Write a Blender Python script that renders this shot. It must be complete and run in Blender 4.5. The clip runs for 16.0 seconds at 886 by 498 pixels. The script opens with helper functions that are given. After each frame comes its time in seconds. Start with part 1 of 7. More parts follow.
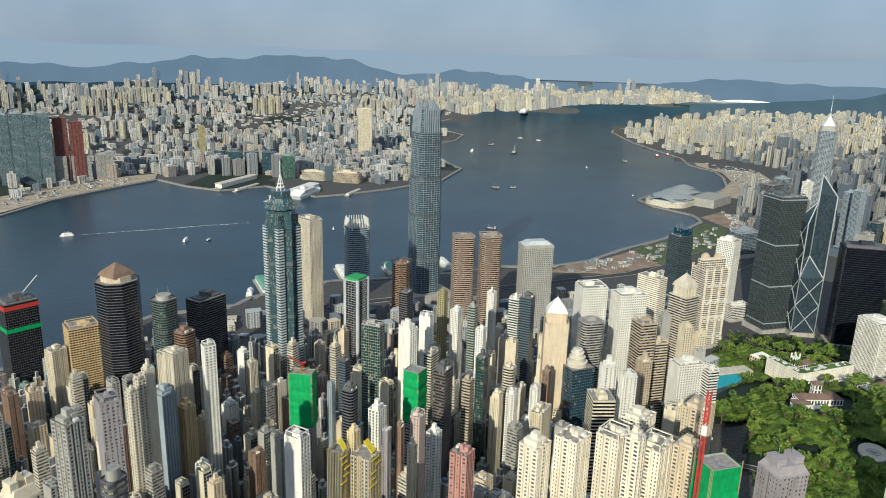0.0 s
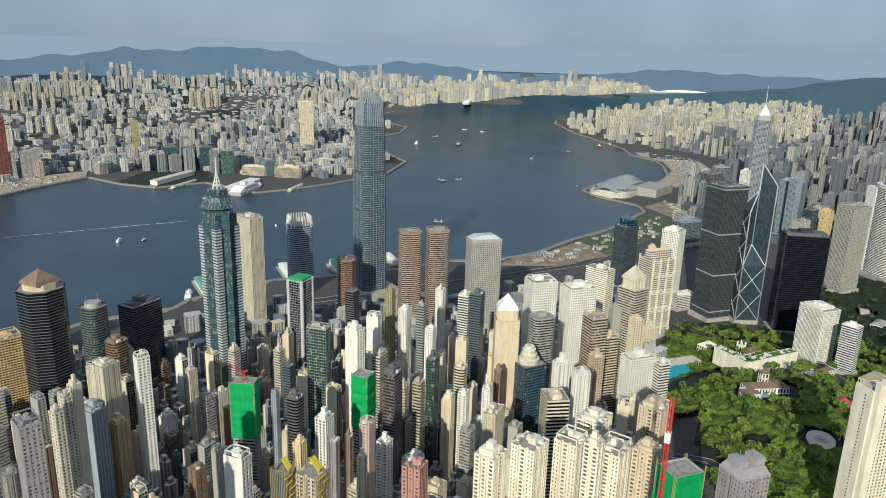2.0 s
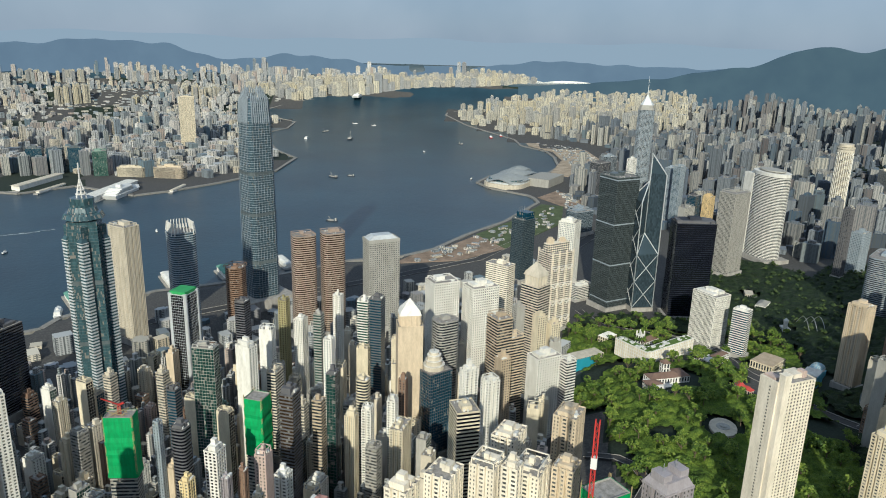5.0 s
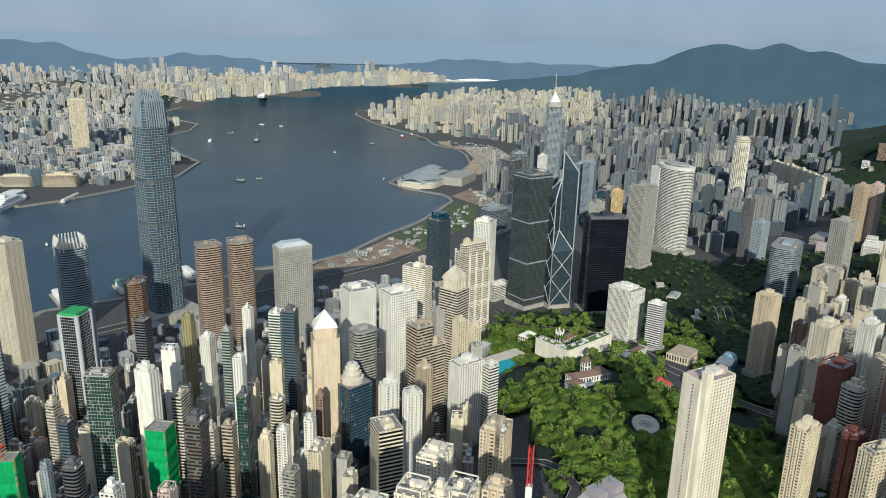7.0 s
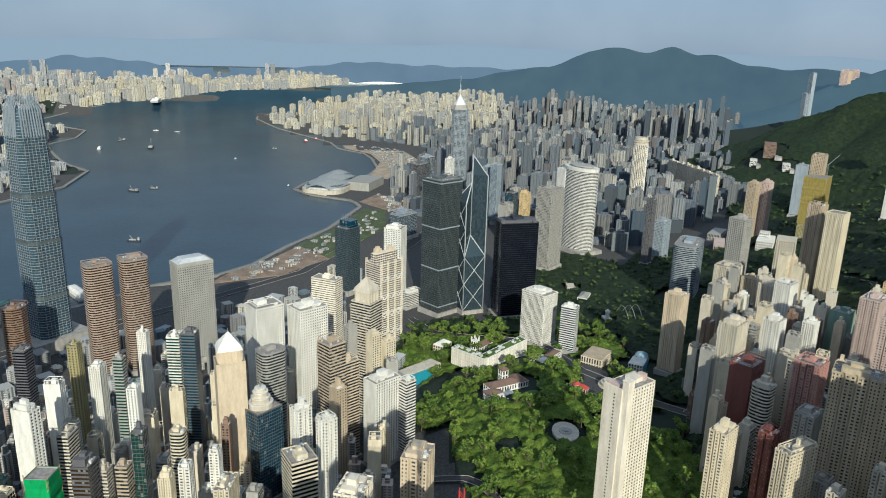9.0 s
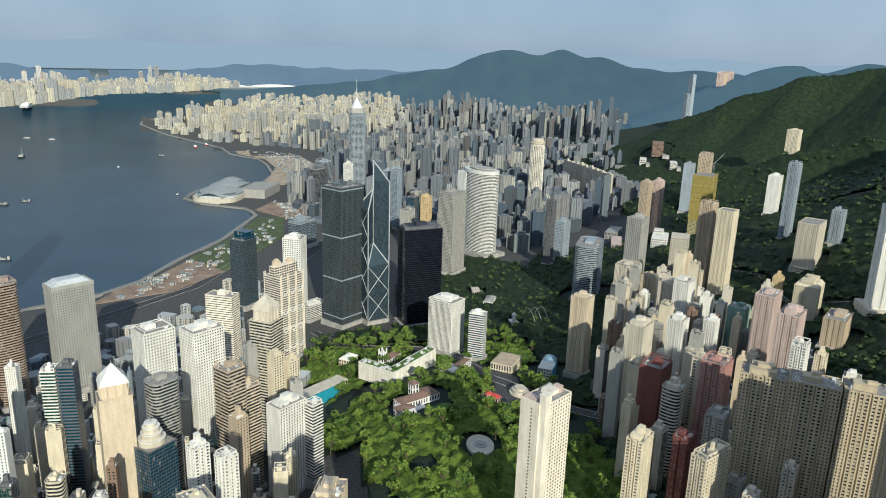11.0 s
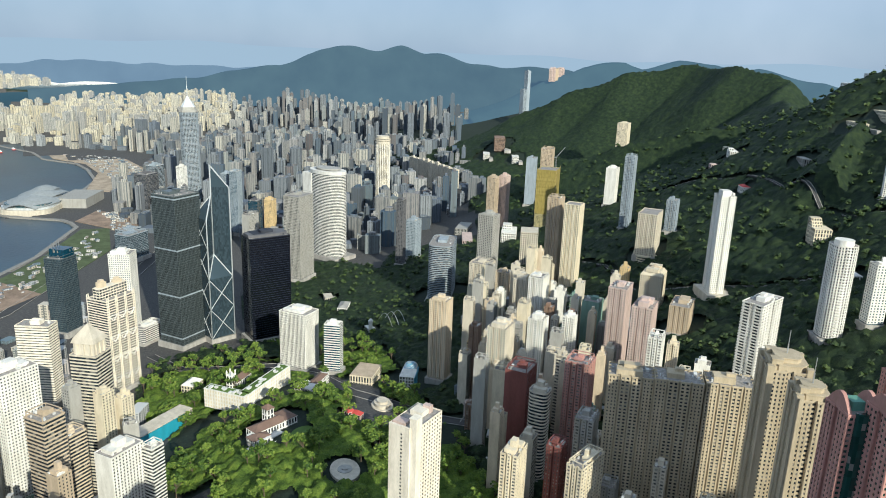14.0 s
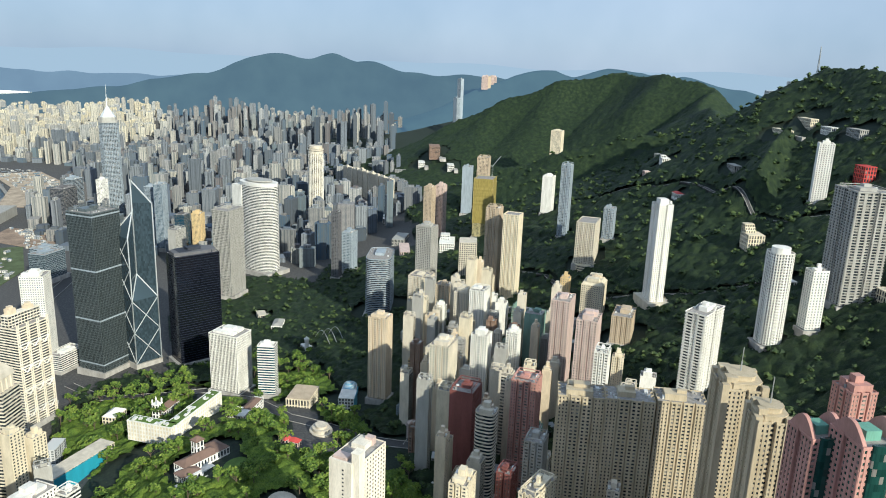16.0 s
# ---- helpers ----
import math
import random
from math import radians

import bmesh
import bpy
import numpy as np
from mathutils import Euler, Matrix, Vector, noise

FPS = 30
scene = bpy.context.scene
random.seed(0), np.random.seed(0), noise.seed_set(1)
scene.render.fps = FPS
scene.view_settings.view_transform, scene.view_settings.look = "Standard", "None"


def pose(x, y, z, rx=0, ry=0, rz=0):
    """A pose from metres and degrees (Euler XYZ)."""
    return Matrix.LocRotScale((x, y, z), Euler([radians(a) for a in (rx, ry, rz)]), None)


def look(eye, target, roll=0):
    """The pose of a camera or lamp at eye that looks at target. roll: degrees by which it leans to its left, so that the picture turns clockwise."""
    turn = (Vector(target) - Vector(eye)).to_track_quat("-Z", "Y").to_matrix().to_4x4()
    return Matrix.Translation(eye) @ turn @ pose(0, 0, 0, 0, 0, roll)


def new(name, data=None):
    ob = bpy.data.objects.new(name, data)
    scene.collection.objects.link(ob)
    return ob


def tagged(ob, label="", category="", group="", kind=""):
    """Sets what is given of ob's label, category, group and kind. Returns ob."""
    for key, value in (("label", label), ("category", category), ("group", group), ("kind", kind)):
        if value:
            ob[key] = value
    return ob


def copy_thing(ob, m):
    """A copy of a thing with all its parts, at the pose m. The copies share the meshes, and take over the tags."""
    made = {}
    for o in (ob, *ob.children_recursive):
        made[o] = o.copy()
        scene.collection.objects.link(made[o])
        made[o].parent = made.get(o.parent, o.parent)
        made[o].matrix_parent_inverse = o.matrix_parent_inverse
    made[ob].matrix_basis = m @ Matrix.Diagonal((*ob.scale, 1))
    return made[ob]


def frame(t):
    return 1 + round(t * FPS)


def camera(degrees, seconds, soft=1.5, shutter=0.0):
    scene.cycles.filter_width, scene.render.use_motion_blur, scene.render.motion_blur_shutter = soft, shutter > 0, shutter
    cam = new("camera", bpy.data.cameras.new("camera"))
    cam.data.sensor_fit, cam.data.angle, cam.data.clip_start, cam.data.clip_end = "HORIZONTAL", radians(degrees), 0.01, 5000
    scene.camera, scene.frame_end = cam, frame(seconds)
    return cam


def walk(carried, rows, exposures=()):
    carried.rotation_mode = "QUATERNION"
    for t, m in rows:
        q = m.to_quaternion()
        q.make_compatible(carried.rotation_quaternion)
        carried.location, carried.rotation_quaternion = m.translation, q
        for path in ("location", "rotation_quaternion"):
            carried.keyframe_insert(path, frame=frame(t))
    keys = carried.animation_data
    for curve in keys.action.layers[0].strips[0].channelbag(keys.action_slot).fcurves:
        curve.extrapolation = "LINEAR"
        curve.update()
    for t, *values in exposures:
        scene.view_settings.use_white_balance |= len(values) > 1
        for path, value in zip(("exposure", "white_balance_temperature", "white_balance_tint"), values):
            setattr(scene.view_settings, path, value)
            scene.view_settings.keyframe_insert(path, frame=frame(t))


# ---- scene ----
cam = camera(63.44, 16.0, soft=1.0)
PATH = [
    (0, pose(-733.78, 160.73, 494.24, 74.780, 0, -59.485) @ pose(0, 0, 0, 0, 0, 1.719)),
    (0.5, pose(-727.92, 164.42, 494.03, 74.723, 0, -60.079) @ pose(0, 0, 0, 0, 0, 1.731)),
    (1, pose(-722.02, 168.11, 493.85, 74.595, 0, -61.407) @ pose(0, 0, 0, 0, 0, 1.698)),
    (1.5, pose(-715.99, 171.81, 493.75, 74.428, 0, -62.716) @ pose(0, 0, 0, 0, 0, 1.678)),
    (2, pose(-709.78, 175.52, 493.70, 74.263, 0, -63.960) @ pose(0, 0, 0, 0, 0, 1.659)),
    (2.5, pose(-703.35, 179.25, 493.71, 74.174, 0, -65.330) @ pose(0, 0, 0, 0, 0, 1.657)),
    (3, pose(-696.74, 182.95, 493.76, 74.112, 0, -66.706) @ pose(0, 0, 0, 0, 0, 1.668)),
    (3.5, pose(-690.00, 186.59, 493.81, 74.033, 0, -68.076) @ pose(0, 0, 0, 0, 0, 1.646)),
    (4, pose(-683.19, 190.11, 493.86, 73.968, 0, -69.451) @ pose(0, 0, 0, 0, 0, 1.693)),
    (6.5, pose(-645.32, 203.03, 493.28, 73.908, 0, -77.894) @ pose(0, 0, 0, 0, 0, 1.413)),
    (7, pose(-637.51, 205.24, 493.29, 73.948, 0, -79.658) @ pose(0, 0, 0, 0, 0, 1.439)),
    (7.5, pose(-629.67, 207.41, 493.39, 74.040, 0, -81.467) @ pose(0, 0, 0, 0, 0, 1.495)),
    (8, pose(-621.84, 209.45, 493.58, 74.137, 0, -83.338) @ pose(0, 0, 0, 0, 0, 1.528)),
    (8.5, pose(-614.04, 211.34, 493.84, 74.257, 0, -85.263) @ pose(0, 0, 0, 0, 0, 1.570)),
    (9, pose(-606.19, 213.10, 494.15, 74.331, 0, -87.212) @ pose(0, 0, 0, 0, 0, 1.621)),
    (11.5, pose(-563.43, 218.54, 495.42, 74.780, 0, -97.514) @ pose(0, 0, 0, 0, 0, 1.823)),
    (12, pose(-554.88, 218.54, 495.27, 74.823, 0, -99.595) @ pose(0, 0, 0, 0, 0, 1.889)),
    (12.5, pose(-546.42, 218.42, 495.10, 74.823, 0, -101.683) @ pose(0, 0, 0, 0, 0, 1.928)),
    (13, pose(-538.12, 218.07, 495.00, 74.784, 0, -103.782) @ pose(0, 0, 0, 0, 0, 1.959)),
    (13.5, pose(-529.91, 217.43, 495.04, 74.768, 0, -105.866) @ pose(0, 0, 0, 0, 0, 2.019)),
    (14, pose(-521.79, 216.52, 495.21, 74.791, 0, -107.961) @ pose(0, 0, 0, 0, 0, 2.059)),
    (14.5, pose(-513.75, 215.37, 495.45, 74.824, 0, -110.043) @ pose(0, 0, 0, 0, 0, 2.098)),
    (15, pose(-505.73, 214.06, 495.68, 74.862, 0, -112.173) @ pose(0, 0, 0, 0, 0, 2.141)),
    (15.5, pose(-497.84, 211.97, 495.98, 74.857, 0, -113.277) @ pose(0, 0, 0, 0, 0, 2.196)),
    (16, pose(-490.56, 209.66, 496.14, 75.555, 0, -113.231) @ pose(0, 0, 0, 0, 0, 2.135)),
]
walk(cam, PATH, [(0, -0.13, 5500, 8), (4, -0.22, 5450, 8), (9, -0.18, 5350, 8), (12.5, 0.05, 5350, 8), (16, 0.27, 5350, 8)])

# ---- light: late afternoon sun from the west-south-west, hazy sky ----
SUN_AZ, SUN_EL = 260.0, 24.4
world = bpy.data.worlds.new("hazy_sky")
scene.world = world
world.use_nodes = True
wn = world.node_tree.nodes
wl = world.node_tree.links
sky = wn.new("ShaderNodeTexSky")
sky.sky_type = "NISHITA"
sky.sun_disc = False
sky.sun_elevation, sky.sun_rotation = radians(SUN_EL), radians(SUN_AZ)
sky.altitude, sky.air_density, sky.dust_density, sky.ozone_density = 300, 1.0, 1.2, 3.0
# thin bright haze veils the blue, with soft streaks of cloud
veil = wn.new("ShaderNodeTexNoise")
veil.inputs["Scale"].default_value, veil.inputs["Detail"].default_value = 2.2, 5.0
band = wn.new("ShaderNodeValToRGB")
band.color_ramp.elements[0].position, band.color_ramp.elements[0].color = 0.35, (4.0, 4.8, 5.4, 1)
band.color_ramp.elements[1].position, band.color_ramp.elements[1].color = 0.72, (7.2, 7.5, 7.6, 1)
wl.new(veil.outputs[0], band.inputs[0])
mixer = wn.new("ShaderNodeMix")
mixer.data_type = "RGBA"
mixer.inputs[0].default_value = 0.8
wl.new(sky.outputs[0], mixer.inputs[6])
wl.new(band.outputs[0], mixer.inputs[7])
wl.new(mixer.outputs[2], wn["Background"].inputs[0])
wn["Background"].inputs[1].default_value = 0.085
sun_data = bpy.data.lights.new("sun", "SUN")
sun_data.energy, sun_data.angle, sun_data.color = 5.0, radians(0.6), (1.0, 0.86, 0.6)
sun = new("sun", sun_data)
_a, _e = radians(SUN_AZ), radians(SUN_EL)
sun.matrix_world = look((math.sin(_a) * math.cos(_e) * 900, math.cos(_a) * math.cos(_e) * 900, math.sin(_e) * 900 + 300), (0, 0, 300))
scene.view_settings.exposure = 0.0

# ---- materials ----
def mat(name, rough=0.7, metal=0.0):
    m = bpy.data.materials.new(name)
    m.use_nodes = True
    nt = m.node_tree
    b = nt.nodes["Principled BSDF"]
    b.inputs["Roughness"].default_value, b.inputs["Metallic"].default_value = rough, metal
    return m, nt, b


def node(nt, kind, **kw):
    n = nt.nodes.new(kind)
    for k, v in kw.items():
        if k == "operation":
            n.operation = v
        elif k == "blend_type":
            n.blend_type = v
        elif k == "data_type":
            n.data_type = v
    return n


def math_node(nt, op, a, b=None, c=None):
    n = nt.nodes.new("ShaderNodeMath")
    n.operation = op
    for i, v in enumerate((a, b, c)):
        if v is None:
            continue
        if isinstance(v, (int, float)):
            n.inputs[i].default_value = v
        else:
            nt.links.new(v, n.inputs[i])
    return n.outputs[0]


def mix_color(nt, fac, a, b, how="MIX"):
    n = nt.nodes.new("ShaderNodeMix")
    n.data_type, n.blend_type = "RGBA", how
    for s, v in ((n.inputs[0], fac), (n.inputs[6], a), (n.inputs[7], b)):
        if isinstance(v, (int, float)):
            s.default_value = v
        elif isinstance(v, tuple):
            s.default_value = (*v[:3], 1)
        else:
            nt.links.new(v, s)
    return n.outputs[2]


def noise_node(nt, scale, detail=3.0, coord=None, rough=0.55):
    n = nt.nodes.new("ShaderNodeTexNoise")
    n.inputs["Scale"].default_value, n.inputs["Detail"].default_value, n.inputs["Roughness"].default_value = scale, detail, rough
    if coord is not None:
        nt.links.new(coord, n.inputs["Vector"])
    return n.outputs[0]


def ramp(nt, fac, stops):
    n = nt.nodes.new("ShaderNodeValToRGB")
    while len(n.color_ramp.elements) < len(stops):
        n.color_ramp.elements.new(0.5)
    for e, (p, c) in zip(n.color_ramp.elements, stops):
        e.position, e.color = p, (*c, 1) if len(c) == 3 else c
    nt.links.new(fac, n.inputs[0])
    return n.outputs[0]


def coords(nt, what="Object"):
    return nt.nodes.new("ShaderNodeTexCoord").outputs[what]


MATS = {}


def plain(name, col, rough=0.75, metal=0.0, vary=0.25, scale=0.15):
    """Painted or cast surface with stains at two scales, streaked down the height."""
    if name in MATS:
        return MATS[name]
    m, nt, b = mat(name, rough, metal)
    mp = nt.nodes.new("ShaderNodeMapping")
    mp.inputs["Scale"].default_value = (1, 1, 0.25)
    nt.links.new(coords(nt), mp.inputs["Vector"])
    n1 = noise_node(nt, scale, 4, mp.outputs[0])
    n2 = noise_node(nt, scale * 9, 3, mp.outputs[0])
    s = math_node(nt, "ADD", math_node(nt, "MULTIPLY", n1, 0.65), math_node(nt, "MULTIPLY", n2, 0.35))
    dark = tuple(c * (1 - vary) * k for c, k in zip(col, (0.98, 0.97, 0.93)))
    light = tuple(min(1, c * (1 + vary * 0.35)) for c in col)
    c1 = ramp(nt, s, [(0.3, dark), (0.62, light)])
    oi = nt.nodes.new("ShaderNodeObjectInfo")
    v = math_node(nt, "MULTIPLY_ADD", oi.outputs["Random"], 0.16, 0.9)
    hs = nt.nodes.new("ShaderNodeHueSaturation")
    nt.links.new(c1, hs.inputs["Color"])
    nt.links.new(v, hs.inputs["Value"])
    nt.links.new(hs.outputs[0], b.inputs["Base Color"])
    MATS[name] = m
    return m


def glazing(name, col, rough=0.12, curtains=0.25, bay=3.2, floor=3.2, metal=0.0, curtain_col=(0.22, 0.21, 0.19)):
    """Window glass: each pane a little different, some with drawn curtains behind. UV is in metres."""
    if name in MATS:
        return MATS[name]
    m, nt, b = mat(name, rough, metal)
    uv = coords(nt, "UV")
    sep = nt.nodes.new("ShaderNodeSeparateXYZ")
    nt.links.new(uv, sep.inputs[0])
    cu = math_node(nt, "FLOOR", math_node(nt, "DIVIDE", sep.outputs[0], bay))
    cv = math_node(nt, "FLOOR", math_node(nt, "DIVIDE", sep.outputs[1], floor))
    comb = nt.nodes.new("ShaderNodeCombineXYZ")
    nt.links.new(cu, comb.inputs[0])
    nt.links.new(cv, comb.inputs[1])
    oi = nt.nodes.new("ShaderNodeObjectInfo")
    nt.links.new(math_node(nt, "MULTIPLY", oi.outputs["Random"], 50.0), comb.inputs[2])
    wn_ = nt.nodes.new("ShaderNodeTexWhiteNoise")
    nt.links.new(comb.outputs[0], wn_.inputs["Vector"])
    r = wn_.outputs["Value"]
    dark = tuple(c * 0.55 for c in col)
    base = mix_color(nt, r, dark, col)
    cur = math_node(nt, "GREATER_THAN", math_node(nt, "FRACT", math_node(nt, "MULTIPLY", r, 7.31)), 1 - curtains)
    nt.links.new(mix_color(nt, cur, base, curtain_col), b.inputs["Base Color"])
    nt.links.new(math_node(nt, "MULTIPLY_ADD", r, 0.12, rough), b.inputs["Roughness"])
    b.inputs["Specular IOR Level"].default_value = 0.6
    MATS[name] = m
    return m


# glass kinds
G_DARK = glazing("glass_dark", (0.035, 0.045, 0.055), 0.1, 0.18)
G_HOME = glazing("glass_home", (0.1, 0.105, 0.105), 0.2, 0.35, 2.6, 3.0, 0.0, (0.3, 0.28, 0.24))
G_BLUE = glazing("glass_blue", (0.012, 0.06, 0.1), 0.08, 0.03, 2.0, 3.8)
G_GREEN = glazing("glass_green", (0.02, 0.07, 0.06), 0.08, 0.08, 2.0, 3.8)
G_BLACK = glazing("glass_black", (0.008, 0.01, 0.018), 0.08, 0.0, 2.0, 3.8)
G_TEAL = glazing("glass_teal", (0.06, 0.12, 0.14), 0.08, 0.1, 1.6, 3.9)
G_BRONZE = glazing("glass_bronze", (0.05, 0.032, 0.02), 0.1, 0.08, 2.0, 3.6)
G_SMOKE = glazing("glass_smoke", (0.05, 0.062, 0.066), 0.08, 0.0, 1.6, 4.0)
G_SLATE = glazing("glass_slate", (0.05, 0.075, 0.095), 0.08, 0.0, 2.0, 4.0)
G_STEEL = glazing("glass_steel", (0.09, 0.15, 0.19), 0.09, 0.05, 1.5, 4.0, 0.3)

PAL = {
    "white": (0.82, 0.8, 0.74), "cream": (0.72, 0.64, 0.48), "pale": (0.64, 0.58, 0.47), "tan": (0.52, 0.42, 0.3),
    "pink": (0.6, 0.47, 0.42), "rose": (0.5, 0.27, 0.23), "brown": (0.26, 0.17, 0.12), "grey": (0.4, 0.39, 0.36),
    "dark": (0.13, 0.13, 0.14), "yellow": (0.78, 0.64, 0.36), "gold": (0.66, 0.5, 0.26), "green": (0.22, 0.34, 0.28),
    "bluegrey": (0.32, 0.37, 0.42), "maroon": (0.2, 0.07, 0.06), "sand": (0.66, 0.55, 0.4), "silver": (0.62, 0.65, 0.67), "ivory": (0.84, 0.77, 0.64), "umber": (0.42, 0.33, 0.27), "khaki": (0.5, 0.42, 0.29),
    "net": (0.02, 0.42, 0.12), "mauve": (0.36, 0.33, 0.35), "olive": (0.36, 0.32, 0.16), "black": (0.025, 0.03, 0.045), "ochre": (0.56, 0.45, 0.29), "steel": (0.12, 0.145, 0.155),
}


def paint(k):
    return plain("paint_" + k, PAL[k], 0.4 if k in ("silver", "steel") else 0.72, 0.15 if k in ("silver", "steel") else 0.0)


ROOF = plain("roof_screed", (0.33, 0.31, 0.29), 0.9, 0, 0.5, 0.3)
ROOF_GREEN = plain("roof_copper_green", (0.16, 0.36, 0.28), 0.7)
CONC = plain("concrete", (0.42, 0.4, 0.37), 0.85, 0, 0.4)
STEEL = plain("galvanised_steel", (0.5, 0.52, 0.53), 0.4, 0.6)
TANK = plain("tank_white", (0.7, 0.7, 0.68), 0.6)


def leaf_mat(name, dark, mid, light):
    m, nt, b = mat(name, 0.6)
    g = nt.nodes.new("ShaderNodeNewGeometry")
    n = noise_node(nt, 0.35, 3, coords(nt))
    k = math_node(nt, "ADD", math_node(nt, "MULTIPLY", g.outputs["Random Per Island"], 0.6), math_node(nt, "MULTIPLY", n, 0.5))
    oi = nt.nodes.new("ShaderNodeObjectInfo")
    k = math_node(nt, "ADD", k, math_node(nt, "MULTIPLY_ADD", oi.outputs["Random"], 0.3, -0.15))
    nt.links.new(ramp(nt, k, [(0.15, dark), (0.5, mid), (0.9, light)]), b.inputs["Base Color"])
    b.inputs["Specular IOR Level"].default_value = 0.25
    return m


LEAF = leaf_mat("leaves_broad", (0.03, 0.065, 0.012), (0.09, 0.15, 0.02), (0.2, 0.26, 0.04))
# hill leaves take darker greens, with cloud shade painted into the colour
LEAF_HILL_SHADED = leaf_mat("leaves_hill_shaded", (0.012, 0.026, 0.011), (0.028, 0.05, 0.018), (0.07, 0.1, 0.028))


def wood_mat(name, dark, mid, light):
    m, nt, b = mat(name, 0.7)
    c = coords(nt)
    k = math_node(nt, "ADD", math_node(nt, "MULTIPLY", noise_node(nt, 0.09, 3, c), 0.6), math_node(nt, "MULTIPLY", noise_node(nt, 0.7, 4, c), 0.5))
    nt.links.new(ramp(nt, k, [(0.4, dark), (0.55, mid), (0.72, light)]), b.inputs["Base Color"])
    b.inputs["Specular IOR Level"].default_value = 0.2
    bump = nt.nodes.new("ShaderNodeBump")
    bump.inputs["Strength"].default_value, bump.inputs["Distance"].default_value = 1.0, 1.5
    nt.links.new(noise_node(nt, 0.9, 4, c), bump.inputs["Height"])
    nt.links.new(bump.outputs[0], b.inputs["Normal"])
    return m


# slope canopy kept very dark to paint cloud shade onto the woods
LEAF_WOOD_SHADED = wood_mat("woodland_canopy_shaded", (0.009, 0.019, 0.011), (0.02, 0.036, 0.016), (0.048, 0.07, 0.024))
LEAF_GARDEN = wood_mat("garden_canopy", (0.035, 0.065, 0.012), (0.1, 0.16, 0.022), (0.19, 0.25, 0.035))
BARK = plain("bark", (0.13, 0.1, 0.07), 0.9)
NET = plain("scaffold_net", (0.015, 0.36, 0.1), 0.8, 0, 0.35, 0.4)
NET_OLIVE = plain("scaffold_net_olive", (0.3, 0.24, 0.06), 0.8, 0, 0.35, 0.4)
BAMBOO = plain("bamboo_poles", (0.45, 0.36, 0.18), 0.8)
RED = plain("crane_red", (0.55, 0.05, 0.04), 0.5)
YELLOW = plain("yellow_sheet", (0.75, 0.6, 0.04), 0.6)
GRASS = plain("lawn", (0.1, 0.17, 0.03), 0.9, 0, 0.4, 0.08)
EARTH = plain("reclaimed_earth", (0.3, 0.22, 0.16), 0.95, 0, 0.5, 0.03)
TEAL_COURT = plain("court_blue_wall", (0.04, 0.3, 0.42), 0.6, 0, 0.15)
TILE_DARK = plain("roof_tile_dark", (0.2, 0.13, 0.1), 0.8)
TILE_RED = plain("roof_tile_red", (0.5, 0.07, 0.06), 0.7)
WHITE = plain("white_render", (0.82, 0.8, 0.76), 0.7, 0, 0.15)
SHIP = plain("ship_white", (0.8, 0.8, 0.78), 0.4, 0, 0.1)
HULL = plain("ship_dark_hull", (0.05, 0.06, 0.08), 0.5)
ASPHALT = plain("asphalt", (0.06, 0.06, 0.062), 0.9, 0, 0.3)
FOAM = plain("wake_foam", (0.5, 0.55, 0.58), 0.6, 0, 0.3, 0.1)

# ---- the lie of the land; x east, y north, metres ----
EYE0 = Vector((-610.0, 200.0, 495.0))
NEAR_R, FAR_R = 3400.0, 1260.0


def draw_in(x, y, z):
    """Past 3.4 km the distance is drawn together towards 4.66 km along the lines of sight, so that the whole bay fits."""
    x, y, z = np.asarray(x, float), np.asarray(y, float), np.asarray(z, float)
    dx, dy, dz = x - EYE0.x, y - EYE0.y, z - EYE0.z
    d = np.sqrt(dx * dx + dy * dy)
    k = np.where(d > NEAR_R, (NEAR_R + FAR_R * (1 - np.exp(-(d - NEAR_R) / FAR_R))) / np.maximum(d, 1), 1.0)
    return EYE0.x + dx * k, EYE0.y + dy * k, EYE0.z + dz * k


ISLAND = [(-6000, 1300), (-1500, 1180), (-700, 1220), (-123, 1267), (85, 1270), (210, 1190), (260, 1200), (440, 1140), (520, 1060),
          (640, 960), (773, 879), (860, 775), (947, 725), (1110, 690), (1300, 628), (1590, 588), (1650, 612), (1690, 640), (1757, 790),
          (1840, 860), (1990, 850), (2060, 760), (2120, 655), (2337, 640), (2600, 705), (2760, 770), (2900, 920), (3106, 1000),
          (3350, 1190), (3640, 1420), (4160, 1720), (4330, 1760), (4700, 1700), (6500, 1350), (8500, 600), (9500, -2000), (9500, -9000), (-6000, -9000)]
KOWLOON = [(-6000, 3200), (-1500, 2600), (-200, 2250), (333, 2290), (564, 2395), (791, 2433), (1026, 2463), (1002, 2280), (1021, 2120), (1187, 2059),
           (1147, 1790), (1250, 1734), (1444, 1674), (1730, 1625), (2040, 1711), (2200, 1900), (2390, 2050), (2669, 2255), (2950, 2270), (3252, 2387),
           (3600, 2900), (4613, 3109), (5162, 3036), (5412, 2842), (6148, 2861), (6969, 2730), (7145, 2409), (8600, 1700), (16000, 1200), (16000, 16000), (-6000, 16000)]


def inside(poly, x, y):
    r = np.zeros(np.shape(x), bool)
    for (x0, y0), (x1, y1) in zip(poly, poly[1:] + poly[:1]):
        c = ((y0 > y) != (y1 > y)) & (x < (x1 - x0) * (y - y0) / (y1 - y0 + 1e-9) + x0)
        r ^= c
    return r


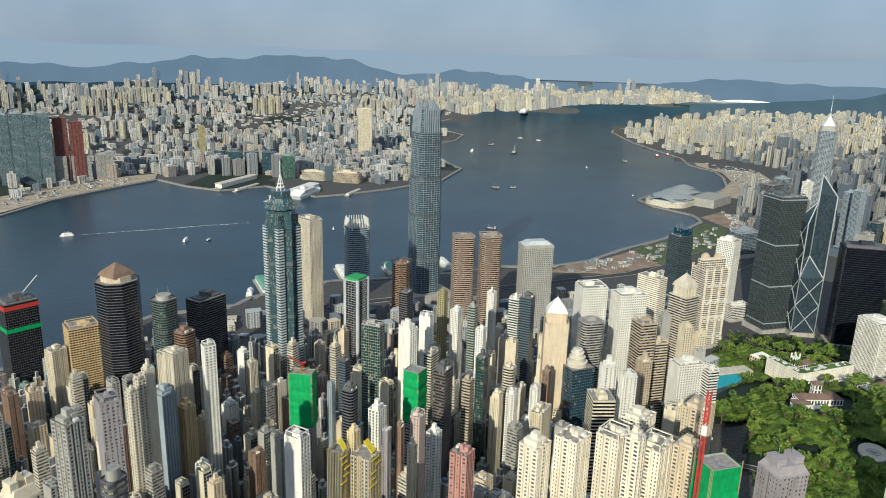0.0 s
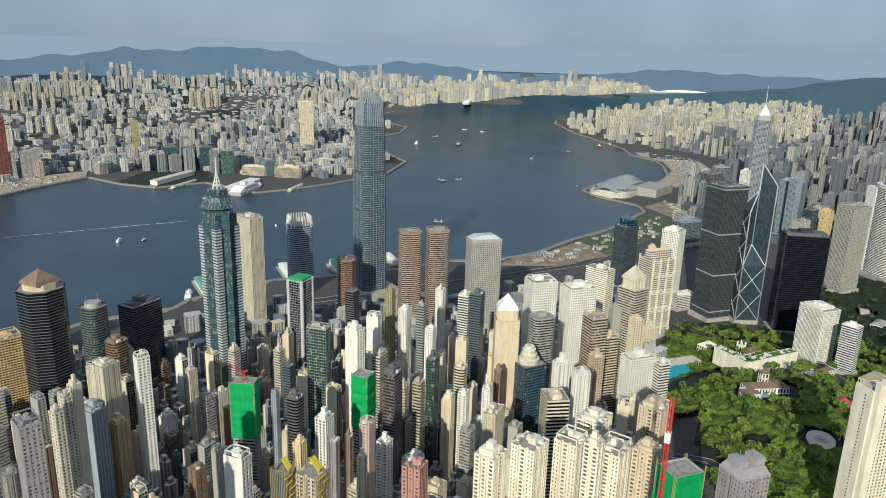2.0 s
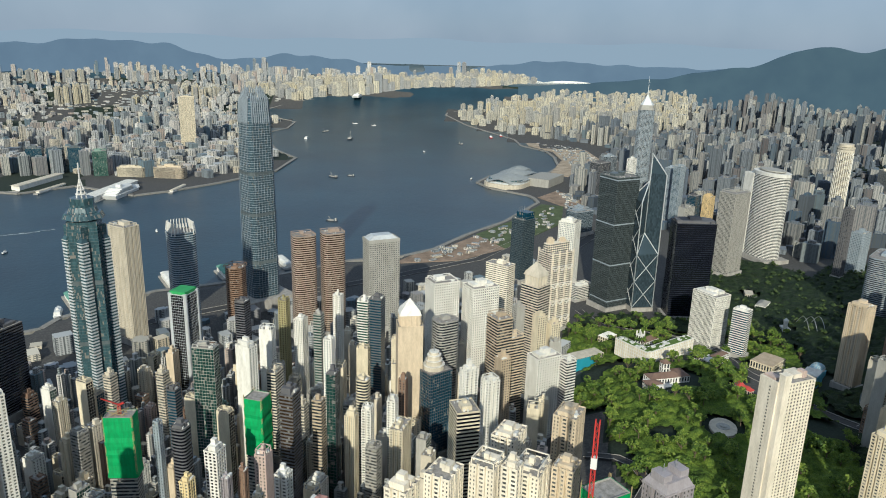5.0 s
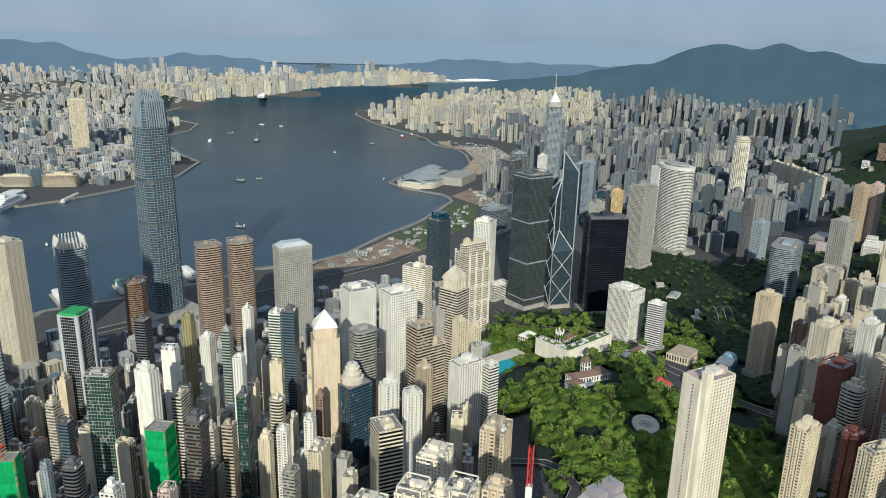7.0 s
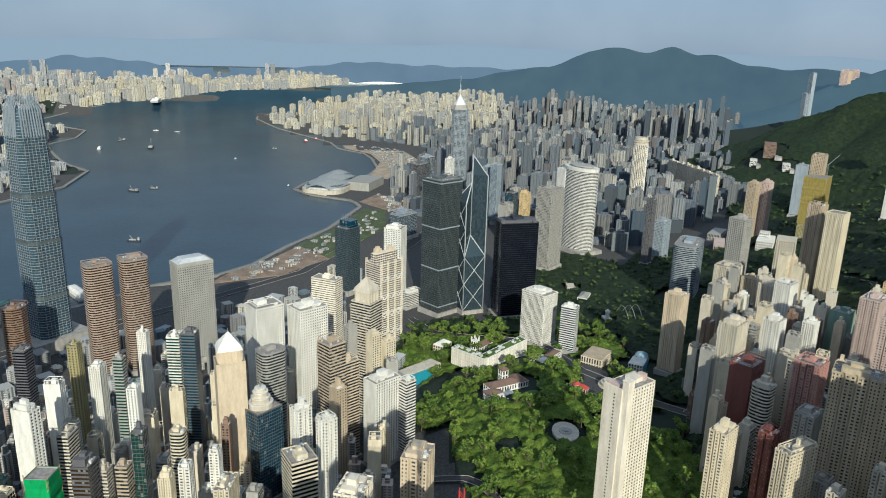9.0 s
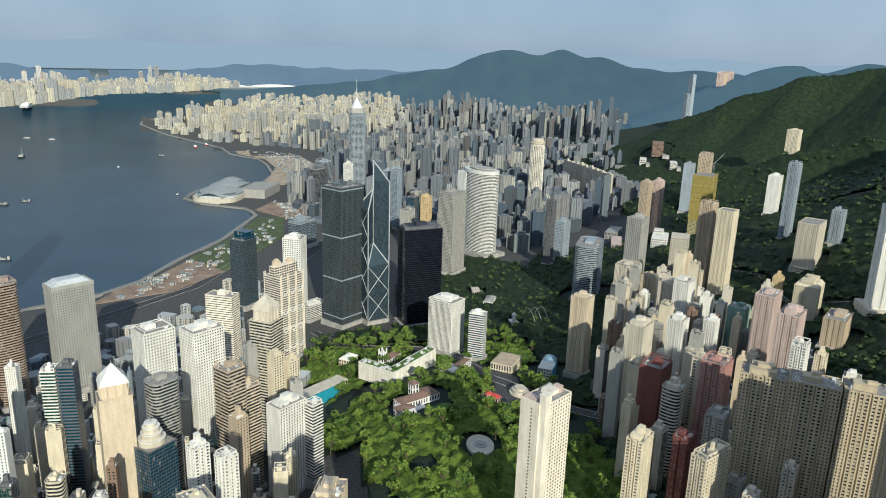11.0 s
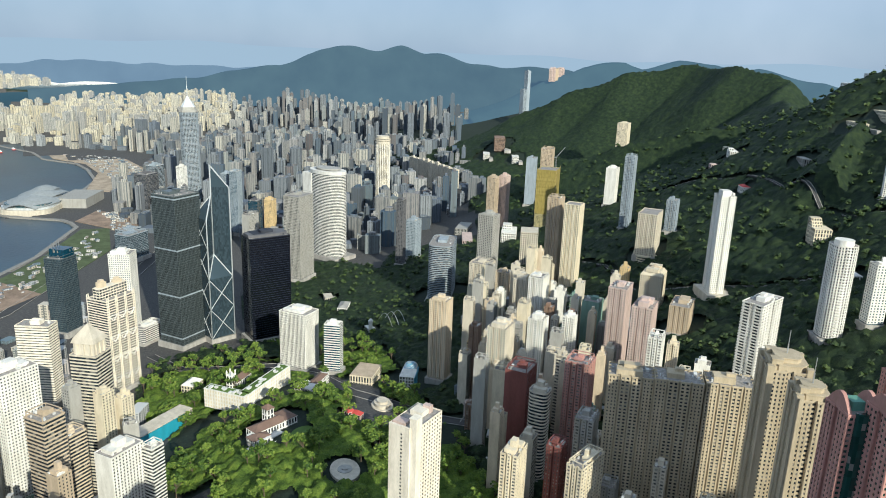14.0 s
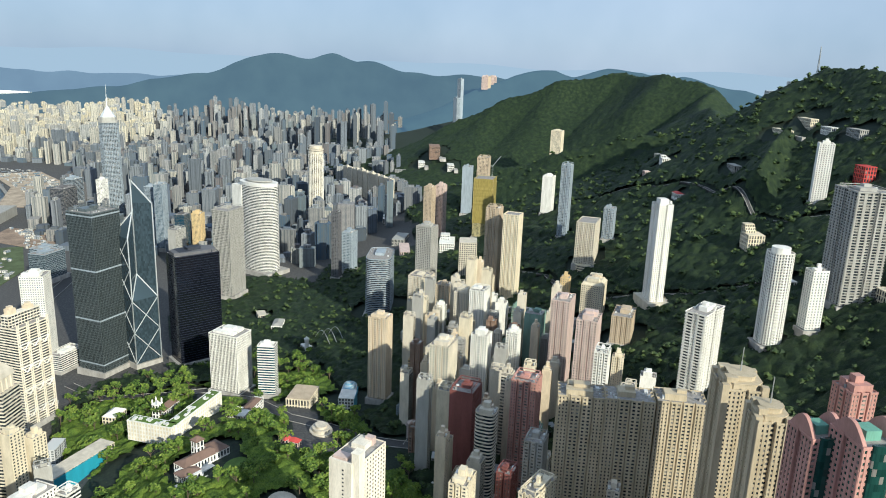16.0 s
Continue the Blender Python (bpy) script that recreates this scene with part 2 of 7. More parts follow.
# ridge line of the island, west to east: x, y, height, reach to the flat
RIDGE = [(-3200, -300, 300, 1000), (-2160, -277, 490, 1000), (-1500, -330, 400, 1050), (-1000, -230, 552, 1080), (-515, -640, 400, 1200), (-50, -950, 470, 1230), (330, -1080, 500, 1250),
         (620, -1130, 512, 1180), (930, -1170, 370, 1100), (1380, -1480, 390, 950), (1460, -1625, 440, 900), (1650, -1560, 478, 900), (1919, -1577, 482, 900), (2061, -1364, 440, 850), (2179, -1151, 335, 800)]
SPURS = [(-1000, -230, 545, -980, -60, 470, 330), (620, -1100, 470, 420, -760, 350, 330), (1100, -1150, 330, 1450, -760, 190, 330), (-50, -950, 430, 40, -620, 300, 300),
         (2179, -1151, 335, 2400, -750, 110, 500), (2700, -1850, 330, 3300, -1500, 200, 700), (3300, -1500, 200, 3300, -900, 120, 500)]


def seg_dist(x, y, x0, y0, x1, y1):
    vx, vy = x1 - x0, y1 - y0
    s = np.clip(((x - x0) * vx + (y - y0) * vy) / (vx * vx + vy * vy), 0, 1)
    return np.hypot(x - x0 - s * vx, y - y0 - s * vy), s


def land(x, y):
    """Height of the ground, without the shore."""
    x, y = np.asarray(x, float), np.asarray(y, float)
    h = np.zeros(x.shape)
    steep = 1.3 + 0.4 * np.clip((x + 350) / 350, 0, 1)
    for (x0, y0, h0, w0), (x1, y1, h1, w1) in zip(RIDGE, RIDGE[1:]):
        d, s = seg_dist(x, y, x0, y0, x1, y1)
        h = np.maximum(h, (h0 + (h1 - h0) * s) * np.clip(1 - d / (w0 + (w1 - w0) * s), 0, 1) ** steep)
    for x0, y0, h0, x1, y1, h1, w in SPURS:
        d, s = seg_dist(x, y, x0, y0, x1, y1)
        h = np.maximum(h, (h0 + (h1 - h0) * s) * np.clip(1 - d / w, 0, 1) ** 1.1)
    # gullies and shoulders on the slopes
    g = np.sin(x / 83 + 1.3 * np.sin(y / 140)) * 0.5 + np.sin(x / 37 + y / 61) * 0.28 + np.sin(y / 47 - x / 90) * 0.25
    h = h + g * 0.085 * np.clip(h - 60, 0, 200)
    # terrace that carries the gardens and the old government hill
    k = np.exp(-(((x - 210) / 300) ** 2 + ((y - 150) / 165) ** 2))
    h = h + k * 66
    return np.maximum(h, 0) + 4.0


def ground_z(x, y):
    return float(land(x, y))

# ---- mesh helpers ----
class MB:
    """Collects vertices, faces and UVs (metres) for one mesh."""
    def __init__(self):
        self.v, self.f, self.uv = [], [], []

    def quad(self, a, b, c, d, uv=None):
        i = len(self.v)
        self.v += [a, b, c, d]
        self.f.append((i, i + 1, i + 2, i + 3))
        self.uv += uv or [(0, 0), (1, 0), (1, 1), (0, 1)]

    def poly(self, pts):
        i = len(self.v)
        self.v += pts
        self.f.append(tuple(range(i, i + len(pts))))
        self.uv += [(p[0], p[1]) for p in pts]

    def prism(self, p, z0, z1, q=None, cap=True, base=False):
        """Walls over the outline p (counter-clockwise) from z0 to z1; q is the outline at the top."""
        q = q or p
        u, n = 0.0, len(p)
        for i in range(n):
            a, b, c, d = p[i], p[(i + 1) % n], q[(i + 1) % n], q[i]
            w = math.hypot(b[0] - a[0], b[1] - a[1])
            self.quad((*a, z0), (*b, z0), (*c, z1), (*d, z1), [(u, z0), (u + w, z0), (u + w, z1), (u, z1)])
            u += w
        if cap:
            self.poly([(*c, z1) for c in q])
        if base:
            self.poly([(*c, z0) for c in reversed(p)])

    def box(self, x, y, z0, w, d, h, rot=0.0):
        c, s = math.cos(rot), math.sin(rot)
        p = [(x + c * a - s * b, y + s * a + c * b) for a, b in ((-w / 2, -d / 2), (w / 2, -d / 2), (w / 2, d / 2), (-w / 2, d / 2))]
        self.prism(p, z0, z0 + h, base=True)

    def cone(self, p, z0, z1, tip=(0, 0)):
        n = len(p)
        for i in range(n):
            k = len(self.v)
            self.v += [(*p[i], z0), (*p[(i + 1) % n], z0), (*tip, z1)]
            self.f.append((k, k + 1, k + 2))
            self.uv += [(0, 0), (1, 0), (0.5, 1)]

    def bar(self, a, b, r):
        """A square bar between two points."""
        a, b = Vector(a), Vector(b)
        ax = (b - a).normalized()
        s = ax.cross((0, 0, 1) if abs(ax.z) < 0.9 else (1, 0, 0)).normalized() * r
        t = ax.cross(s).normalized() * r
        k = [s + t, t - s, -s - t, s - t]
        for i in range(4):
            self.quad(tuple(a + k[i]), tuple(a + k[i - 3]), tuple(b + k[i - 3]), tuple(b + k[i]))
        self.quad(*[tuple(b + c) for c in k])

    def mesh(self, name):
        me = bpy.data.meshes.new(name)
        me.from_pydata(self.v, [], self.f)
        lay = me.uv_layers.new(name="UVMap")
        lay.data.foreach_set("uv", np.array(self.uv, np.float32).ravel())
        me.update()
        return me


def part(name, mb, material, parent, label="", smooth=False):
    me = mb.mesh(name) if isinstance(mb, MB) else mb
    me.materials.append(material)
    if smooth:
        me.shade_smooth()
    ob = new(name, me)
    ob.parent = parent
    if label:
        tagged(ob, label)
    return ob


def root(name, x, y, z, rot, label, category, group=""):
    ob = new(name)
    ob.empty_display_size = 5
    ob.matrix_world = pose(x, y, z, 0, 0, rot)
    return tagged(ob, label, category, group)


# ---- outlines, all counter-clockwise about the middle ----
def rect(w, d):
    return [(-w / 2, -d / 2), (w / 2, -d / 2), (w / 2, d / 2), (-w / 2, d / 2)]


def cross(w, d, k=0.2):
    a, b, c, e = w / 2, d / 2, w / 2 - k * w, d / 2 - k * d
    return [(-c, -b), (c, -b), (c, -e), (a, -e), (a, e), (c, e), (c, b), (-c, b), (-c, e), (-a, e), (-a, -e), (-c, -e)]


def bays(w, d, cut=1.6):
    """Oblong with light wells cut into its sides, as local flats have."""
    a, b, s, t = w / 2, d / 2, w * 0.09, d * 0.09
    return [(-a, -b), (-s, -b), (-s, -b + cut), (s, -b + cut), (s, -b), (a, -b), (a, -t), (a - cut, -t), (a - cut, t), (a, t),
            (a, b), (s, b), (s, b - cut), (-s, b - cut), (-s, b), (-a, b), (-a, t), (-a + cut, t), (-a + cut, -t), (-a, -t)]


def flats(w, d, cut=1.7, gap=1.7):
    """Oblong with narrow light wells between its bays, as tall blocks of flats have."""
    out = []
    for L, D, a in ((w, d, 0), (d, w, 90), (w, d, 180), (d, w, 270)):
        m = 1 if L < 13 else 2 if L < 24 else 3
        c, s = math.cos(radians(a)), math.sin(radians(a))
        k = cut if min(w, d) > 9 else 0.9
        pts = [(-L / 2, -D / 2)]
        for i in range(1, m + 1):
            u = -L / 2 + L * i / (m + 1)
            pts += [(u - gap / 2, -D / 2), (u - gap / 2, -D / 2 + k), (u + gap / 2, -D / 2 + k), (u + gap / 2, -D / 2)]
        out += [(c * x - s * y, s * x + c * y) for x, y in pts]
    return out


def octagon(w, d, k=0.28):
    a, b, c, e = w / 2, d / 2, w * k, d * k
    return [(-a + c, -b), (a - c, -b), (a, -b + e), (a, b - e), (a - c, b), (-a + c, b), (-a, b - e), (-a, -b + e)]


def oval(w, d, n=24):
    return [(w / 2 * math.cos(2 * math.pi * i / n), d / 2 * math.sin(2 * math.pi * i / n)) for i in range(n)]


def soft_rect(w, d, r, n=4):
    pts = []
    for cx, cy, a0 in ((w / 2 - r, -d / 2 + r, -90), (w / 2 - r, d / 2 - r, 0), (-w / 2 + r, d / 2 - r, 90), (-w / 2 + r, -d / 2 + r, 180)):
        pts += [(cx + r * math.cos(radians(a0 + 90 * i / n)), cy + r * math.sin(radians(a0 + 90 * i / n))) for i in range(n + 1)]
    return pts


def offset(p, k):
    """The outline moved outwards by k."""
    out, n = [], len(p)
    for i in range(n):
        a, b, c = Vector(p[i - 1]), Vector(p[i]), Vector(p[(i + 1) % n])
        d1, d2 = (b - a).normalized(), (c - b).normalized()
        n1, n2 = Vector((d1.y, -d1.x)), Vector((d2.y, -d2.x))
        m = n1 + n2
        m = m / max(m.dot(n1), 0.35)
        out.append((b.x + m.x * k, b.y + m.y * k))
    return out


def scaled(p, k, kx=None):
    return [(x * k, y * (kx or k)) for x, y in p]


# ---- a storeyed body: glass core, floor bands and piers standing proud of it ----
def storeys(mb_wall, p, z0, z1, floor, band, proud, pier_gap, pier_w, pier_proud, blank=()):
    n, nf = len(p), max(1, round((z1 - z0) / floor))
    fh = (z1 - z0) / nf
    q = offset(p, proud)
    if band > 0:
        for k in range(nf + 1):
            a, b = z0 + k * fh - band / 2, z0 + k * fh + band / 2
            a, b = max(a, z0), min(b, z1)
            for i in range(n):
                j = (i + 1) % n
                mb_wall.quad((*q[i], a), (*q[j], a), (*q[j], b), (*q[i], b))
                mb_wall.quad((*q[i], b), (*q[j], b), (*p[j], b), (*p[i], b))
    for i in range(n):
        a, b = Vector(p[i]), Vector(p[(i + 1) % n])
        L = (b - a).length
        t = (b - a) / max(L, 1e-6)
        nn = Vector((t.y, -t.x))
        if i in blank:
            k = nn * (pier_proud + 0.05)
            e0, e1 = a + k - t * pier_proud, b + k + t * pier_proud
            mb_wall.quad((*e0, z0), (*e1, z0), (*e1, z1), (*e0, z1))
            mb_wall.quad((*a, z0), (*e0, z0), (*e0, z1), (*a, z1))
            mb_wall.quad((*e1, z0), (*b, z0), (*b, z1), (*e1, z1))
            continue
        if not pier_gap or L < pier_w:
            continue
        m = max(1, round(L / pier_gap))
        for s in range(m + 1):
            c = a + t * (L * s / m)
            h0, h1 = (pier_w / 2 if s else 0.0), (pier_w / 2 if s < m else 0.0)
            l, r = c - t * h0, c + t * h1
            k = nn * pier_proud
            mb_wall.quad((*(l + k), z0), (*(r + k), z0), (*(r + k), z1), (*(l + k), z1))
            mb_wall.quad((*l, z0), (*(l + k), z0), (*(l + k), z1), (*l, z1))
            mb_wall.quad((*(r + k), z0), (*r, z0), (*r, z1), (*(r + k), z1))


#          floor band proud gap  pier  pproud plan
STYLES = {
    "home": (3.0, 1.45, 0.22, 3.1, 1.5, 0.34, "cross"), "slab": (3.2, 1.5, 0.2, 3.6, 1.9, 0.34, "rect"), "office": (3.7, 1.6, 0.3, 0, 0, 0.2, "rect"),
    "banded": (3.7, 2.5, 0.3, 0, 0, 0.25, "rect"), "punched": (3.0, 1.5, 0.2, 3.1, 1.6, 0.55, "cross"), "round_home": (3.2, 1.0, 0.25, 3.4, 1.4, 0.4, "soft"), "curtain": (3.8, 0.5, 0.1, 3.0, 0.2, 0.16, "rect"), "gridded": (3.7, 1.9, 0.35, 3.4, 1.7, 0.36, "rect"), "finned": (3.6, 0.7, 0.15, 2.4, 0.8, 0.7, "rect"),
    "rounded": (3.5, 1.5, 0.3, 0, 0, 0.2, "soft"), "octagon": (3.6, 1.7, 0.45, 0, 0, 0.2, "oct"), "balcony": (3.3, 1.1, 1.2, 7.5, 3.2, 0.9, "bays"),
    "bays": (3.0, 1.4, 0.25, 2.9, 1.5, 0.36, "bays"), "exchange": (3.7, 1.7, 0.25, 0, 0, 0.2, "soft"), "mullion": (4.0, 0.7, 0.12, 2.2, 0.35, 0.3, "soft"),
    "thin_band": (3.8, 0.8, 0.35, 0, 0, 0.1, "oct"), "ribbed": (3.3, 1.0, 0.2, 3.0, 1.2, 0.7, "rect"), "hotel": (3.3, 1.4, 0.5, 3.6, 0.5, 0.3, "rect"), "oval": (3.6, 1.6, 0.4, 0, 0, 0, "oval"), "dark_glass": (4.0, 0.35, 0.06, 0, 0, 0.1, "rect"),
}
GLASS = {"dark": G_DARK, "home": G_HOME, "blue": G_BLUE, "green": G_GREEN, "black": G_BLACK, "teal": G_TEAL, "bronze": G_BRONZE, "steel": G_STEEL, "smoke": G_SMOKE, "slate": G_SLATE}


def plan_of(kind, w, d):
    if kind == "cross":
        return flats(w, d)
    return {"rect": rect, "oct": octagon, "oval": oval, "bays": bays}.get(kind, lambda a, b: soft_rect(a, b, min(a, b) * 0.3))(w, d)


def roof_top(ob, w, d, h, rnd, wall, rich=True):
    """Parapet, lift house, water tanks and small plant on a flat roof at height h."""
    mb = MB()
    kind = rnd.random()
    if kind < 0.45:
        # stepped crown with slots between its blocks
        z1 = rnd.uniform(3, 6.5)
        for sx in (-1, 1):
            mb.box(sx * w * 0.22, rnd.uniform(-0.06, 0.06) * d, h, w * rnd.uniform(0.28, 0.36), d * rnd.uniform(0.5, 0.78), z1 * rnd.uniform(0.6, 1.1))
        mb.box(0, 0, h, w * 0.3, d * 0.36, z1 + rnd.uniform(2, 5))
    else:
        mb.box(rnd.uniform(-0.14, 0.14) * w, rnd.uniform(-0.14, 0.14) * d, h, w * rnd.uniform(0.3, 0.5), d * rnd.uniform(0.3, 0.5), rnd.uniform(2.8, 5.5))
        if rich or kind > 0.7:
            mb.box(rnd.uniform(-0.1, 0.1) * w, 0, h + 2.5, w * 0.16, d * 0.2, rnd.uniform(2.5, 5.5))
    if kind > 0.6:
        # open frame round the roof
        e = rnd.uniform(3, 5)
        for sx in (-1, 1):
            for sy in (-1, 1):
                mb.box(sx * w * 0.44, sy * d * 0.44, h, 0.7, 0.7, e)
            mb.box(sx * w * 0.44, 0, h + e, 0.7, d * 0.9, 0.7)
            mb.box(0, sx * d * 0.44, h + e, w * 0.9, 0.7, 0.7)
    tagged(part("lift_house", mb, wall, ob), kind="stuff")
    if rich:
        mb = MB()
        mb.box(rnd.uniform(-0.3, 0.3) * w, rnd.choice((-1, 1)) * 0.36 * d, h, rnd.uniform(2.5, 5), rnd.uniform(2, 3), rnd.uniform(1.8, 3))
        part("water_tank", mb, TANK, ob)
    mb = MB()
    for i in range(rnd.randint(4, 8)):
        sx, sy = rnd.uniform(-0.4, 0.4) * w, rnd.choice((-1, 1)) * rnd.uniform(0.26, 0.42) * d
        mb.box(sx, sy, h, rnd.uniform(0.8, 2.4), rnd.uniform(0.8, 2), rnd.uniform(0.8, 2.6))
    tagged(part("roof_plant", mb, rnd.choice((STEEL, TANK, CONC)), ob), kind="stuff")


def tower(name, x, y, ztop, w, d, rot, style, wall, glass, label, category="tower block", base=None, seed=1, podium=True, roofed=True, blank=None, group="", wall_mat=None):
    rnd = random.Random(seed)
    fl, band, proud, gap, pw, pp, plan = STYLES[style]
    zb = base if base is not None else min(ground_z(x + i * w / 2, y + j * d / 2) for i in (-1, 1) for j in (-1, 1)) - 1.0
    h = ztop - zb
    ob = root(name, x, y, zb, rot, label, category, group)
    p = plan_of(plan, w, d)
    wm = wall_mat or paint(wall)
    core = MB()
    core.prism(p, 0, h - 0.2)
    part("glazing", core, GLASS[glass], ob)
    mb = MB()
    if blank is None:
        blank = (rnd.choice(((0, 2), (1, 3), (1,), ())) if style == "slab" else ())
    storeys(mb, p, 0 if not podium else min(12, h * 0.2), h, fl, band, proud, gap, pw, pp, blank)
    wall_ob = part("wall" if gap or blank else "floor_band", mb, wm, ob)
    tagged(wall_ob, kind="stuff")
    q = offset(p, max(proud, pp))
    mb = MB()
    mb.prism(q, h - 0.4, h)
    mb.prism(list(reversed(offset(q, -0.35))), h, h + 1.1, cap=False)
    mb.prism(q, h, h + 1.1, cap=False)
    qi = offset(q, -0.35)
    for i in range(len(q)):
        j = (i + 1) % len(q)
        mb.quad((*q[i], h + 1.1), (*q[j], h + 1.1), (*qi[j], h + 1.1), (*qi[i], h + 1.1))
    part("parapet", mb, wm, ob)
    mb = MB()
    mb.poly([(*c, h + 0.06) for c in qi])
    part("roof", mb, ROOF, ob)
    if podium:
        mb = MB()
        pr = rect(w * 1.08 + 4, d * 1.08 + 4)
        mb.prism(pr, -3, min(11, h * 0.2))
        part("podium", mb, CONC, ob)
    if roofed:
        roof_top(ob, w, d, h, rnd, wm, podium)
    return ob, zb, h


# ---- ground, sea, shore ----
def park(x, y):
    """1 where gardens and wooded slopes lie, 0 in the streets."""
    e = lambda cx, cy, rx, ry: ((x - cx) / rx) ** 2 + ((y - cy) / ry) ** 2 < 1
    z = land(x, y)
    g = e(150, 150, 190, 85) | e(60, 60, 150, 75) | e(330, 150, 120, 90) | e(480, 250, 150, 90) | e(620, 120, 110, 70) | e(850, 10, 300, 170) | e(560, -80, 190, 110) | e(480, 20, 110, 60) | e(250, 252, 90, 45)
    g |= (z > 215 + 45 * np.sin(x / 170)) | ((z > 98) & (y < -60) & (x > -260)) | ((x > -60) & (x < 1150) & (y < 20) & (z > 12)) | ((x > 1150) & (z > 45) & (y < -450)) | ((z > 120) & (x > 620)) | ((z > 60) & (x > 2900) & (x < 5200)) | ((z > 150) & (x < -500) & (y < 150))
    return g


def build_ground():
    az = np.concatenate([np.arange(-180, 15, 3.0), np.arange(15, 165, 0.5), np.arange(165, 180.1, 3.0)])
    rr = np.concatenate([np.array([0.0]), 40 * 1.0175 ** np.arange(0, 258), np.array([3900, 4300, 5000, 6000, 7500, 9500, 12000, 16000.0])])
    rr = np.unique(np.round(rr, 2))
    A, R = np.meshgrid(np.radians(az), rr)
    x, y = EYE0.x + R * np.sin(A), EYE0.y + R * np.cos(A)
    dry = inside(ISLAND, x, y) | inside(KOWLOON, x, y)
    z = np.where(dry, np.where(inside(KOWLOON, x, y), 4.0, land(x, y)), -9.0)
    g = np.where(inside(KOWLOON, x, y), np.sin(x / 170 + 2 * np.sin(y / 260)) + np.sin(y / 120 - x / 300) > 0.75, park(x, y)) * dry
    X, Y, Z = draw_in(x, y, z)
    nr, na = x.shape
    v = np.stack([X.ravel(), Y.ravel(), Z.ravel()], 1)
    i = (np.arange(nr - 1)[:, None] * na + np.arange(na - 1)[None]).ravel()
    f = np.stack([i, i + na, i + na + 1, i + 1], 1)
    me = bpy.data.meshes.new("ground")
    me.from_pydata(v.tolist(), [], f.tolist())
    at = me.attributes.new("green", "FLOAT", "POINT")
    at.data.foreach_set("value", g.astype(np.float32).ravel())
    me.shade_smooth()
    m, nt, b = mat("ground_streets_and_scrub", 0.9)
    c = coords(nt)
    n1, n2 = noise_node(nt, 0.012, 5, c), noise_node(nt, 0.3, 5, c)
    street = ramp(nt, n2, [(0.35, (0.05, 0.05, 0.052)), (0.55, (0.08, 0.078, 0.076)), (0.75, (0.13, 0.125, 0.115))])
    # slope green lowered almost to black: cloud shade put into the ground colour
    shaded_scrub = ramp(nt, n2, [(0.35, (0.006, 0.015, 0.01)), (0.6, (0.015, 0.028, 0.016)), (0.75, (0.034, 0.046, 0.024))])
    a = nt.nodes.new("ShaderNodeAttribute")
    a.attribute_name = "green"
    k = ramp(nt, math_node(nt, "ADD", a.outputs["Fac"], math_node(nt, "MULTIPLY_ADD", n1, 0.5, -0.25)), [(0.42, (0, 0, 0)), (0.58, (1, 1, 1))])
    nt.links.new(mix_color(nt, k, street, shaded_scrub), b.inputs["Base Color"])
    me.materials.append(m)
    tagged(new("ground", me), "city ground of grey streets and wooded slopes darkened as cloud shade", "ground", kind="structure")


def build_sea():
    az = np.radians(np.arange(0, 361, 4.0))
    rr = np.array([0, 300, 700, 1100, 1500, 1900, 2300, 2700, 3100, 3500, 3800, 4200, 4700, 5300, 6000, 7000, 8500, 11000, 16000.0])
    A, R = np.meshgrid(az, rr)
    X, Y, Z = draw_in(EYE0.x + R * np.sin(A), EYE0.y + R * np.cos(A), np.zeros(A.shape))
    nr, na = X.shape
    i = (np.arange(nr - 1)[:, None] * na + np.arange(na - 1)[None]).ravel()
    me = bpy.data.meshes.new("harbour_water")
    me.from_pydata(np.stack([X.ravel(), Y.ravel(), Z.ravel()], 1).tolist(), [], np.stack([i, i + na, i + na + 1, i + 1], 1).tolist())
    m, nt, b = mat("harbour_water", 0.3)
    c = coords(nt)
    n = noise_node(nt, 0.004, 4, c)
    nt.links.new(ramp(nt, n, [(0.3, (0.01, 0.03, 0.05)), (0.7, (0.022, 0.058, 0.085))]), b.inputs["Base Color"])
    bump = nt.nodes.new("ShaderNodeBump")
    bump.inputs["Strength"].default_value, bump.inputs["Distance"].default_value = 0.5, 1.0
    nt.links.new(math_node(nt, "ADD", noise_node(nt, 0.09, 4, c), math_node(nt, "MULTIPLY", noise_node(nt, 0.02, 3, c), 0.8)), bump.inputs["Height"])
    nt.links.new(bump.outputs[0], b.inputs["Normal"])
    me.materials.append(m)
    me.shade_smooth()
    tagged(new("water", me), "dark blue rippled harbour water", "water", kind="structure")


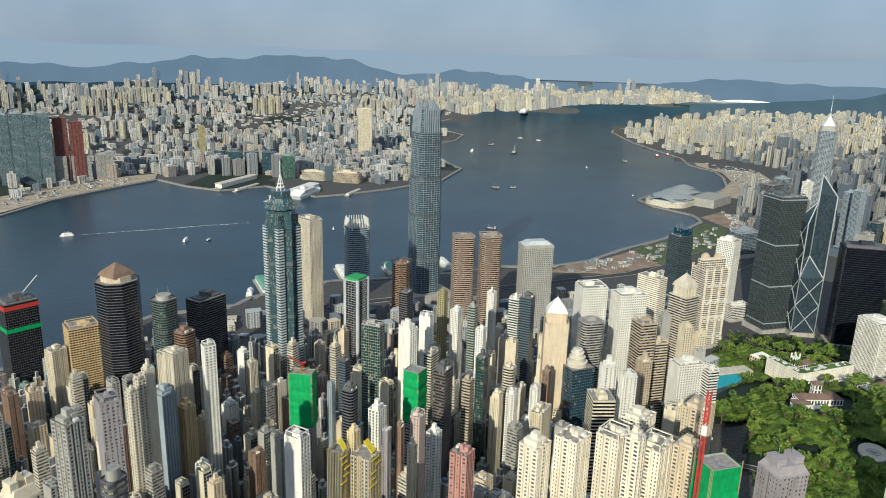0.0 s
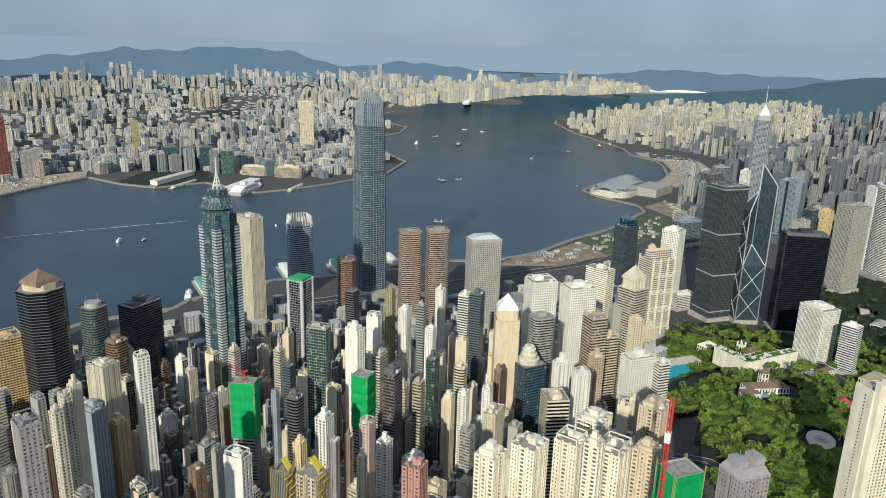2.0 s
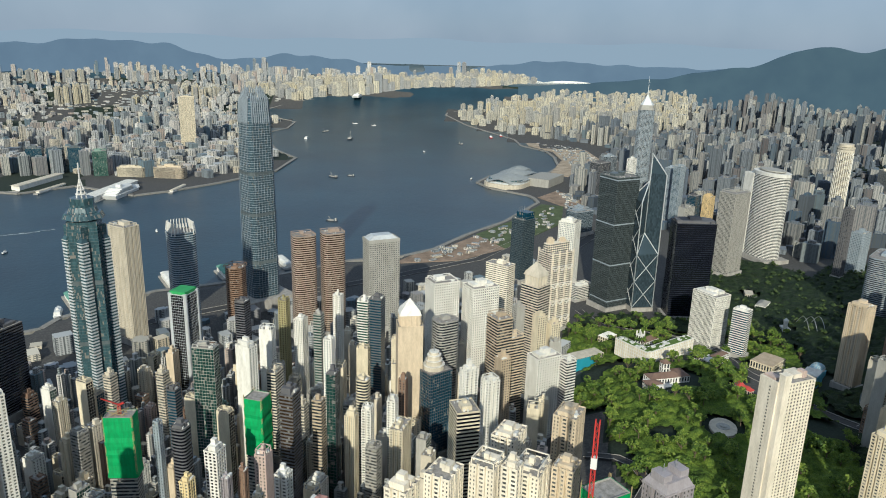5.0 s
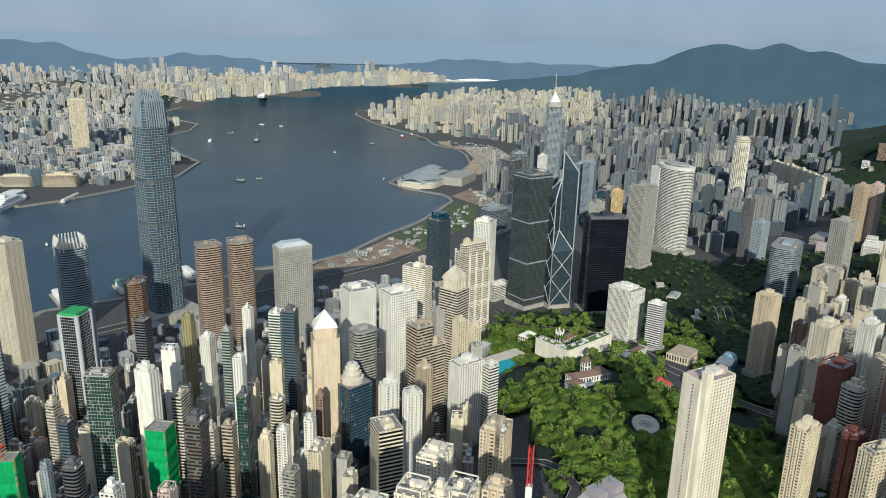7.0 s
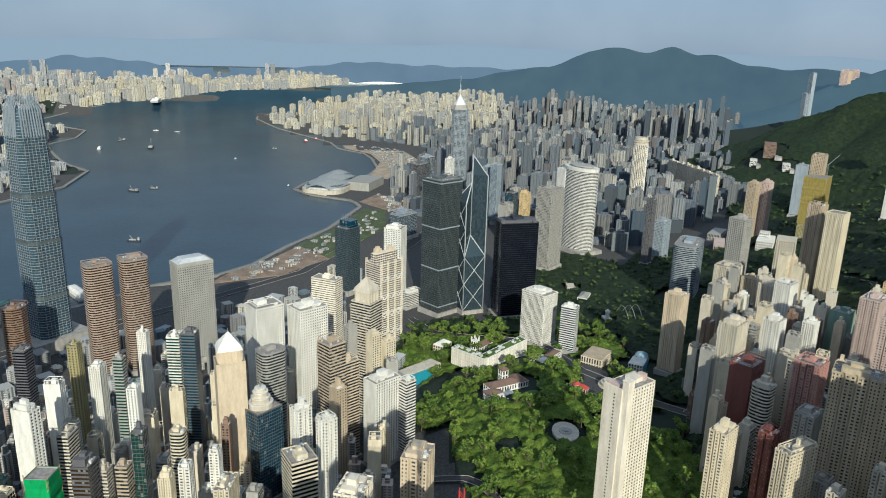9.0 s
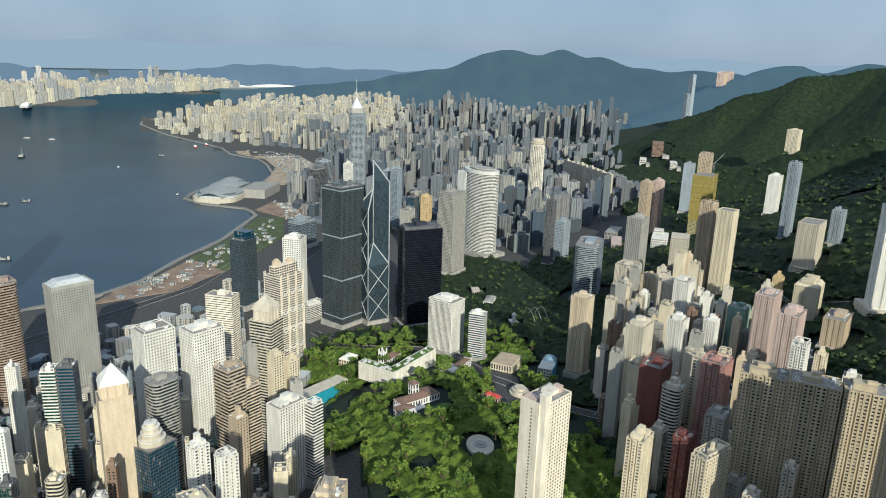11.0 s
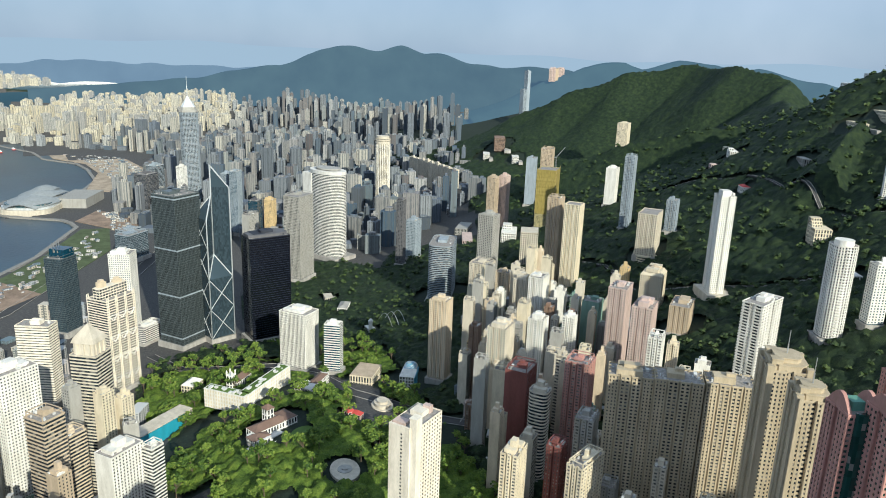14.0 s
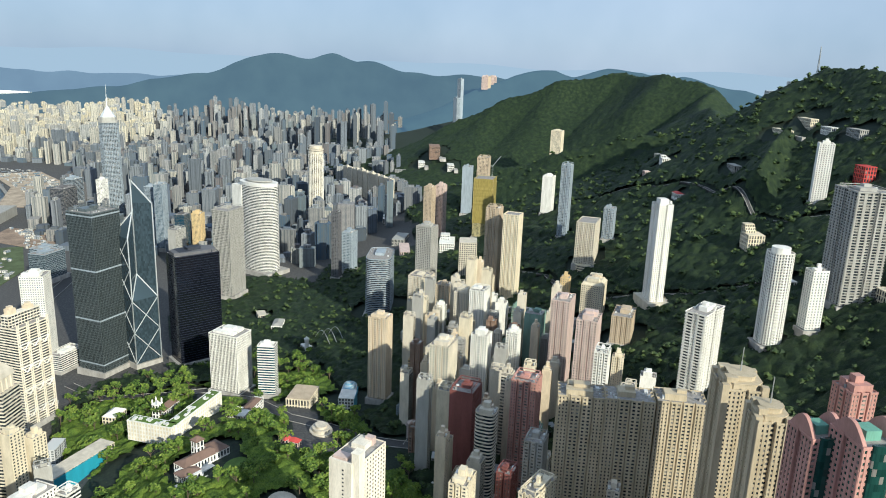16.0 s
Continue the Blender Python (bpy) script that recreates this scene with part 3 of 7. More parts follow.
def build_seawall(name, poly, lo, hi):
    mb = MB()
    pts = [(Vector(a), Vector(b)) for a, b in zip(poly, poly[1:])][lo:hi]
    for a, b in pts:
        t = (b - a).normalized()
        n = Vector((t.y, -t.x)) if inside(poly, *(np.array((a + b) / 2) + np.array((-t.y, t.x)) * 6)) else Vector((-t.y, t.x))
        k = max(2, int((b - a).length / 60))
        for i in range(k):
            p, q = a + (b - a) * i / k, a + (b - a) * (i + 1) / k
            o = n * 4
            P = [(p.x + o.x, p.y + o.y), (q.x + o.x, q.y + o.y), (q.x - o.x * 2, q.y - o.y * 2), (p.x - o.x * 2, p.y - o.y * 2)]
            x, y, z = draw_in([c[0] for c in P] * 2, [c[1] for c in P] * 2, [-3] * 4 + [4.6] * 4)
            V = list(zip(x.tolist(), y.tolist(), z.tolist()))
            for fc in ((0, 1, 5, 4), (1, 2, 6, 5), (2, 3, 7, 6), (3, 0, 4, 7), (4, 5, 6, 7)):
                mb.quad(*[V[j] for j in fc])
    ob = new(name, mb.mesh(name))
    ob.data.materials.append(plain("seawall_stone", (0.26, 0.25, 0.23), 0.9))
    tagged(ob, "grey stone sea wall along the harbour", "sea wall", kind="structure")


build_ground()
build_sea()
build_seawall("seawall_island", ISLAND, 2, 32)
build_seawall("seawall_peninsula", KOWLOON, 2, 26)


# ---- the far hills behind the bay, haze painted into colour and emission ----
PARKER = [(6437, 703, 189), (6451, 36, 287), (6428, -383, 351), (6393, -699, 438), (6358, -933, 535), (6245, -1479, 556), (6189, -1688, 476), (6050, -2100, 428), (5743, -2855, 402)]
NICHOLSON = [(4395, -2417, 424), (4256, -2663, 493), (4184, -2778, 463), (4050, -2980, 520), (3901, -3184, 526), (3790, -3325, 466), (3729, -3398, 492), (3447, -3707, 445)]
NORTH = [(3604, 8948, 242), (4236, 8607, 260), (4583, 8393, 212), (5202, 7959, 307), (5563, 7670, 373), (5916, 7359, 330), (6318, 6966, 414), (6609, 6651, 441), (6889, 6319, 389), (7071, 6088, 225),
         (7499, 5477, 230), (7780, 5000, 318), (8087, 4432, 236), (8273, 4023, 178), (8700, 2800, 190), (8936, 1750, 314), (9060, 508, 250), (9050, -500, 270), (8950, -1600, 250)]


def further(ridge, k):
    """The same skyline, set back k times as far."""
    return [(EYE0.x + (x - EYE0.x) * k, EYE0.y + (y - EYE0.y) * k, EYE0.z + (z - EYE0.z) * k) for x, y, z in ridge]


def backdrop_hills(name, ridge, reach, r0, r1, az0, az1, colour, haze_glow, label):
    az = np.radians(np.arange(az0, az1, 0.25))
    rr = np.linspace(r0, r1, 46)
    A, R = np.meshgrid(az, rr)
    x, y = EYE0.x + R * np.sin(A), EYE0.y + R * np.cos(A)
    z = np.full(x.shape, 0.0)
    for (x0, y0, h0), (x1, y1, h1) in zip(ridge, ridge[1:]):
        d, s = seg_dist(x, y, x0, y0, x1, y1)
        z = np.maximum(z, (h0 + (h1 - h0) * s) * np.clip(1 - d / reach, 0, 1) ** 1.15)
    z += (np.sin(x / 210 + np.sin(y / 330)) * 0.5 + np.sin(x / 95 - y / 120) * 0.3 + np.sin(y / 70) * 0.2) * 0.13 * z
    X, Y, Z = draw_in(x, y, z)
    nr, na = x.shape
    i = (np.arange(nr - 1)[:, None] * na + np.arange(na - 1)[None]).ravel()
    f = np.stack([i, i + na, i + na + 1, i + 1], 1)
    f = f[z.ravel()[f].max(1) > 3]
    me = bpy.data.meshes.new(name)
    me.from_pydata(np.stack([X.ravel(), Y.ravel(), Z.ravel()], 1).tolist(), [], f.tolist())
    me.shade_smooth()
    m, nt, b = mat(name, 1.0)
    n = noise_node(nt, 0.006, 6, coords(nt))
    # blue base tone and even emission stand in for haze in the air
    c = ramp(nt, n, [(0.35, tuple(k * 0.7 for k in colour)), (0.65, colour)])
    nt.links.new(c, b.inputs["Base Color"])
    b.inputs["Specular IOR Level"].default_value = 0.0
    b.inputs["Emission Color"].default_value = (*haze_glow, 1)
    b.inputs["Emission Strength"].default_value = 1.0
    me.materials.append(m)
    tagged(new(name, me), label, "hills", kind="structure")


backdrop_hills("backdrop_hills_north", further(NORTH, 1.15), 1700, 8900, 13500, 12, 118, (0.04, 0.055, 0.065), (0.13, 0.185, 0.235), "blue-grey far hills with painted haze")
backdrop_hills("backdrop_hills_east", further(PARKER, 1.12), 1500, 6000, 9500, 78, 130, (0.03, 0.045, 0.04), (0.06, 0.098, 0.132), "blue-green hills beyond the bay with painted haze")
backdrop_hills("backdrop_hills_south", NICHOLSON, 1100, 4300, 6800, 100, 160, (0.03, 0.05, 0.045), (0.065, 0.104, 0.138), "blue-green hills behind the valley with painted haze")


def far_haze():
    """Added plain glowing ring, painted as sea haze and the faintest hills, that closes the view at the horizon."""
    az = np.radians(np.arange(-10, 191, 0.5))
    r = 4790.0
    top = 497 + 9 * np.sin(az * 17) + 6 * np.sin(az * 41 + 1) + 14 * np.clip(np.sin(az * 5 + 0.6), 0, 1)
    x, y = EYE0.x + r * np.sin(az), EYE0.y + r * np.cos(az)
    n = len(az)
    v = [(a, b, 250.0) for a, b in zip(x.tolist(), y.tolist())] + list(zip(x.tolist(), y.tolist(), top.tolist()))
    me = bpy.data.meshes.new("backdrop_haze")
    me.from_pydata(v, [], [(i, i + 1, n + i + 1, n + i) for i in range(n - 1)])
    m, nt, b = mat("backdrop_haze", 1.0)
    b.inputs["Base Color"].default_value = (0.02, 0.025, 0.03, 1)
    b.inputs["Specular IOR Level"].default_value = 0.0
    # emission gives the haze tone and hides the dark below the sky
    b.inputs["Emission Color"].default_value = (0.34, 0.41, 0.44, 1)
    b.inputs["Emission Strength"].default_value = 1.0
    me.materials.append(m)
    tagged(new("backdrop_haze", me), "glowing pale blue-grey ring painted as horizon haze", "hills", kind="structure")


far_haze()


# ---- towers that stand out: x, y, roof height, width, depth, turn, style, wall, glass ----
TOWERS = [
    ('A2', -212, 1021, 135, 38, 30, -20, 'hotel', 'gold', 'bronze'),
    ('A3', -183, 978, 198, 50, 50, 0, 'pyramid_dark', 'dark', 'black'),
    ('A4', -138, 947, 165, 28, 28, 0, 'masts', 'dark', 'green'),
    ('A5', -33, 987, 130, 50, 30, 0, 'office', 'dark', 'black'),
    ('A6', -159, 883, 140, 22, 22, 0, 'rounded', 'brown', 'bronze'),
    ('A7', -223, 835, 143, 18, 16, 0, 'home', 'cream', 'home'),
    ('A8', -249, 733, 188, 12, 11, -22, 'slab', 'white', 'home'),
    ('A9', -259, 775, 174, 20, 17, 0, 'home', 'pale', 'home'),
    ('A10', -296, 748, 147, 17, 14, 0, 'slab', 'bluegrey', 'dark'),
    ('A11', -412, 667, 213, 15, 20, -20, 'slab', 'mauve', 'home'),
    ('A12', -325, 732, 190, 8, 9, -5, 'slab', 'pale', 'home'),
    ('A12b', -340, 725, 186, 8, 9, -5, 'slab', 'pale', 'home'),
    ('A12c', -355, 717, 181, 8, 9, -5, 'slab', 'pale', 'home'),
    ('A13', -275, 743, 125, 14, 13, 0, 'home', 'gold', 'home'),
    ('A16', -494, 583, 256, 13, 16, 0, 'home', 'grey', 'home'),
    ('A18', -571, 497, 276, 13, 13, 0, 'mansard', 'cream', 'home'),
    ('A19', -293, 754, 150, 16, 13, 0, 'slab', 'grey', 'home'),
    ('A20', -246, 1028, 110, 20, 16, 0, 'home', 'cream', 'home'),
    ('A21', -543, 462, 283, 11, 9, 0, 'masts', 'dark', 'home'),
    ('B2', 225, 1007, 202, 27, 40, -13, 'punched', 'pale', 'dark'),
    ('B4', 97, 802, 160, 29, 26, 2, 'greentop', 'silver', 'black'),
    ('B5', -202, 644, 162, 14, 24, 22, 'netted', 'net', 'dark'),
    ('B6', 339, 883, 115, 31, 31, 2, 'octagon', 'brown', 'bronze'),
    ('B9', -68, 649, 173, 13, 25, 9, 'curtain', 'grey', 'green'),
    ('B10', 165, 756, 130, 17, 15, 2, 'office', 'dark', 'black'),
    ('B11', -45, 613, 171, 12, 20, -13, 'slab', 'white', 'dark'),
    ('B12', 43, 641, 152, 11, 16, 5, 'slab', 'white', 'dark'),
    ('B13', 108, 655, 165, 11, 11, 2, 'slab', 'olive', 'bronze'),
    ('B14', 92, 622, 150, 15, 12, 2, 'home', 'white', 'home'),
    ('B15', 190, 617, 150, 11, 11, 2, 'home', 'white', 'home'),
    ('B16', 93, 597, 160, 10, 10, 2, 'office', 'grey', 'green'),
    ('B17', 36, 554, 155, 10, 10, 2, 'slab', 'white', 'blue'),
    ('B18', -61, 501, 165, 12, 10, 2, 'curtain', 'dark', 'green'),
    ('B19', -76, 510, 140, 11, 10, 2, 'office', 'tan', 'dark'),
    ('B20', -8, 491, 135, 14, 14, 2, 'rounded', 'cream', 'dark'),
    ('B21', -125, 550, 160, 17, 17, 2, 'netted', 'net', 'dark'),
    ('B22', -114, 521, 165, 17, 14, 2, 'office', 'dark', 'bronze'),
    ('B23', -208, 493, 159, 11, 10, 2, 'slab', 'pink', 'home'),
    ('B24', -205, 543, 151, 14, 12, 2, 'slab', 'white', 'black'),
    ('B25', -241, 545, 142, 10, 8, 2, 'home', 'yellow', 'home'),
    ('B26', -329, 378, 219, 13, 13, 2, 'home', 'rose', 'home'),
    ('B27', -242, 454, 170, 10, 10, 2, 'home', 'white', 'home'),
    ('B28', -384, 485, 224, 10, 15, 2, 'slab', 'white', 'home'),
    ('B29', -388, 443, 227, 11, 11, 2, 'scaffold', 'steel', 'teal'),
    ('B29b', -375, 430, 223, 15, 15, 2, 'scaffold', 'pale', 'green'),
    ('B31', 148, 540, 170, 16, 16, 2, 'office', 'dark', 'blue'),
    ('B32', 159, 563, 160, 15, 15, 2, 'office', 'white', 'green'),
    ('B34', -237, 494, 160, 6, 6, 2, 'home', 'brown', 'home'),
    ('B35', -256, 496, 165, 6, 6, 2, 'home', 'mauve', 'home'),
    ('B36', -273, 457, 170, 6, 6, 2, 'home', 'cream', 'home'),
    ('B37', -174, 628, 140, 6, 6, 2, 'slab', 'bluegrey', 'dark'),
    ('B38', -169, 606, 140, 15, 15, 2, 'rounded', 'dark', 'black'),
    ('B39', -61, 700, 110, 11, 11, 2, 'office', 'dark', 'blue'),
    ('B40', 3, 608, 120, 19, 11, 2, 'office', 'pale', 'dark'),
    ('B41', -50, 467, 125, 10, 10, 2, 'home', 'white', 'home'),
    ('B41b', -60, 481, 120, 11, 11, 2, 'home', 'cream', 'home'),
    ('B42', -15, 453, 120, 11, 9, 2, 'home', 'white', 'home'),
    ('B42b', 27, 457, 125, 8, 8, 2, 'slab', 'brown', 'dark'),
    ('B43', -85, 417, 135, 27, 13, 2, 'home', 'cream', 'home'),
    ('P1', 70, 466, 175, 29, 24, -63, 'pyramid', 'sand', 'bronze'),
    ('BL', 74, 436, 121, 32, 31, -35, 'drum', 'dark', 'blue'),
    ('C26', 122, 438, 165, 30, 24, -43, 'rounded', 'grey', 'dark'),
    ('TW1', 246, 482, 172, 38, 31, -47, 'gridded', 'white', 'dark'),
    ('TW2', 266, 431, 165, 41, 32, -45, 'gridded', 'white', 'dark'),
    ('C2', 508, 458, 124, 23, 45, -19, 'banded', 'ivory', 'dark'),
    ('C3', 242, 349, 185, 26, 29, -26, 'pyramid', 'pale', 'dark'),
    ('HS', 526, 365, 152, 50, 34, -40, 'trussed', 'ivory', 'dark'),
    ('C5', 738, 372, 157, 33, 34, -14, 'gridded', 'white', 'blue'),
    ('C6', 111, 367, 183, 21, 23, -42, 'office', 'tan', 'dark'),
    ('C7', 142, 356, 148, 22, 17, -43, 'office', 'sand', 'dark'),
    ('C8', 214, 365, 160, 13, 10, -43, 'slab', 'grey', 'dark'),
    ('C9', 221, 337, 148, 15, 12, -43, 'slab', 'cream', 'dark'),
    ('C10', 232, 320, 136, 15, 11, -43, 'slab', 'cream', 'dark'),
    ('C15', 118, 312, 140, 35, 21, -43, 'slab', 'white', 'black'),
    ('C16', 123, 284, 135, 14, 12, -43, 'office', 'white', 'dark'),
    ('C17', -105, 348, 178, 21, 25, -56, 'office', 'cream', 'black'),
    ('C18', -34, 364, 180, 14, 12, -43, 'home', 'white', 'dark'),
    ('C19', -58, 336, 185, 13, 13, -43, 'home', 'white', 'home'),
    ('C20', 70, 352, 150, 13, 13, -43, 'slab', 'tan', 'dark'),
    ('C22', -262, 237, 238, 15, 14, -10, 'home', 'sand', 'home'),
    ('C23', -323, 209, 265, 19, 15, -43, 'netted', 'net', 'dark'),
    ('C24', -282, 176, 251, 22, 18, -43, 'mansard', 'mauve', 'home'),
    ('R1', -311, 330, 233, 17, 15, -10, 'home', 'ivory', 'home'),
    ('R2', -296, 308, 239, 20, 17, -10, 'home', 'ivory', 'home'),
    ('R3', -277, 285, 239, 18, 17, -10, 'home', 'ivory', 'home'),
    ('R4', -287, 267, 246, 10, 10, -10, 'home', 'ivory', 'home'),
    ('R5', -262, 259, 232, 23, 18, -10, 'home', 'ivory', 'home'),
    ('R6', -206, 286, 221, 24, 18, -10, 'home', 'ivory', 'home'),
    ('R7', -165, 248, 223, 23, 18, -10, 'home', 'sand', 'home'),
    ('D6', 487, 109, 124, 33, 45, -43, 'finned', 'white', 'dark'),
    ('D7', 437, 66, 119, 17, 23, -25, 'office', 'white', 'blue'),
    ('TA', 364, -71, 171, 23, 25, -40, 'home', 'sand', 'home'),
    ('D9', 312, -106, 128, 23, 19, -44, 'office', 'gold', 'dark'),
    ('D10', 619, -228, 142, 35, 35, -44, 'home', 'pale', 'home'),
    ('D11', 595, -261, 130, 25, 25, -44, 'home', 'sand', 'home'),
    ('D12', 415, -241, 178, 28, 23, -44, 'home', 'white', 'home'),
    ('D12b', 449, -231, 165, 27, 22, -44, 'home', 'pale', 'home'),
    ('D13', 209, -96, 190, 29, 23, -44, 'home', 'pale', 'teal'),
    ('D14', 198, -138, 200, 19, 19, -44, 'home', 'white', 'dark'),
    ('D15', 197, -179, 199, 14, 14, -44, 'home', 'white', 'home'),
    ('D16', 279, -256, 186, 24, 22, -44, 'slab', 'green', 'home'),
    ('D17', 97, -73, 189, 29, 23, -44, 'slab', 'maroon', 'home'),
    ('D18', 54, -75, 184, 19, 19, -44, 'rounded', 'pale', 'dark'),
    ('D19', 61, -120, 208, 24, 24, -44, 'home', 'rose', 'home'),
    ('D20', -23, -83, 195, 20, 16, -44, 'home', 'grey', 'home'),
    ('D21', -56, -38, 193, 15, 12, -49, 'home', 'maroon', 'home'),
    ('D22', -92, -44, 200, 34, 13, -58, 'home', 'cream', 'home'),
    ('D23', -56, 0, 194, 23, 14, -43, 'home', 'cream', 'home'),
    ('CT', -50, 80, 229, 37, 22, -49, 'cream_tower', 'ivory', 'dark'),
    ('D24', 679, -260, 214, 28, 30, -48, 'slab', 'grey', 'dark'),
    ('D29', 605, -356, 258, 24, 24, -44, 'home', 'tan', 'home'),
    ('D30', 551, -364, 257, 27, 27, -44, 'round_podium', 'cream', 'green'),
    ('SC', 985, -524, 246, 53, 43, -35, 'scaffold', 'olive', 'dark'),
    ('SC2', 1064, -557, 283, 34, 27, -35, 'slab', 'tan', 'dark'),
    ('SL', 1328, -638, 222, 31, 25, -35, 'slab', 'bluegrey', 'dark'),
    ('D28', 1128, -444, 204, 26, 21, -44, 'slab', 'tan', 'home'),
    ('D28b', 1140, -479, 204, 26, 21, -44, 'slab', 'pink', 'home'),
    ('D31', 890, -636, 262, 28, 23, -44, 'slab', 'white', 'home'),
    ('D32', 713, -568, 313, 24, 19, -44, 'home', 'bluegrey', 'dark'),
    ('D33', 532, -503, 243, 53, 32, -44, 'round_podium', 'pale', 'dark'),
    ('D34', 564, -569, 256, 24, 19, -44, 'home', 'bluegrey', 'home'),
    ('WH', 296, -459, 319, 26, 20, -16, 'white_high', 'white', 'dark'),
    ('TB', 72, -342, 251, 47, 21, -65, 'balcony', 'white', 'dark'),
    ('TR1', 72, -440, 308, 25, 25, -20, 'balcony_round', 'white', 'dark'),
    ('TR2', 51, -476, 290, 15, 18, -17, 'slab', 'white', 'teal'),
    ('D38', 68, -552, 375, 51, 41, -25, 'balcony', 'grey', 'dark'),
    ('D39', 217, -257, 226, 36, 22, -44, 'home', 'pink', 'home'),
    ('D39b', 126, -232, 235, 32, 22, -44, 'home', 'pink', 'home'),
    ('D39c', 61, -205, 225, 17, 14, -44, 'home', 'white', 'home'),
    ('D40', 249, -375, 184, 48, 26, -44, 'home', 'tan', 'home'),
    ('D41', 352, -397, 193, 39, 31, -44, 'mansard', 'cream', 'home'),
    ('D41b', 395, -375, 190, 13, 13, -44, 'slab', 'gold', 'home'),
    ('D42', -59, -98, 252, 24, 35, -31, 'punched', 'khaki', 'dark'),
    ('D42b', -80, -128, 254, 24, 36, -31, 'punched', 'khaki', 'dark'),
    ('D42c', -98, -162, 255, 24, 36, -31, 'punched', 'khaki', 'dark'),
    ('D43', -176, -135, 306, 29, 26, -30, 'crowned', 'khaki', 'dark'),
    ('D43b', -222, -111, 309, 20, 19, -30, 'crowned', 'khaki', 'dark'),
    ('D44', -269, -89, 328, 19, 17, -14, 'arched', 'rose', 'green'),
    ('D44b', -290, -95, 335, 22, 20, -14, 'arched', 'rose', 'green'),
    ('D44c', -198, -214, 300, 19, 18, -14, 'home', 'rose', 'home'),
    ('D45', 1561, -1067, 298, 42, 34, -44, 'slab', 'cream', 'home'),
    ('D46', 296, -758, 400, 26, 21, -44, 'slab', 'white', 'home'),
    ('E7', 742, -193, 150, 90, 45, -25, 'rounded', 'bluegrey', 'dark'),
    ('E10', 780, 474, 143, 38, 32, -30, 'glass_split', 'steel', 'slate'),
    ('PP', 1181, -40, 213, 104, 62, 35, 'elliptic', 'white', 'dark'),
    ('PP2', 1009, 50, 194, 54, 39, -38, 'ribbed', 'grey', 'dark'),
    ('CI', 672, 142, 194, 70, 40, -72, 'black', 'black', 'black'),
    ('CK', 686, 280, 265, 53, 49, -44, 'cheung', 'steel', 'smoke'),
    ('HO', 1790, -312, 222, 47, 47, 0, 'cylinder', 'cream', 'dark'),
    ('JA', 426, 650, 170, 55, 31, -47, 'round_windows', 'grey', 'dark'),
    ('EX1', 344, 754, 184, 38, 32, -45, 'exchange', 'umber', 'bronze'),
    ('EX2', 378, 718, 184, 38, 32, -45, 'exchange', 'umber', 'bronze'),
    ('F1', 716, 338, 34, 48, 26, -40, 'office', 'white', 'dark'),
    ('F2', 1233, 410, 70, 62, 40, -35, 'curtain', 'bluegrey', 'slate'),
    ('F3', 1269, 140, 98, 38, 20, -40, 'slab', 'grey', 'dark'),
    ('F4', 1408, 120, 104, 30, 26, -30, 'curtain', 'dark', 'blue'),
    ('F5', 1414, 81, 104, 24, 24, -30, 'slab', 'gold', 'dark'),
    ('F6', 1434, 167, 178, 26, 22, -30, 'ribbed', 'bluegrey', 'blue'),
    ('F7', 1784, 416, 118, 62, 40, -30, 'office', 'dark', 'dark'),
    ('F8', 1803, 316, 135, 24, 22, -30, 'gridded', 'white', 'dark'),
    ('F9', 1481, 189, 165, 24, 22, -30, 'ribbed', 'bluegrey', 'slate'),
    ('F10', 1318, 425, 60, 50, 34, -35, 'curtain', 'bluegrey', 'slate'),
    ('F11', 1931, 401, 120, 46, 34, -30, 'office', 'bluegrey', 'dark'),
    ('F12', 1017, -180, 175, 18, 16, -40, 'slab', 'dark', 'dark'),
    ('F13', 1062, -222, 118, 36, 24, -40, 'gridded', 'bluegrey', 'blue'),
    ('IF1', 214, 891, 208, 39, 39, -35, 'ifc_small', 'bluegrey', 'steel'),
]
WORD = {"white": "white", "ivory": "ivory", "umber": "umber-brown", "khaki": "khaki-brown", "cream": "cream", "pale": "pale stone", "tan": "tan", "pink": "pinkish", "rose": "rose-red", "brown": "brown", "grey": "grey", "dark": "dark", "yellow": "yellowish",
        "gold": "golden", "green": "grey-green", "bluegrey": "blue-grey", "maroon": "maroon", "sand": "sandy", "silver": "silvery", "net": "green", "mauve": "mauve-grey", "olive": "olive", "steel": "steel-grey", "black": "blue-black", "ochre": "ochre"}
GWORD = {"dark": "dark", "home": "small dark", "blue": "blue", "green": "green-tinted", "black": "black", "teal": "teal", "bronze": "bronze-tinted", "steel": "silver-blue", "smoke": "smoke-grey", "slate": "slate-blue"}


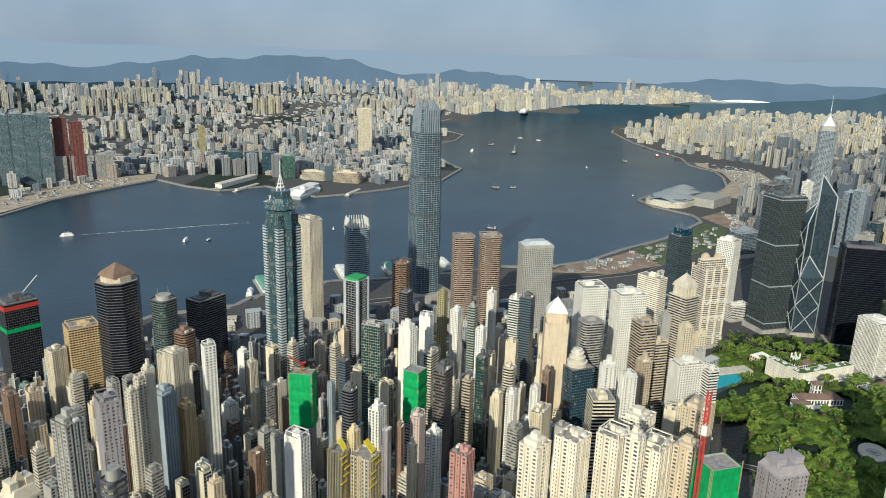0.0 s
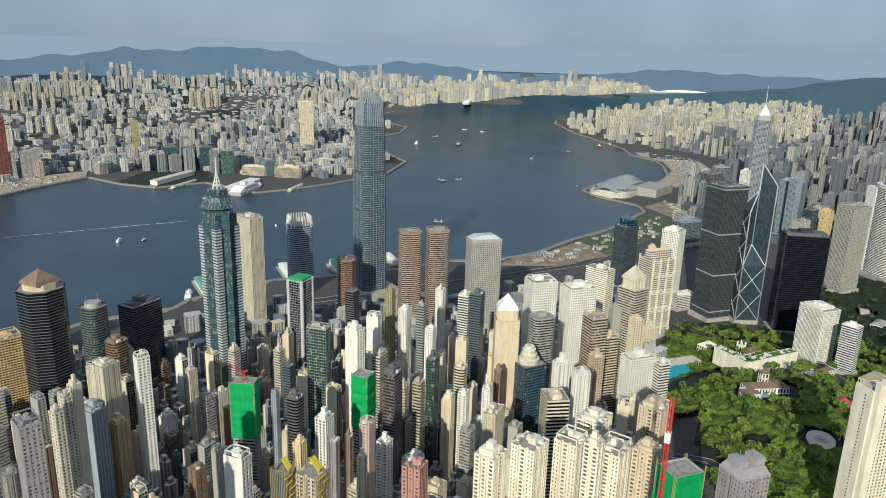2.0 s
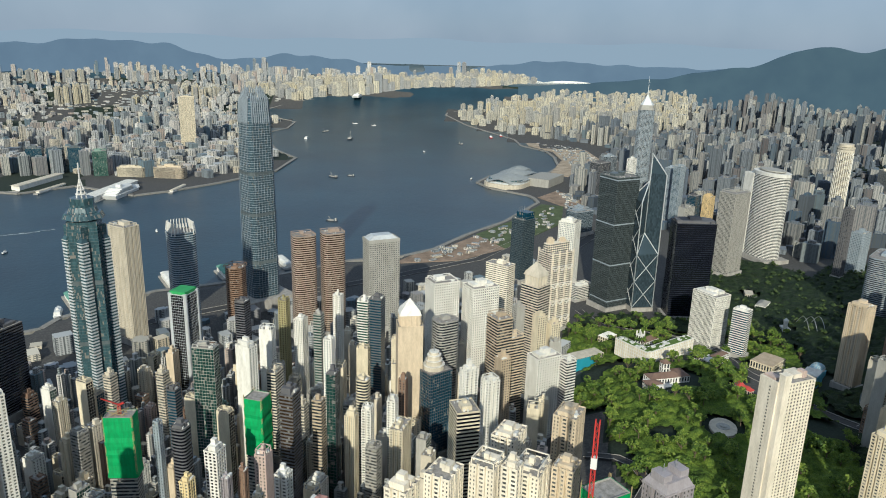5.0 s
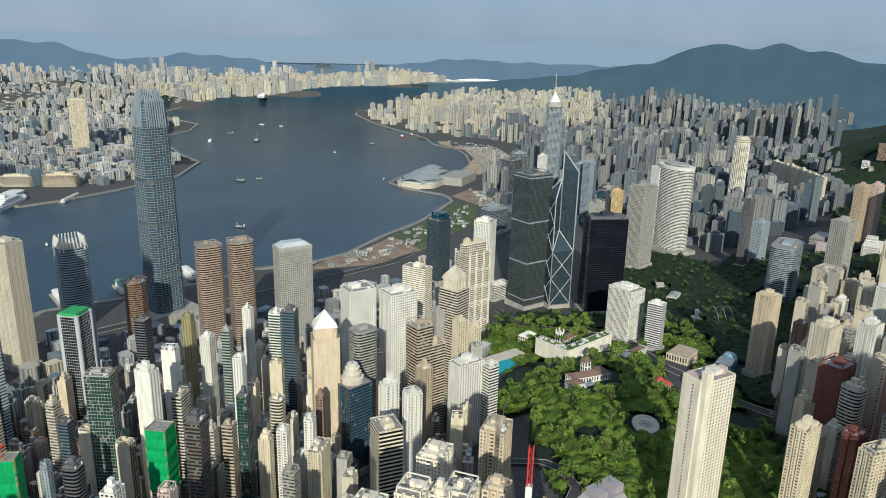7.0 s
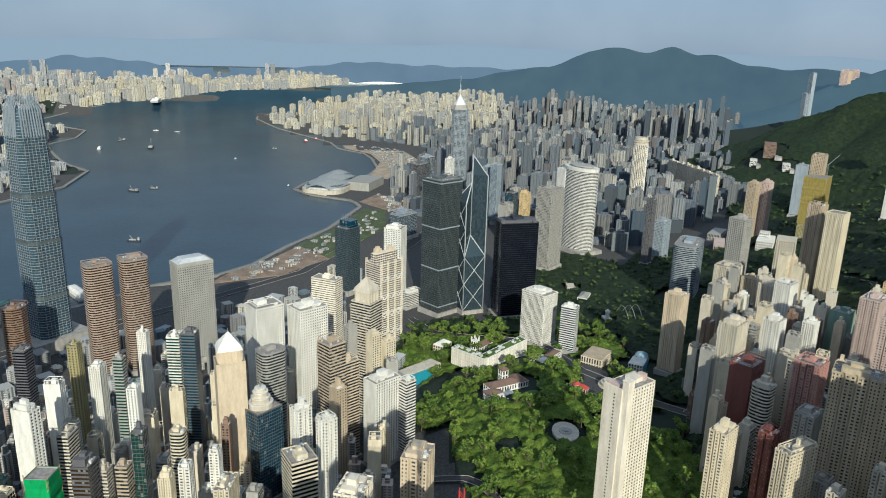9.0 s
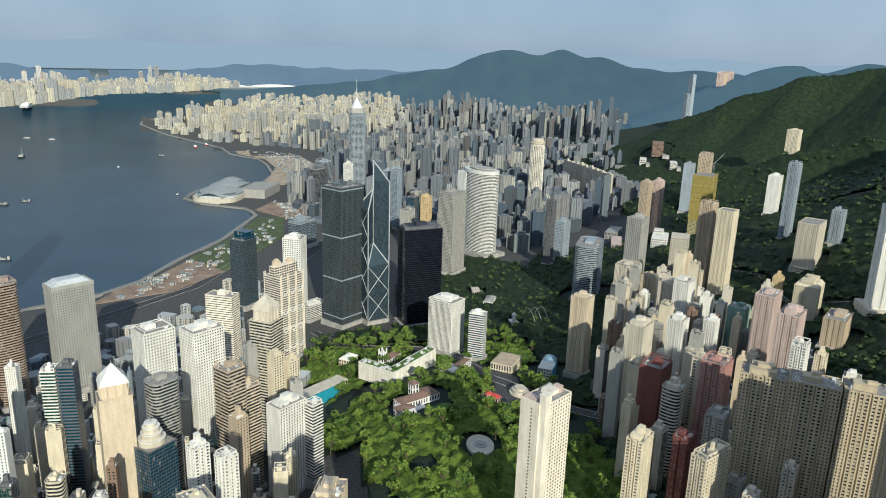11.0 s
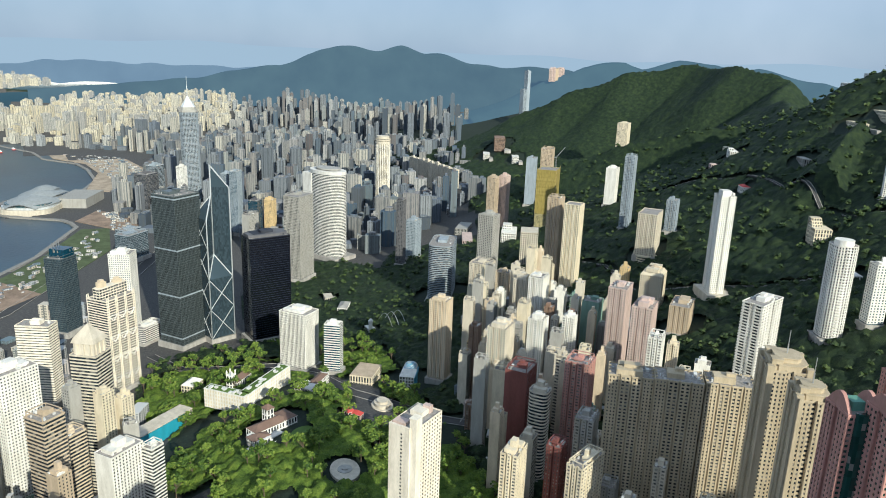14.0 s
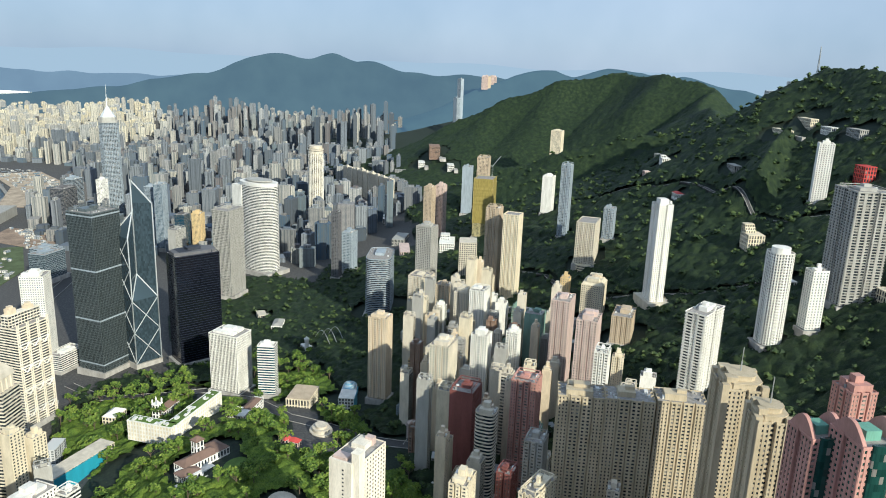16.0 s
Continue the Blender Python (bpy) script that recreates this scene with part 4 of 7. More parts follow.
# ---- landmark towers ----
def ifc_tower(x, y, rot):
    ob = root("office_tower", x, y, 3, rot, "very tall silver-blue glass tower with a crown of tapering fins", "skyscraper")
    w, H = 54.0, 400.0
    levels = [(0, 1.0), (90, 1.0), (92, 0.985), (180, 0.985), (182, 0.96), (255, 0.955), (257, 0.92), (318, 0.9), (352, 0.84), (385, 0.72)]
    base = soft_rect(w, w, 13, 5)
    core, mb = MB(), MB()
    for (z0, k0), (z1, k1) in zip(levels, levels[1:]):
        core.prism(scaled(base, k0), z0, z1, scaled(base, k1), cap=z1 == 385)
        if z1 - z0 < 5:
            mb = MB()
            mb.prism(offset(scaled(base, k0), 0.5), z0 - 2, z1 + 2, cap=True)
            part("refuge_floor", mb, paint("steel"), ob)
    part("glazing", core, G_STEEL, ob)
    fins = MB()
    for (z0, k0), (z1, k1) in zip(levels, levels[1:]):
        if z1 - z0 < 5:
            continue
        n = int((z1 - z0) / 4.2)
        for i in range(n):
            z = z0 + (z1 - z0) * i / n
            q = scaled(base, k0 + (k1 - k0) * i / n)
            o = offset(q, 0.28)
            for j in range(len(q)):
                k = (j + 1) % len(q)
                fins.quad((*o[j], z), (*o[k], z), (*o[k], z + 0.6), (*o[j], z + 0.6))
                fins.quad((*o[j], z + 0.6), (*o[k], z + 0.6), (*q[k], z + 0.6), (*q[j], z + 0.6))
    tagged(part("floor_band", fins, paint("bluegrey"), ob), kind="stuff")
    mull = MB()
    for i in range(4):
        a = math.pi / 2 * i
        for s in np.linspace(-0.34, 0.34, 7):
            pts = []
            for z, k in levels + [(404, 0.6)]:
                r = w / 2 * k + 0.5
                pts.append((math.cos(a) * r - math.sin(a) * s * w * k, math.sin(a) * r + math.cos(a) * s * w * k, z))
            for p, q in zip(pts, pts[1:]):
                mull.bar(p, q, 0.2)
    tagged(part("mullion", mull, paint("bluegrey"), ob), kind="stuff")
    # claw-like fins of the crown
    claws = MB()
    for i in range(4):
        a = math.pi / 2 * i
        for s in np.linspace(-0.33, 0.33, 9):
            h = 408 - abs(s) * 34
            p0 = Vector((w / 2 * 0.86, s * w * 0.9, 345))
            p1 = Vector((w / 2 * 0.74, s * w * 0.86, 386))
            p2 = Vector((w / 2 * 0.5, s * w * 0.7, h))
            R = Matrix.Rotation(a, 3, "Z")
            for p, q in ((p0, p1), (p1, p2)):
                claws.bar(tuple(R @ p), tuple(R @ q), 0.75)
    part("crown", claws, paint("bluegrey"), ob, "blue-grey metal crown fins")
    mb = MB()
    mb.prism(rect(96, 84), -3, 22)
    part("podium", mb, CONC, ob)


def center_tower(x, y, rot):
    ob = root("office_tower", x, y, 6, rot, "dark blue-green glass tower with stepped pyramid top and white mast", "skyscraper")
    s = 33.0
    sq = rect(s, s)
    dia = [(c * math.cos(radians(45)) - d * math.sin(radians(45)), c * math.sin(radians(45)) + d * math.cos(radians(45))) for c, d in rect(s, s)]
    for p, h in ((sq, 268), (dia, 274)):
        core, mb = MB(), MB()
        core.prism(p, 0, h)
        part("glazing", core, G_TEAL, ob)
        storeys(mb, p, 0, h, 4.0, 0.35, 0.06, 0, 0, 0.1)
        tagged(part("floor_band", mb, paint("steel"), ob), kind="stuff")
        for z in (118, 196):
            mb = MB()
            mb.prism(offset(p, 0.5), z, z + 5)
            part("refuge_floor", mb, paint("steel"), ob)
    # striped bays with pointed heads in the angles of the star
    for i in range(4):
        a = radians(90 * i + 45)
        cx, cy = math.cos(a) * s * 0.62, math.sin(a) * s * 0.62
        w = [(cx + 6 * math.cos(a + math.pi / 2 * k), cy + 6 * math.sin(a + math.pi / 2 * k)) for k in range(4)]
        core, mb = MB(), MB()
        core.prism(w, 0, 250)
        core.cone(w, 250, 262, (cx * 0.9, cy * 0.9))
        part("corner_bay", core, G_TEAL, ob)
        storeys(mb, w, 0, 250, 4.0, 2.0, 0.3, 0, 0, 0.2)
        tagged(part("bay_band", mb, paint("silver"), ob, "pale metal bay stripes"), kind="stuff")
    mb = MB()
    mb.prism(scaled(octagon(44, 44), 1), 276, 283, scaled(octagon(44, 44), 0.86))
    mb.prism(scaled(octagon(44, 44), 0.72), 283, 290, scaled(octagon(44, 44), 0.6))
    mb.prism(scaled(octagon(44, 44), 0.56), 290, 300)
    part("stepped_top", mb, G_TEAL, ob)
    mb = MB()
    for k in range(6):
        a = k * math.pi / 3
        mb.bar((6 * math.cos(a), 6 * math.sin(a), 300), (0.4 * math.cos(a), 0.4 * math.sin(a), 322), 0.45)
    for z, r in ((304, 6.5), (309, 4.8), (314, 3.2)):
        o = oval(r * 2, r * 2, 14)
        mb.prism(o, z, z + 0.8)
    mb.bar((0, 0, 300), (0, 0, 341), 0.55)
    part("mast", mb, WHITE, ob, "white lattice mast")
    mb = MB()
    mb.prism(rect(60, 56), -4, 12)
    part("podium", mb, CONC, ob)


def boc_tower(x, y, rot):
    ob = root("office_tower", x, y, 4, rot, "dark blue glass prism tower with white diagonal bracing and two masts", "skyscraper")
    w = 42.0
    c = [(-w / 2, -w / 2), (w / 2, -w / 2), (w / 2, w / 2), (-w / 2, w / 2)]
    tops = [305, 205, 255, 155]
    glass = MB()

    def brace_bar(p, q, r):
        mb = MB()
        mb.bar(p, q, r)
        part("brace", mb, paint("silver"), ob)

    for i in range(4):
        a, b = c[i], c[(i + 1) % 4]
        h = tops[i]
        tri = [(0, 0), a, b]
        glass.prism(tri, 14, h - 36, cap=False)
        m = len(glass.v)
        glass.v += [(*a, h - 36), (*b, h - 36), (0, 0, h), (0, 0, h - 36)]
        for fc in ((m, m + 1, m + 2), (m, m + 2, m + 3), (m + 1, m + 3, m + 2)):
            glass.f.append(fc)
            glass.uv += [(0, 0), (2, 0), (1, 3)]
        z, n = 14.0, 0
        while z < h - 40:
            z2 = min(z + 52, h - 36)
            o = 1.006
            A, B = (a[0] * o, a[1] * o), (b[0] * o, b[1] * o)
            brace_bar((*A, z), (*B, z2), 0.5)
            brace_bar((*B, z), (*A, z2), 0.5)
            z = z2
        for A in (a, b):
            brace_bar((A[0] * 1.01, A[1] * 1.01, 0), (A[0] * 1.01, A[1] * 1.01, h - 36), 0.7)
            brace_bar((A[0], A[1], h - 36), (0, 0, h), 0.8)
        brace_bar((0, 0, 14), (0, 0, h), 0.8)
    part("glazing", glass, G_SLATE, ob)
    mb = MB()
    for s in (-3, 3):
        mb.bar((s, 0, 296), (s, 0, 352), 0.3)
    part("mast", mb, STEEL, ob)
    mb = MB()
    mb.prism(rect(w + 3, w + 3), -4, 13)
    part("podium", mb, CONC, ob)


def central_plaza(x, y, rot):
    ob = root("office_tower", x, y, 4, rot, "tall three-sided tower with pyramid roof and needle mast", "skyscraper")
    p = []
    for k in range(3):
        a = radians(120 * k)
        for s in (-0.28, 0.28):
            p.append((29 * math.cos(a + s), 29 * math.sin(a + s)))
    core, mb = MB(), MB()
    core.prism(p, 0, 286)
    part("glazing", core, G_DARK, ob)
    storeys(mb, p, 0, 286, 3.9, 1.5, 0.2, 4.5, 1.0, 0.5)
    part("wall", mb, paint("bluegrey"), ob)
    mb = MB()
    mb.prism(offset(p, 1), 286, 292)
    mb.prism(scaled(p, 0.86), 292, 302)
    part("crown", mb, paint("grey"), ob)
    mb = MB()
    mb.cone(scaled(p, 0.8), 302, 338)
    part("pyramid_roof", mb, paint("silver"), ob)
    mb = MB()
    mb.bar((0, 0, 332), (0, 0, 368), 0.9)
    mb.bar((0, 0, 368), (0, 0, 398), 0.45)
    part("mast", mb, paint("silver"), ob)


def mast(ob, x, y, z0, z1, r=0.25, name="mast", m=None):
    mb = MB()
    mb.bar((x, y, z0), (x, y, z1), r)
    mb.bar((x, y, z0), (x, y, z0 + (z1 - z0) * 0.4), r * 1.8)
    part(name, mb, m or STEEL, ob)


def pyramid_roof(ob, w, d, h, rise, m, steps=1, name="pyramid_roof"):
    mb = MB()
    mb.prism(rect(w, d), h, h + rise * 0.25, rect(w * 0.86, d * 0.86))
    mb.cone(rect(w * 0.86, d * 0.86), h + rise * 0.25, h + rise)
    part(name, mb, m, ob)


def net_skin(ob, w, d, z0, z1, m, seed):
    """Hanging scaffold netting, slack and creased, over a frame of poles."""
    p = soft_rect(w + 2.4, d + 2.4, 1.0, 2)
    rows = max(4, int((z1 - z0) / 4))
    mb = MB()
    rnd = random.Random(seed)
    ring = []
    for k in range(rows + 1):
        o = offset(p, rnd.uniform(-0.35, 0.45))
        ring.append([(c[0] + rnd.uniform(-0.25, 0.25), c[1] + rnd.uniform(-0.25, 0.25), z0 + (z1 - z0) * k / rows) for c in o])
    n = len(p)
    for a, b in zip(ring, ring[1:]):
        for i in range(n):
            j = (i + 1) % n
            mb.quad(a[i], a[j], b[j], b[i])
    part("scaffold_net", mb, m, ob, "bright green hanging safety net" if m is NET else "olive hanging safety net")
    mb = MB()
    for i in range(0, n):
        mb.bar((*p[i], z0), (*p[i], z1 + rnd.uniform(1, 4)), 0.12)
    tagged(part("bamboo_pole", mb, BAMBOO, ob), kind="stuff")


def tower_crane(ob, x, y, z, h, jib, turn, m):
    a = radians(turn)
    mb = MB()
    for sx, sy in ((-1, -1), (1, -1), (1, 1), (-1, 1)):
        mb.bar((x + sx, y + sy, z), (x + sx, y + sy, z + h), 0.18)
    k = 0
    while k < h - 3:
        mb.bar((x - 1, y - 1, z + k), (x + 1, y - 1, z + k + 3), 0.12)
        mb.bar((x + 1, y + 1, z + k), (x - 1, y + 1, z + k + 3), 0.12)
        k += 3
    part("crane_mast", mb, m, ob)
    mb = MB()
    mb.bar((x, y, z + h), (x + math.cos(a) * jib, y + math.sin(a) * jib, z + h + jib * 0.7), 0.5)
    mb.bar((x, y, z + h), (x - math.cos(a) * jib * 0.3, y - math.sin(a) * jib * 0.3, z + h + 1), 0.8)
    part("crane_jib", mb, m, ob)


def band_ring(ob, w, d, z0, z1, m, name="crown", n=28):
    mb = MB()
    o = oval(w, d, n)
    mb.prism(o, z0, z1)
    part(name, mb, m, ob)


def finish(style, ob, w, d, h, rnd, wall, x, y):
    """What crowns or clothes the special towers."""
    wm = paint(wall)
    if style == "pyramid":
        mb = MB()
        mb.prism(rect(w * 0.78, d * 0.78), h, h + 13)
        part("belvedere", mb, wm, ob)
        for i in (-0.25, 0, 0.25):
            for j in (-1, 1):
                for bx, by in ((i * w, j * d * 0.41), (j * w * 0.41, i * d)):
                    mb = MB()
                    mb.box(bx, by, h, 1.6, 1.6, 12.5)
                    part("belvedere_pier", mb, wm, ob)
        pyramid_roof(ob, w * 0.9, d * 0.9, h + 13, 19, paint("white") if wall == "sand" else paint("pale"))
        mast(ob, 0, 0, h + 31, h + 35)
    elif style == "pyramid_dark":
        mb = MB()
        mb.prism(octagon(w * 0.72, d * 0.72), h, h + 7)
        part("attic", mb, paint("sand"), ob)
        pyramid_roof(ob, w * 0.66, d * 0.66, h + 7, 17, paint("brown"))
    elif style == "masts":
        for s in (-0.3, 0.3):
            mast(ob, s * w, 0, h, h + 16, 0.3)
        band_ring(ob, w * 0.7, d * 0.7, h, h + 6, paint("grey"))
    elif style == "drum":
        for k, (s, z0, z1) in enumerate(((0.8, 0, 6), (0.62, 6, 12), (0.5, 12, 18), (0.36, 18, 22))):
            band_ring(ob, w * s, d * s, h + z0, h + z1 - 0.8, paint("pale"), "drum")
            band_ring(ob, w * s + 1, d * s + 1, h + z1 - 0.8, h + z1, paint("white"), "drum_cornice")
        mast(ob, 0, 0, h + 22, h + 30)
    elif style == "netted":
        net_skin(ob, w, d, h * 0.62, h + 1, NET, int(w * 10))
        if x < -180 and x > -210:
            tower_crane(ob, 0, 0, h, 10, 14, 120, RED)
            mb = MB()
            for i in range(9):
                mb.bar((rnd.uniform(-w, w) * 0.4, rnd.uniform(-d, d) * 0.4, h), (rnd.uniform(-w, w) * 0.4, rnd.uniform(-d, d) * 0.4, h + rnd.uniform(3, 8)), 0.2)
            part("falsework", mb, BAMBOO, ob)
    elif style == "scaffold":
        if wall == "olive":
            net_skin(ob, w, d, h * 0.3, h + 1, NET_OLIVE, 3)
            tower_crane(ob, w * 0.3, -d * 0.3, h, 26, 30, -30, STEEL)
        else:
            mb = MB()
            for i in np.linspace(-0.5, 0.5, 9):
                for j in (-1, 1):
                    mb.bar((i * w, j * d * 0.56, h * 0.4), (i * w, j * d * 0.56, h + 4), 0.13)
                    mb.bar((j * w * 0.56, i * d, h * 0.4), (j * w * 0.56, i * d, h + 4), 0.13)
            tagged(part("bamboo_pole", mb, BAMBOO, ob), kind="stuff")
            for k in range(5):
                mb = MB()
                mb.box(rnd.uniform(-0.3, 0.3) * w, -d * 0.55, h - 1 - k * 5.0, w * rnd.uniform(0.4, 0.8), 1.5, 0.5)
                part("yellow_platform", mb, YELLOW, ob)
            mb = MB()
            for k in range(3):
                mb.bar((w * (0.1 + 0.13 * k), -d * 0.3, h + 1), (w * (0.3 + 0.13 * k), d * 0.3, h + 6), 0.6)
            part("yellow_truss", mb, YELLOW, ob)
    elif style == "greentop":
        mb = MB()
        mb.prism(rect(w * 0.9, d * 0.9), h, h + 4.5)
        part("crown", mb, plain("crown_green", (0.06, 0.4, 0.12), 0.5), ob, "bright green crown")
        for s in (-1, 1):
            for t in (-1, 1):
                mb = MB()
                mb.prism([(c[0] + s * (w * 0.5 - 1.5), c[1] + t * (d * 0.5 - 1.5)) for c in oval(5.6, 5.6, 14)], 0, h + 2)
                part("corner_pier", mb, paint("silver"), ob)
    elif style == "mansard":
        mb = MB()
        mb.prism(rect(w + 1, d + 1), h, h + 6, rect(w * 0.75, d * 0.75))
        for s in (-0.3, 0.3):
            mb.prism([(c[0] + s * w, c[1]) for c in rect(w * 0.3, d * 0.55)], h + 5, h + 10)
        part("mansard_roof", mb, wm, ob)
        if wall == "cream":
            pyramid_roof(ob, w * 0.5, d * 0.5, h + 6, 8, paint("tan"))
        for s in (-0.25, 0.2):
            mast(ob, s * w, 0, h + 5, h + 15, 0.18)
    elif style == "crowned":
        for k, (s, z) in enumerate(((0.86, 4.5), (0.6, 8))):
            mb = MB()
            mb.prism(octagon(w * s, d * s, 0.2), h + z - 5, h + z - 0.6)
            mb.prism(offset(octagon(w * s, d * s, 0.2), 0.7), h + z - 0.6, h + z)
            part("crown_tier", mb, wm, ob)
        for s in (-0.3, 0.3):
            mb = MB()
            mb.box(s * w, d * 0.3, h, w * 0.2, d * 0.25, 7)
            mb.box(s * w, d * 0.3, h + 7, w * 0.23, d * 0.28, 0.8)
            part("roof_pavilion", mb, wm, ob)
        mb = MB()
        for i in range(22):
            mb.box(rnd.uniform(-0.4, 0.4) * w, -d * rnd.uniform(0.3, 0.46), h, rnd.uniform(0.8, 2), rnd.uniform(0.8, 2), rnd.uniform(0.6, 2.2), rnd.uniform(0, 3))
        tagged(part("roof_garden", mb, LEAF, ob, "planted roof terrace"), kind="stuff")
        for s in (-1, 1):
            for t in (-1, 1):
                mb = MB()
                mb.box(s * (w * 0.5 - 1.2), t * (d * 0.5 - 1.2), 0, 4.2, 4.2, h + 4)
                part("corner_pier", mb, wm, ob)
        mast(ob, 0, 0, h + 8, h + 24, 0.2)
    elif style == "arched":
        for t in (-1, 1):
            mb = MB()
            pts = [(-w * 0.48 + w * 0.96 * i / 12, h + 1 + 8.5 * math.sin(math.pi * i / 12)) for i in range(13)]
            for (a, za), (b, zb) in zip(pts, pts[1:]):
                for (c, e) in ((t * d * 0.5, t * d * 0.5 - t * 2.0),):
                    mb.quad((a, c, h), (b, c, h), (b, c, zb), (a, c, za))
                    mb.quad((a, e, h), (b, e, h), (b, e, zb), (a, e, za))
                    mb.quad((a, c, za), (b, c, zb), (b, e, zb), (a, e, za))
            part("arched_gable", mb, wm, ob)
        for s in (-0.5, 0.5):
            mb = MB()
            for i in range(8):
                a0, a1 = math.pi * i / 8, math.pi * (i + 1) / 8
                r = d * 0.3
                mb.quad((s * w, r * math.cos(a0), h * 0.2), (s * w, r * math.cos(a1), h * 0.2), (s * w, r * math.cos(a1), h + 3), (s * w, r * math.cos(a0), h + 3))
            core = MB()
            core.prism([(s * w + math.copysign(2.6, s) * math.sin(math.pi * i / 8), (d * 0.3 * math.cos(math.pi * i / 8)) * (1 if s < 0 else -1)) for i in range(9)], h * 0.1, h + 2)
            part("bow_window", core, G_GREEN, ob, "bowed green glass bay")
        mb = MB()
        mb.box(0, 0, h, w * 0.4, d * 0.4, 5)
        part("green_terrace", mb, ROOF_GREEN, ob)
    elif style == "cheung":
        mb = MB()
        for s in np.linspace(-0.5, 0.5, 19):
            for t in (-1, 1):
                mb.box(s * w, t * (d / 2 + 0.2), 0, 0.22, 0.3, h)
                mb.box(t * (w / 2 + 0.2), s * d, 0, 0.3, 0.22, h)
        tagged(part("mullion", mb, paint("steel"), ob), kind="stuff")
        for z in (22, h * 0.36, h * 0.66, h - 5):
            mb = MB()
            mb.prism(rect(w + 0.9, d + 0.9), z, z + 2.2)
            part("mechanical_band", mb, paint("bluegrey"), ob)
    elif style == "black":
        mb = MB()
        mb.prism([(c[0] * 0.96, c[1] * 0.9) for c in octagon(w, d, 0.2)], h, h + 5)
        part("roof_screen", mb, paint("dark"), ob)
        mb = MB()
        mb.box(w * 0.5 + 1.2, 0, 0, 2.0, 3.0, h * 0.9)
        part("service_shaft", mb, paint("white"), ob)
    elif style == "trussed":
        # a higher middle slice, ladder masts and hung trusses
        core, mb = MB(), MB()
        q = rect(w * 0.96, d * 0.34)
        core.prism(q, h, h + 15.8)
        part("upper_glazing", core, G_DARK, ob)
        storeys(mb, q, h, h + 16, 3.9, 1.4, 0.25, 5.0, 0.7, 0.3)
        mb.prism(offset(q, 0.3), h + 15.6, h + 16.6)
        tagged(part("upper_slice", mb, wm, ob), kind="stuff")
        for sx in (-0.46, -0.16, 0.16, 0.46):
            for t in (-1, 1):
                mb = MB()
                for e in (-1.3, 1.3):
                    mb.bar((sx * w + e, t * (d / 2 + 1.4), 0), (sx * w + e, t * (d / 2 + 1.4), h + 6), 0.55)
                for z in np.arange(6, h + 6, 7.8):
                    mb.bar((sx * w - 1.3, t * (d / 2 + 1.4), z), (sx * w + 1.3, t * (d / 2 + 1.4), z), 0.35)
                part("ladder_mast", mb, wm, ob)
        for z in np.arange(24, h, 31):
            for t in (-1, 1):
                mb = MB()
                for a0, a1 in ((-0.46, -0.31), (-0.16, -0.31), (-0.16, 0.0), (0.16, 0.0), (0.16, 0.31), (0.46, 0.31)):
                    mb.bar((a0 * w, t * (d / 2 + 1.6), z + 8), (a1 * w, t * (d / 2 + 1.6), z), 0.6)
                mb.bar((-0.46 * w, t * (d / 2 + 1.6), z + 8), (0.46 * w, t * (d / 2 + 1.6), z + 8), 0.5)
                part("truss", mb, WHITE, ob, "pale exposed hanger truss")
        for sx, sy, hh in ((-0.3, 0.0, 24), (0.24, 0.0, 21), (0.0, 0.36, 8)):
            mb = MB()
            mb.box(sx * w, sy * d, h, w * 0.2, d * 0.26, hh)
            mb.box(sx * w, sy * d, h + hh, w * 0.12, d * 0.16, 3)
            part("plant_module", mb, paint("sand"), ob)
    elif style == "round_windows":
        mb = MB()
        mb.prism(rect(w * 0.96, d * 0.96), h, h + 7, rect(w * 0.6, d * 0.6))
        part("hipped_roof", mb, paint("silver"), ob)
        mb = MB()
        mb.prism(rect(w + 1.6, d + 1.6), h - 5, h + 0.2)
        part("cornice", mb, wm, ob)
    elif style == "ifc_small":
        mb = MB()
        for i in range(4):
            R = Matrix.Rotation(math.pi / 2 * i, 3, "Z")
            for s in np.linspace(-0.36, 0.36, 7):
                mb.bar(tuple(R @ Vector((w * 0.47, s * w, h - 4))), tuple(R @ Vector((w * 0.4, s * w * 0.92, h + 15))), 0.6)
        part("crown", mb, paint("white"), ob, "white crown fins")
    elif style == "elliptic":
        mb = MB()
        mb.box(w * 0.42, d * 0.2, 0, w * 0.3, d * 0.5, h - 2)
        part("side_block", mb, wm, ob, "plain white side block")
        band_ring(ob, w * 1.02, d * 1.02, h - 1, h + 7, paint("white"), "crown")
        band_ring(ob, w * 0.7, d * 0.7, h + 9, h + 12, paint("grey"), "roof_plant")
    elif style == "round_podium":
        for k in range(4):
            band_ring(ob, w * 1.36, d * 1.36, -3 + k * 4.2, -1 + k * 4.2, paint("cream"), "podium_floor")
        band_ring(ob, w * 1.28, d * 1.28, -10, 10, G_DARK, "podium_glazing")
    elif style == "white_high":
        mb = MB()
        mb.box(w * 0.18, -d * 0.5 - 0.6, 0, w * 0.62, 2.4, h + 4)
        part("side_wall", mb, WHITE, ob, "plain white side wall")
        mb = MB()
        mb.box(-w * 0.1, d * 0.1, h, w * 0.55, d * 0.6, 8)
        part("crown", mb, WHITE, ob)
        mb = MB()
        mb.prism([(c[0] + 4, c[1] - 6) for c in rect(w * 2.1, d * 2.2)], -8, 17)
        part("podium_block", mb, paint("pale"), ob)
    elif style == "cream_tower":
        # plain end wall with one column of small windows, a higher shaft at the corner and a lower wing
        mb = MB()
        mb.box(-w / 2 - 0.9, d * 0.08, 0, 1.8, d * 0.84, h + 1.5)
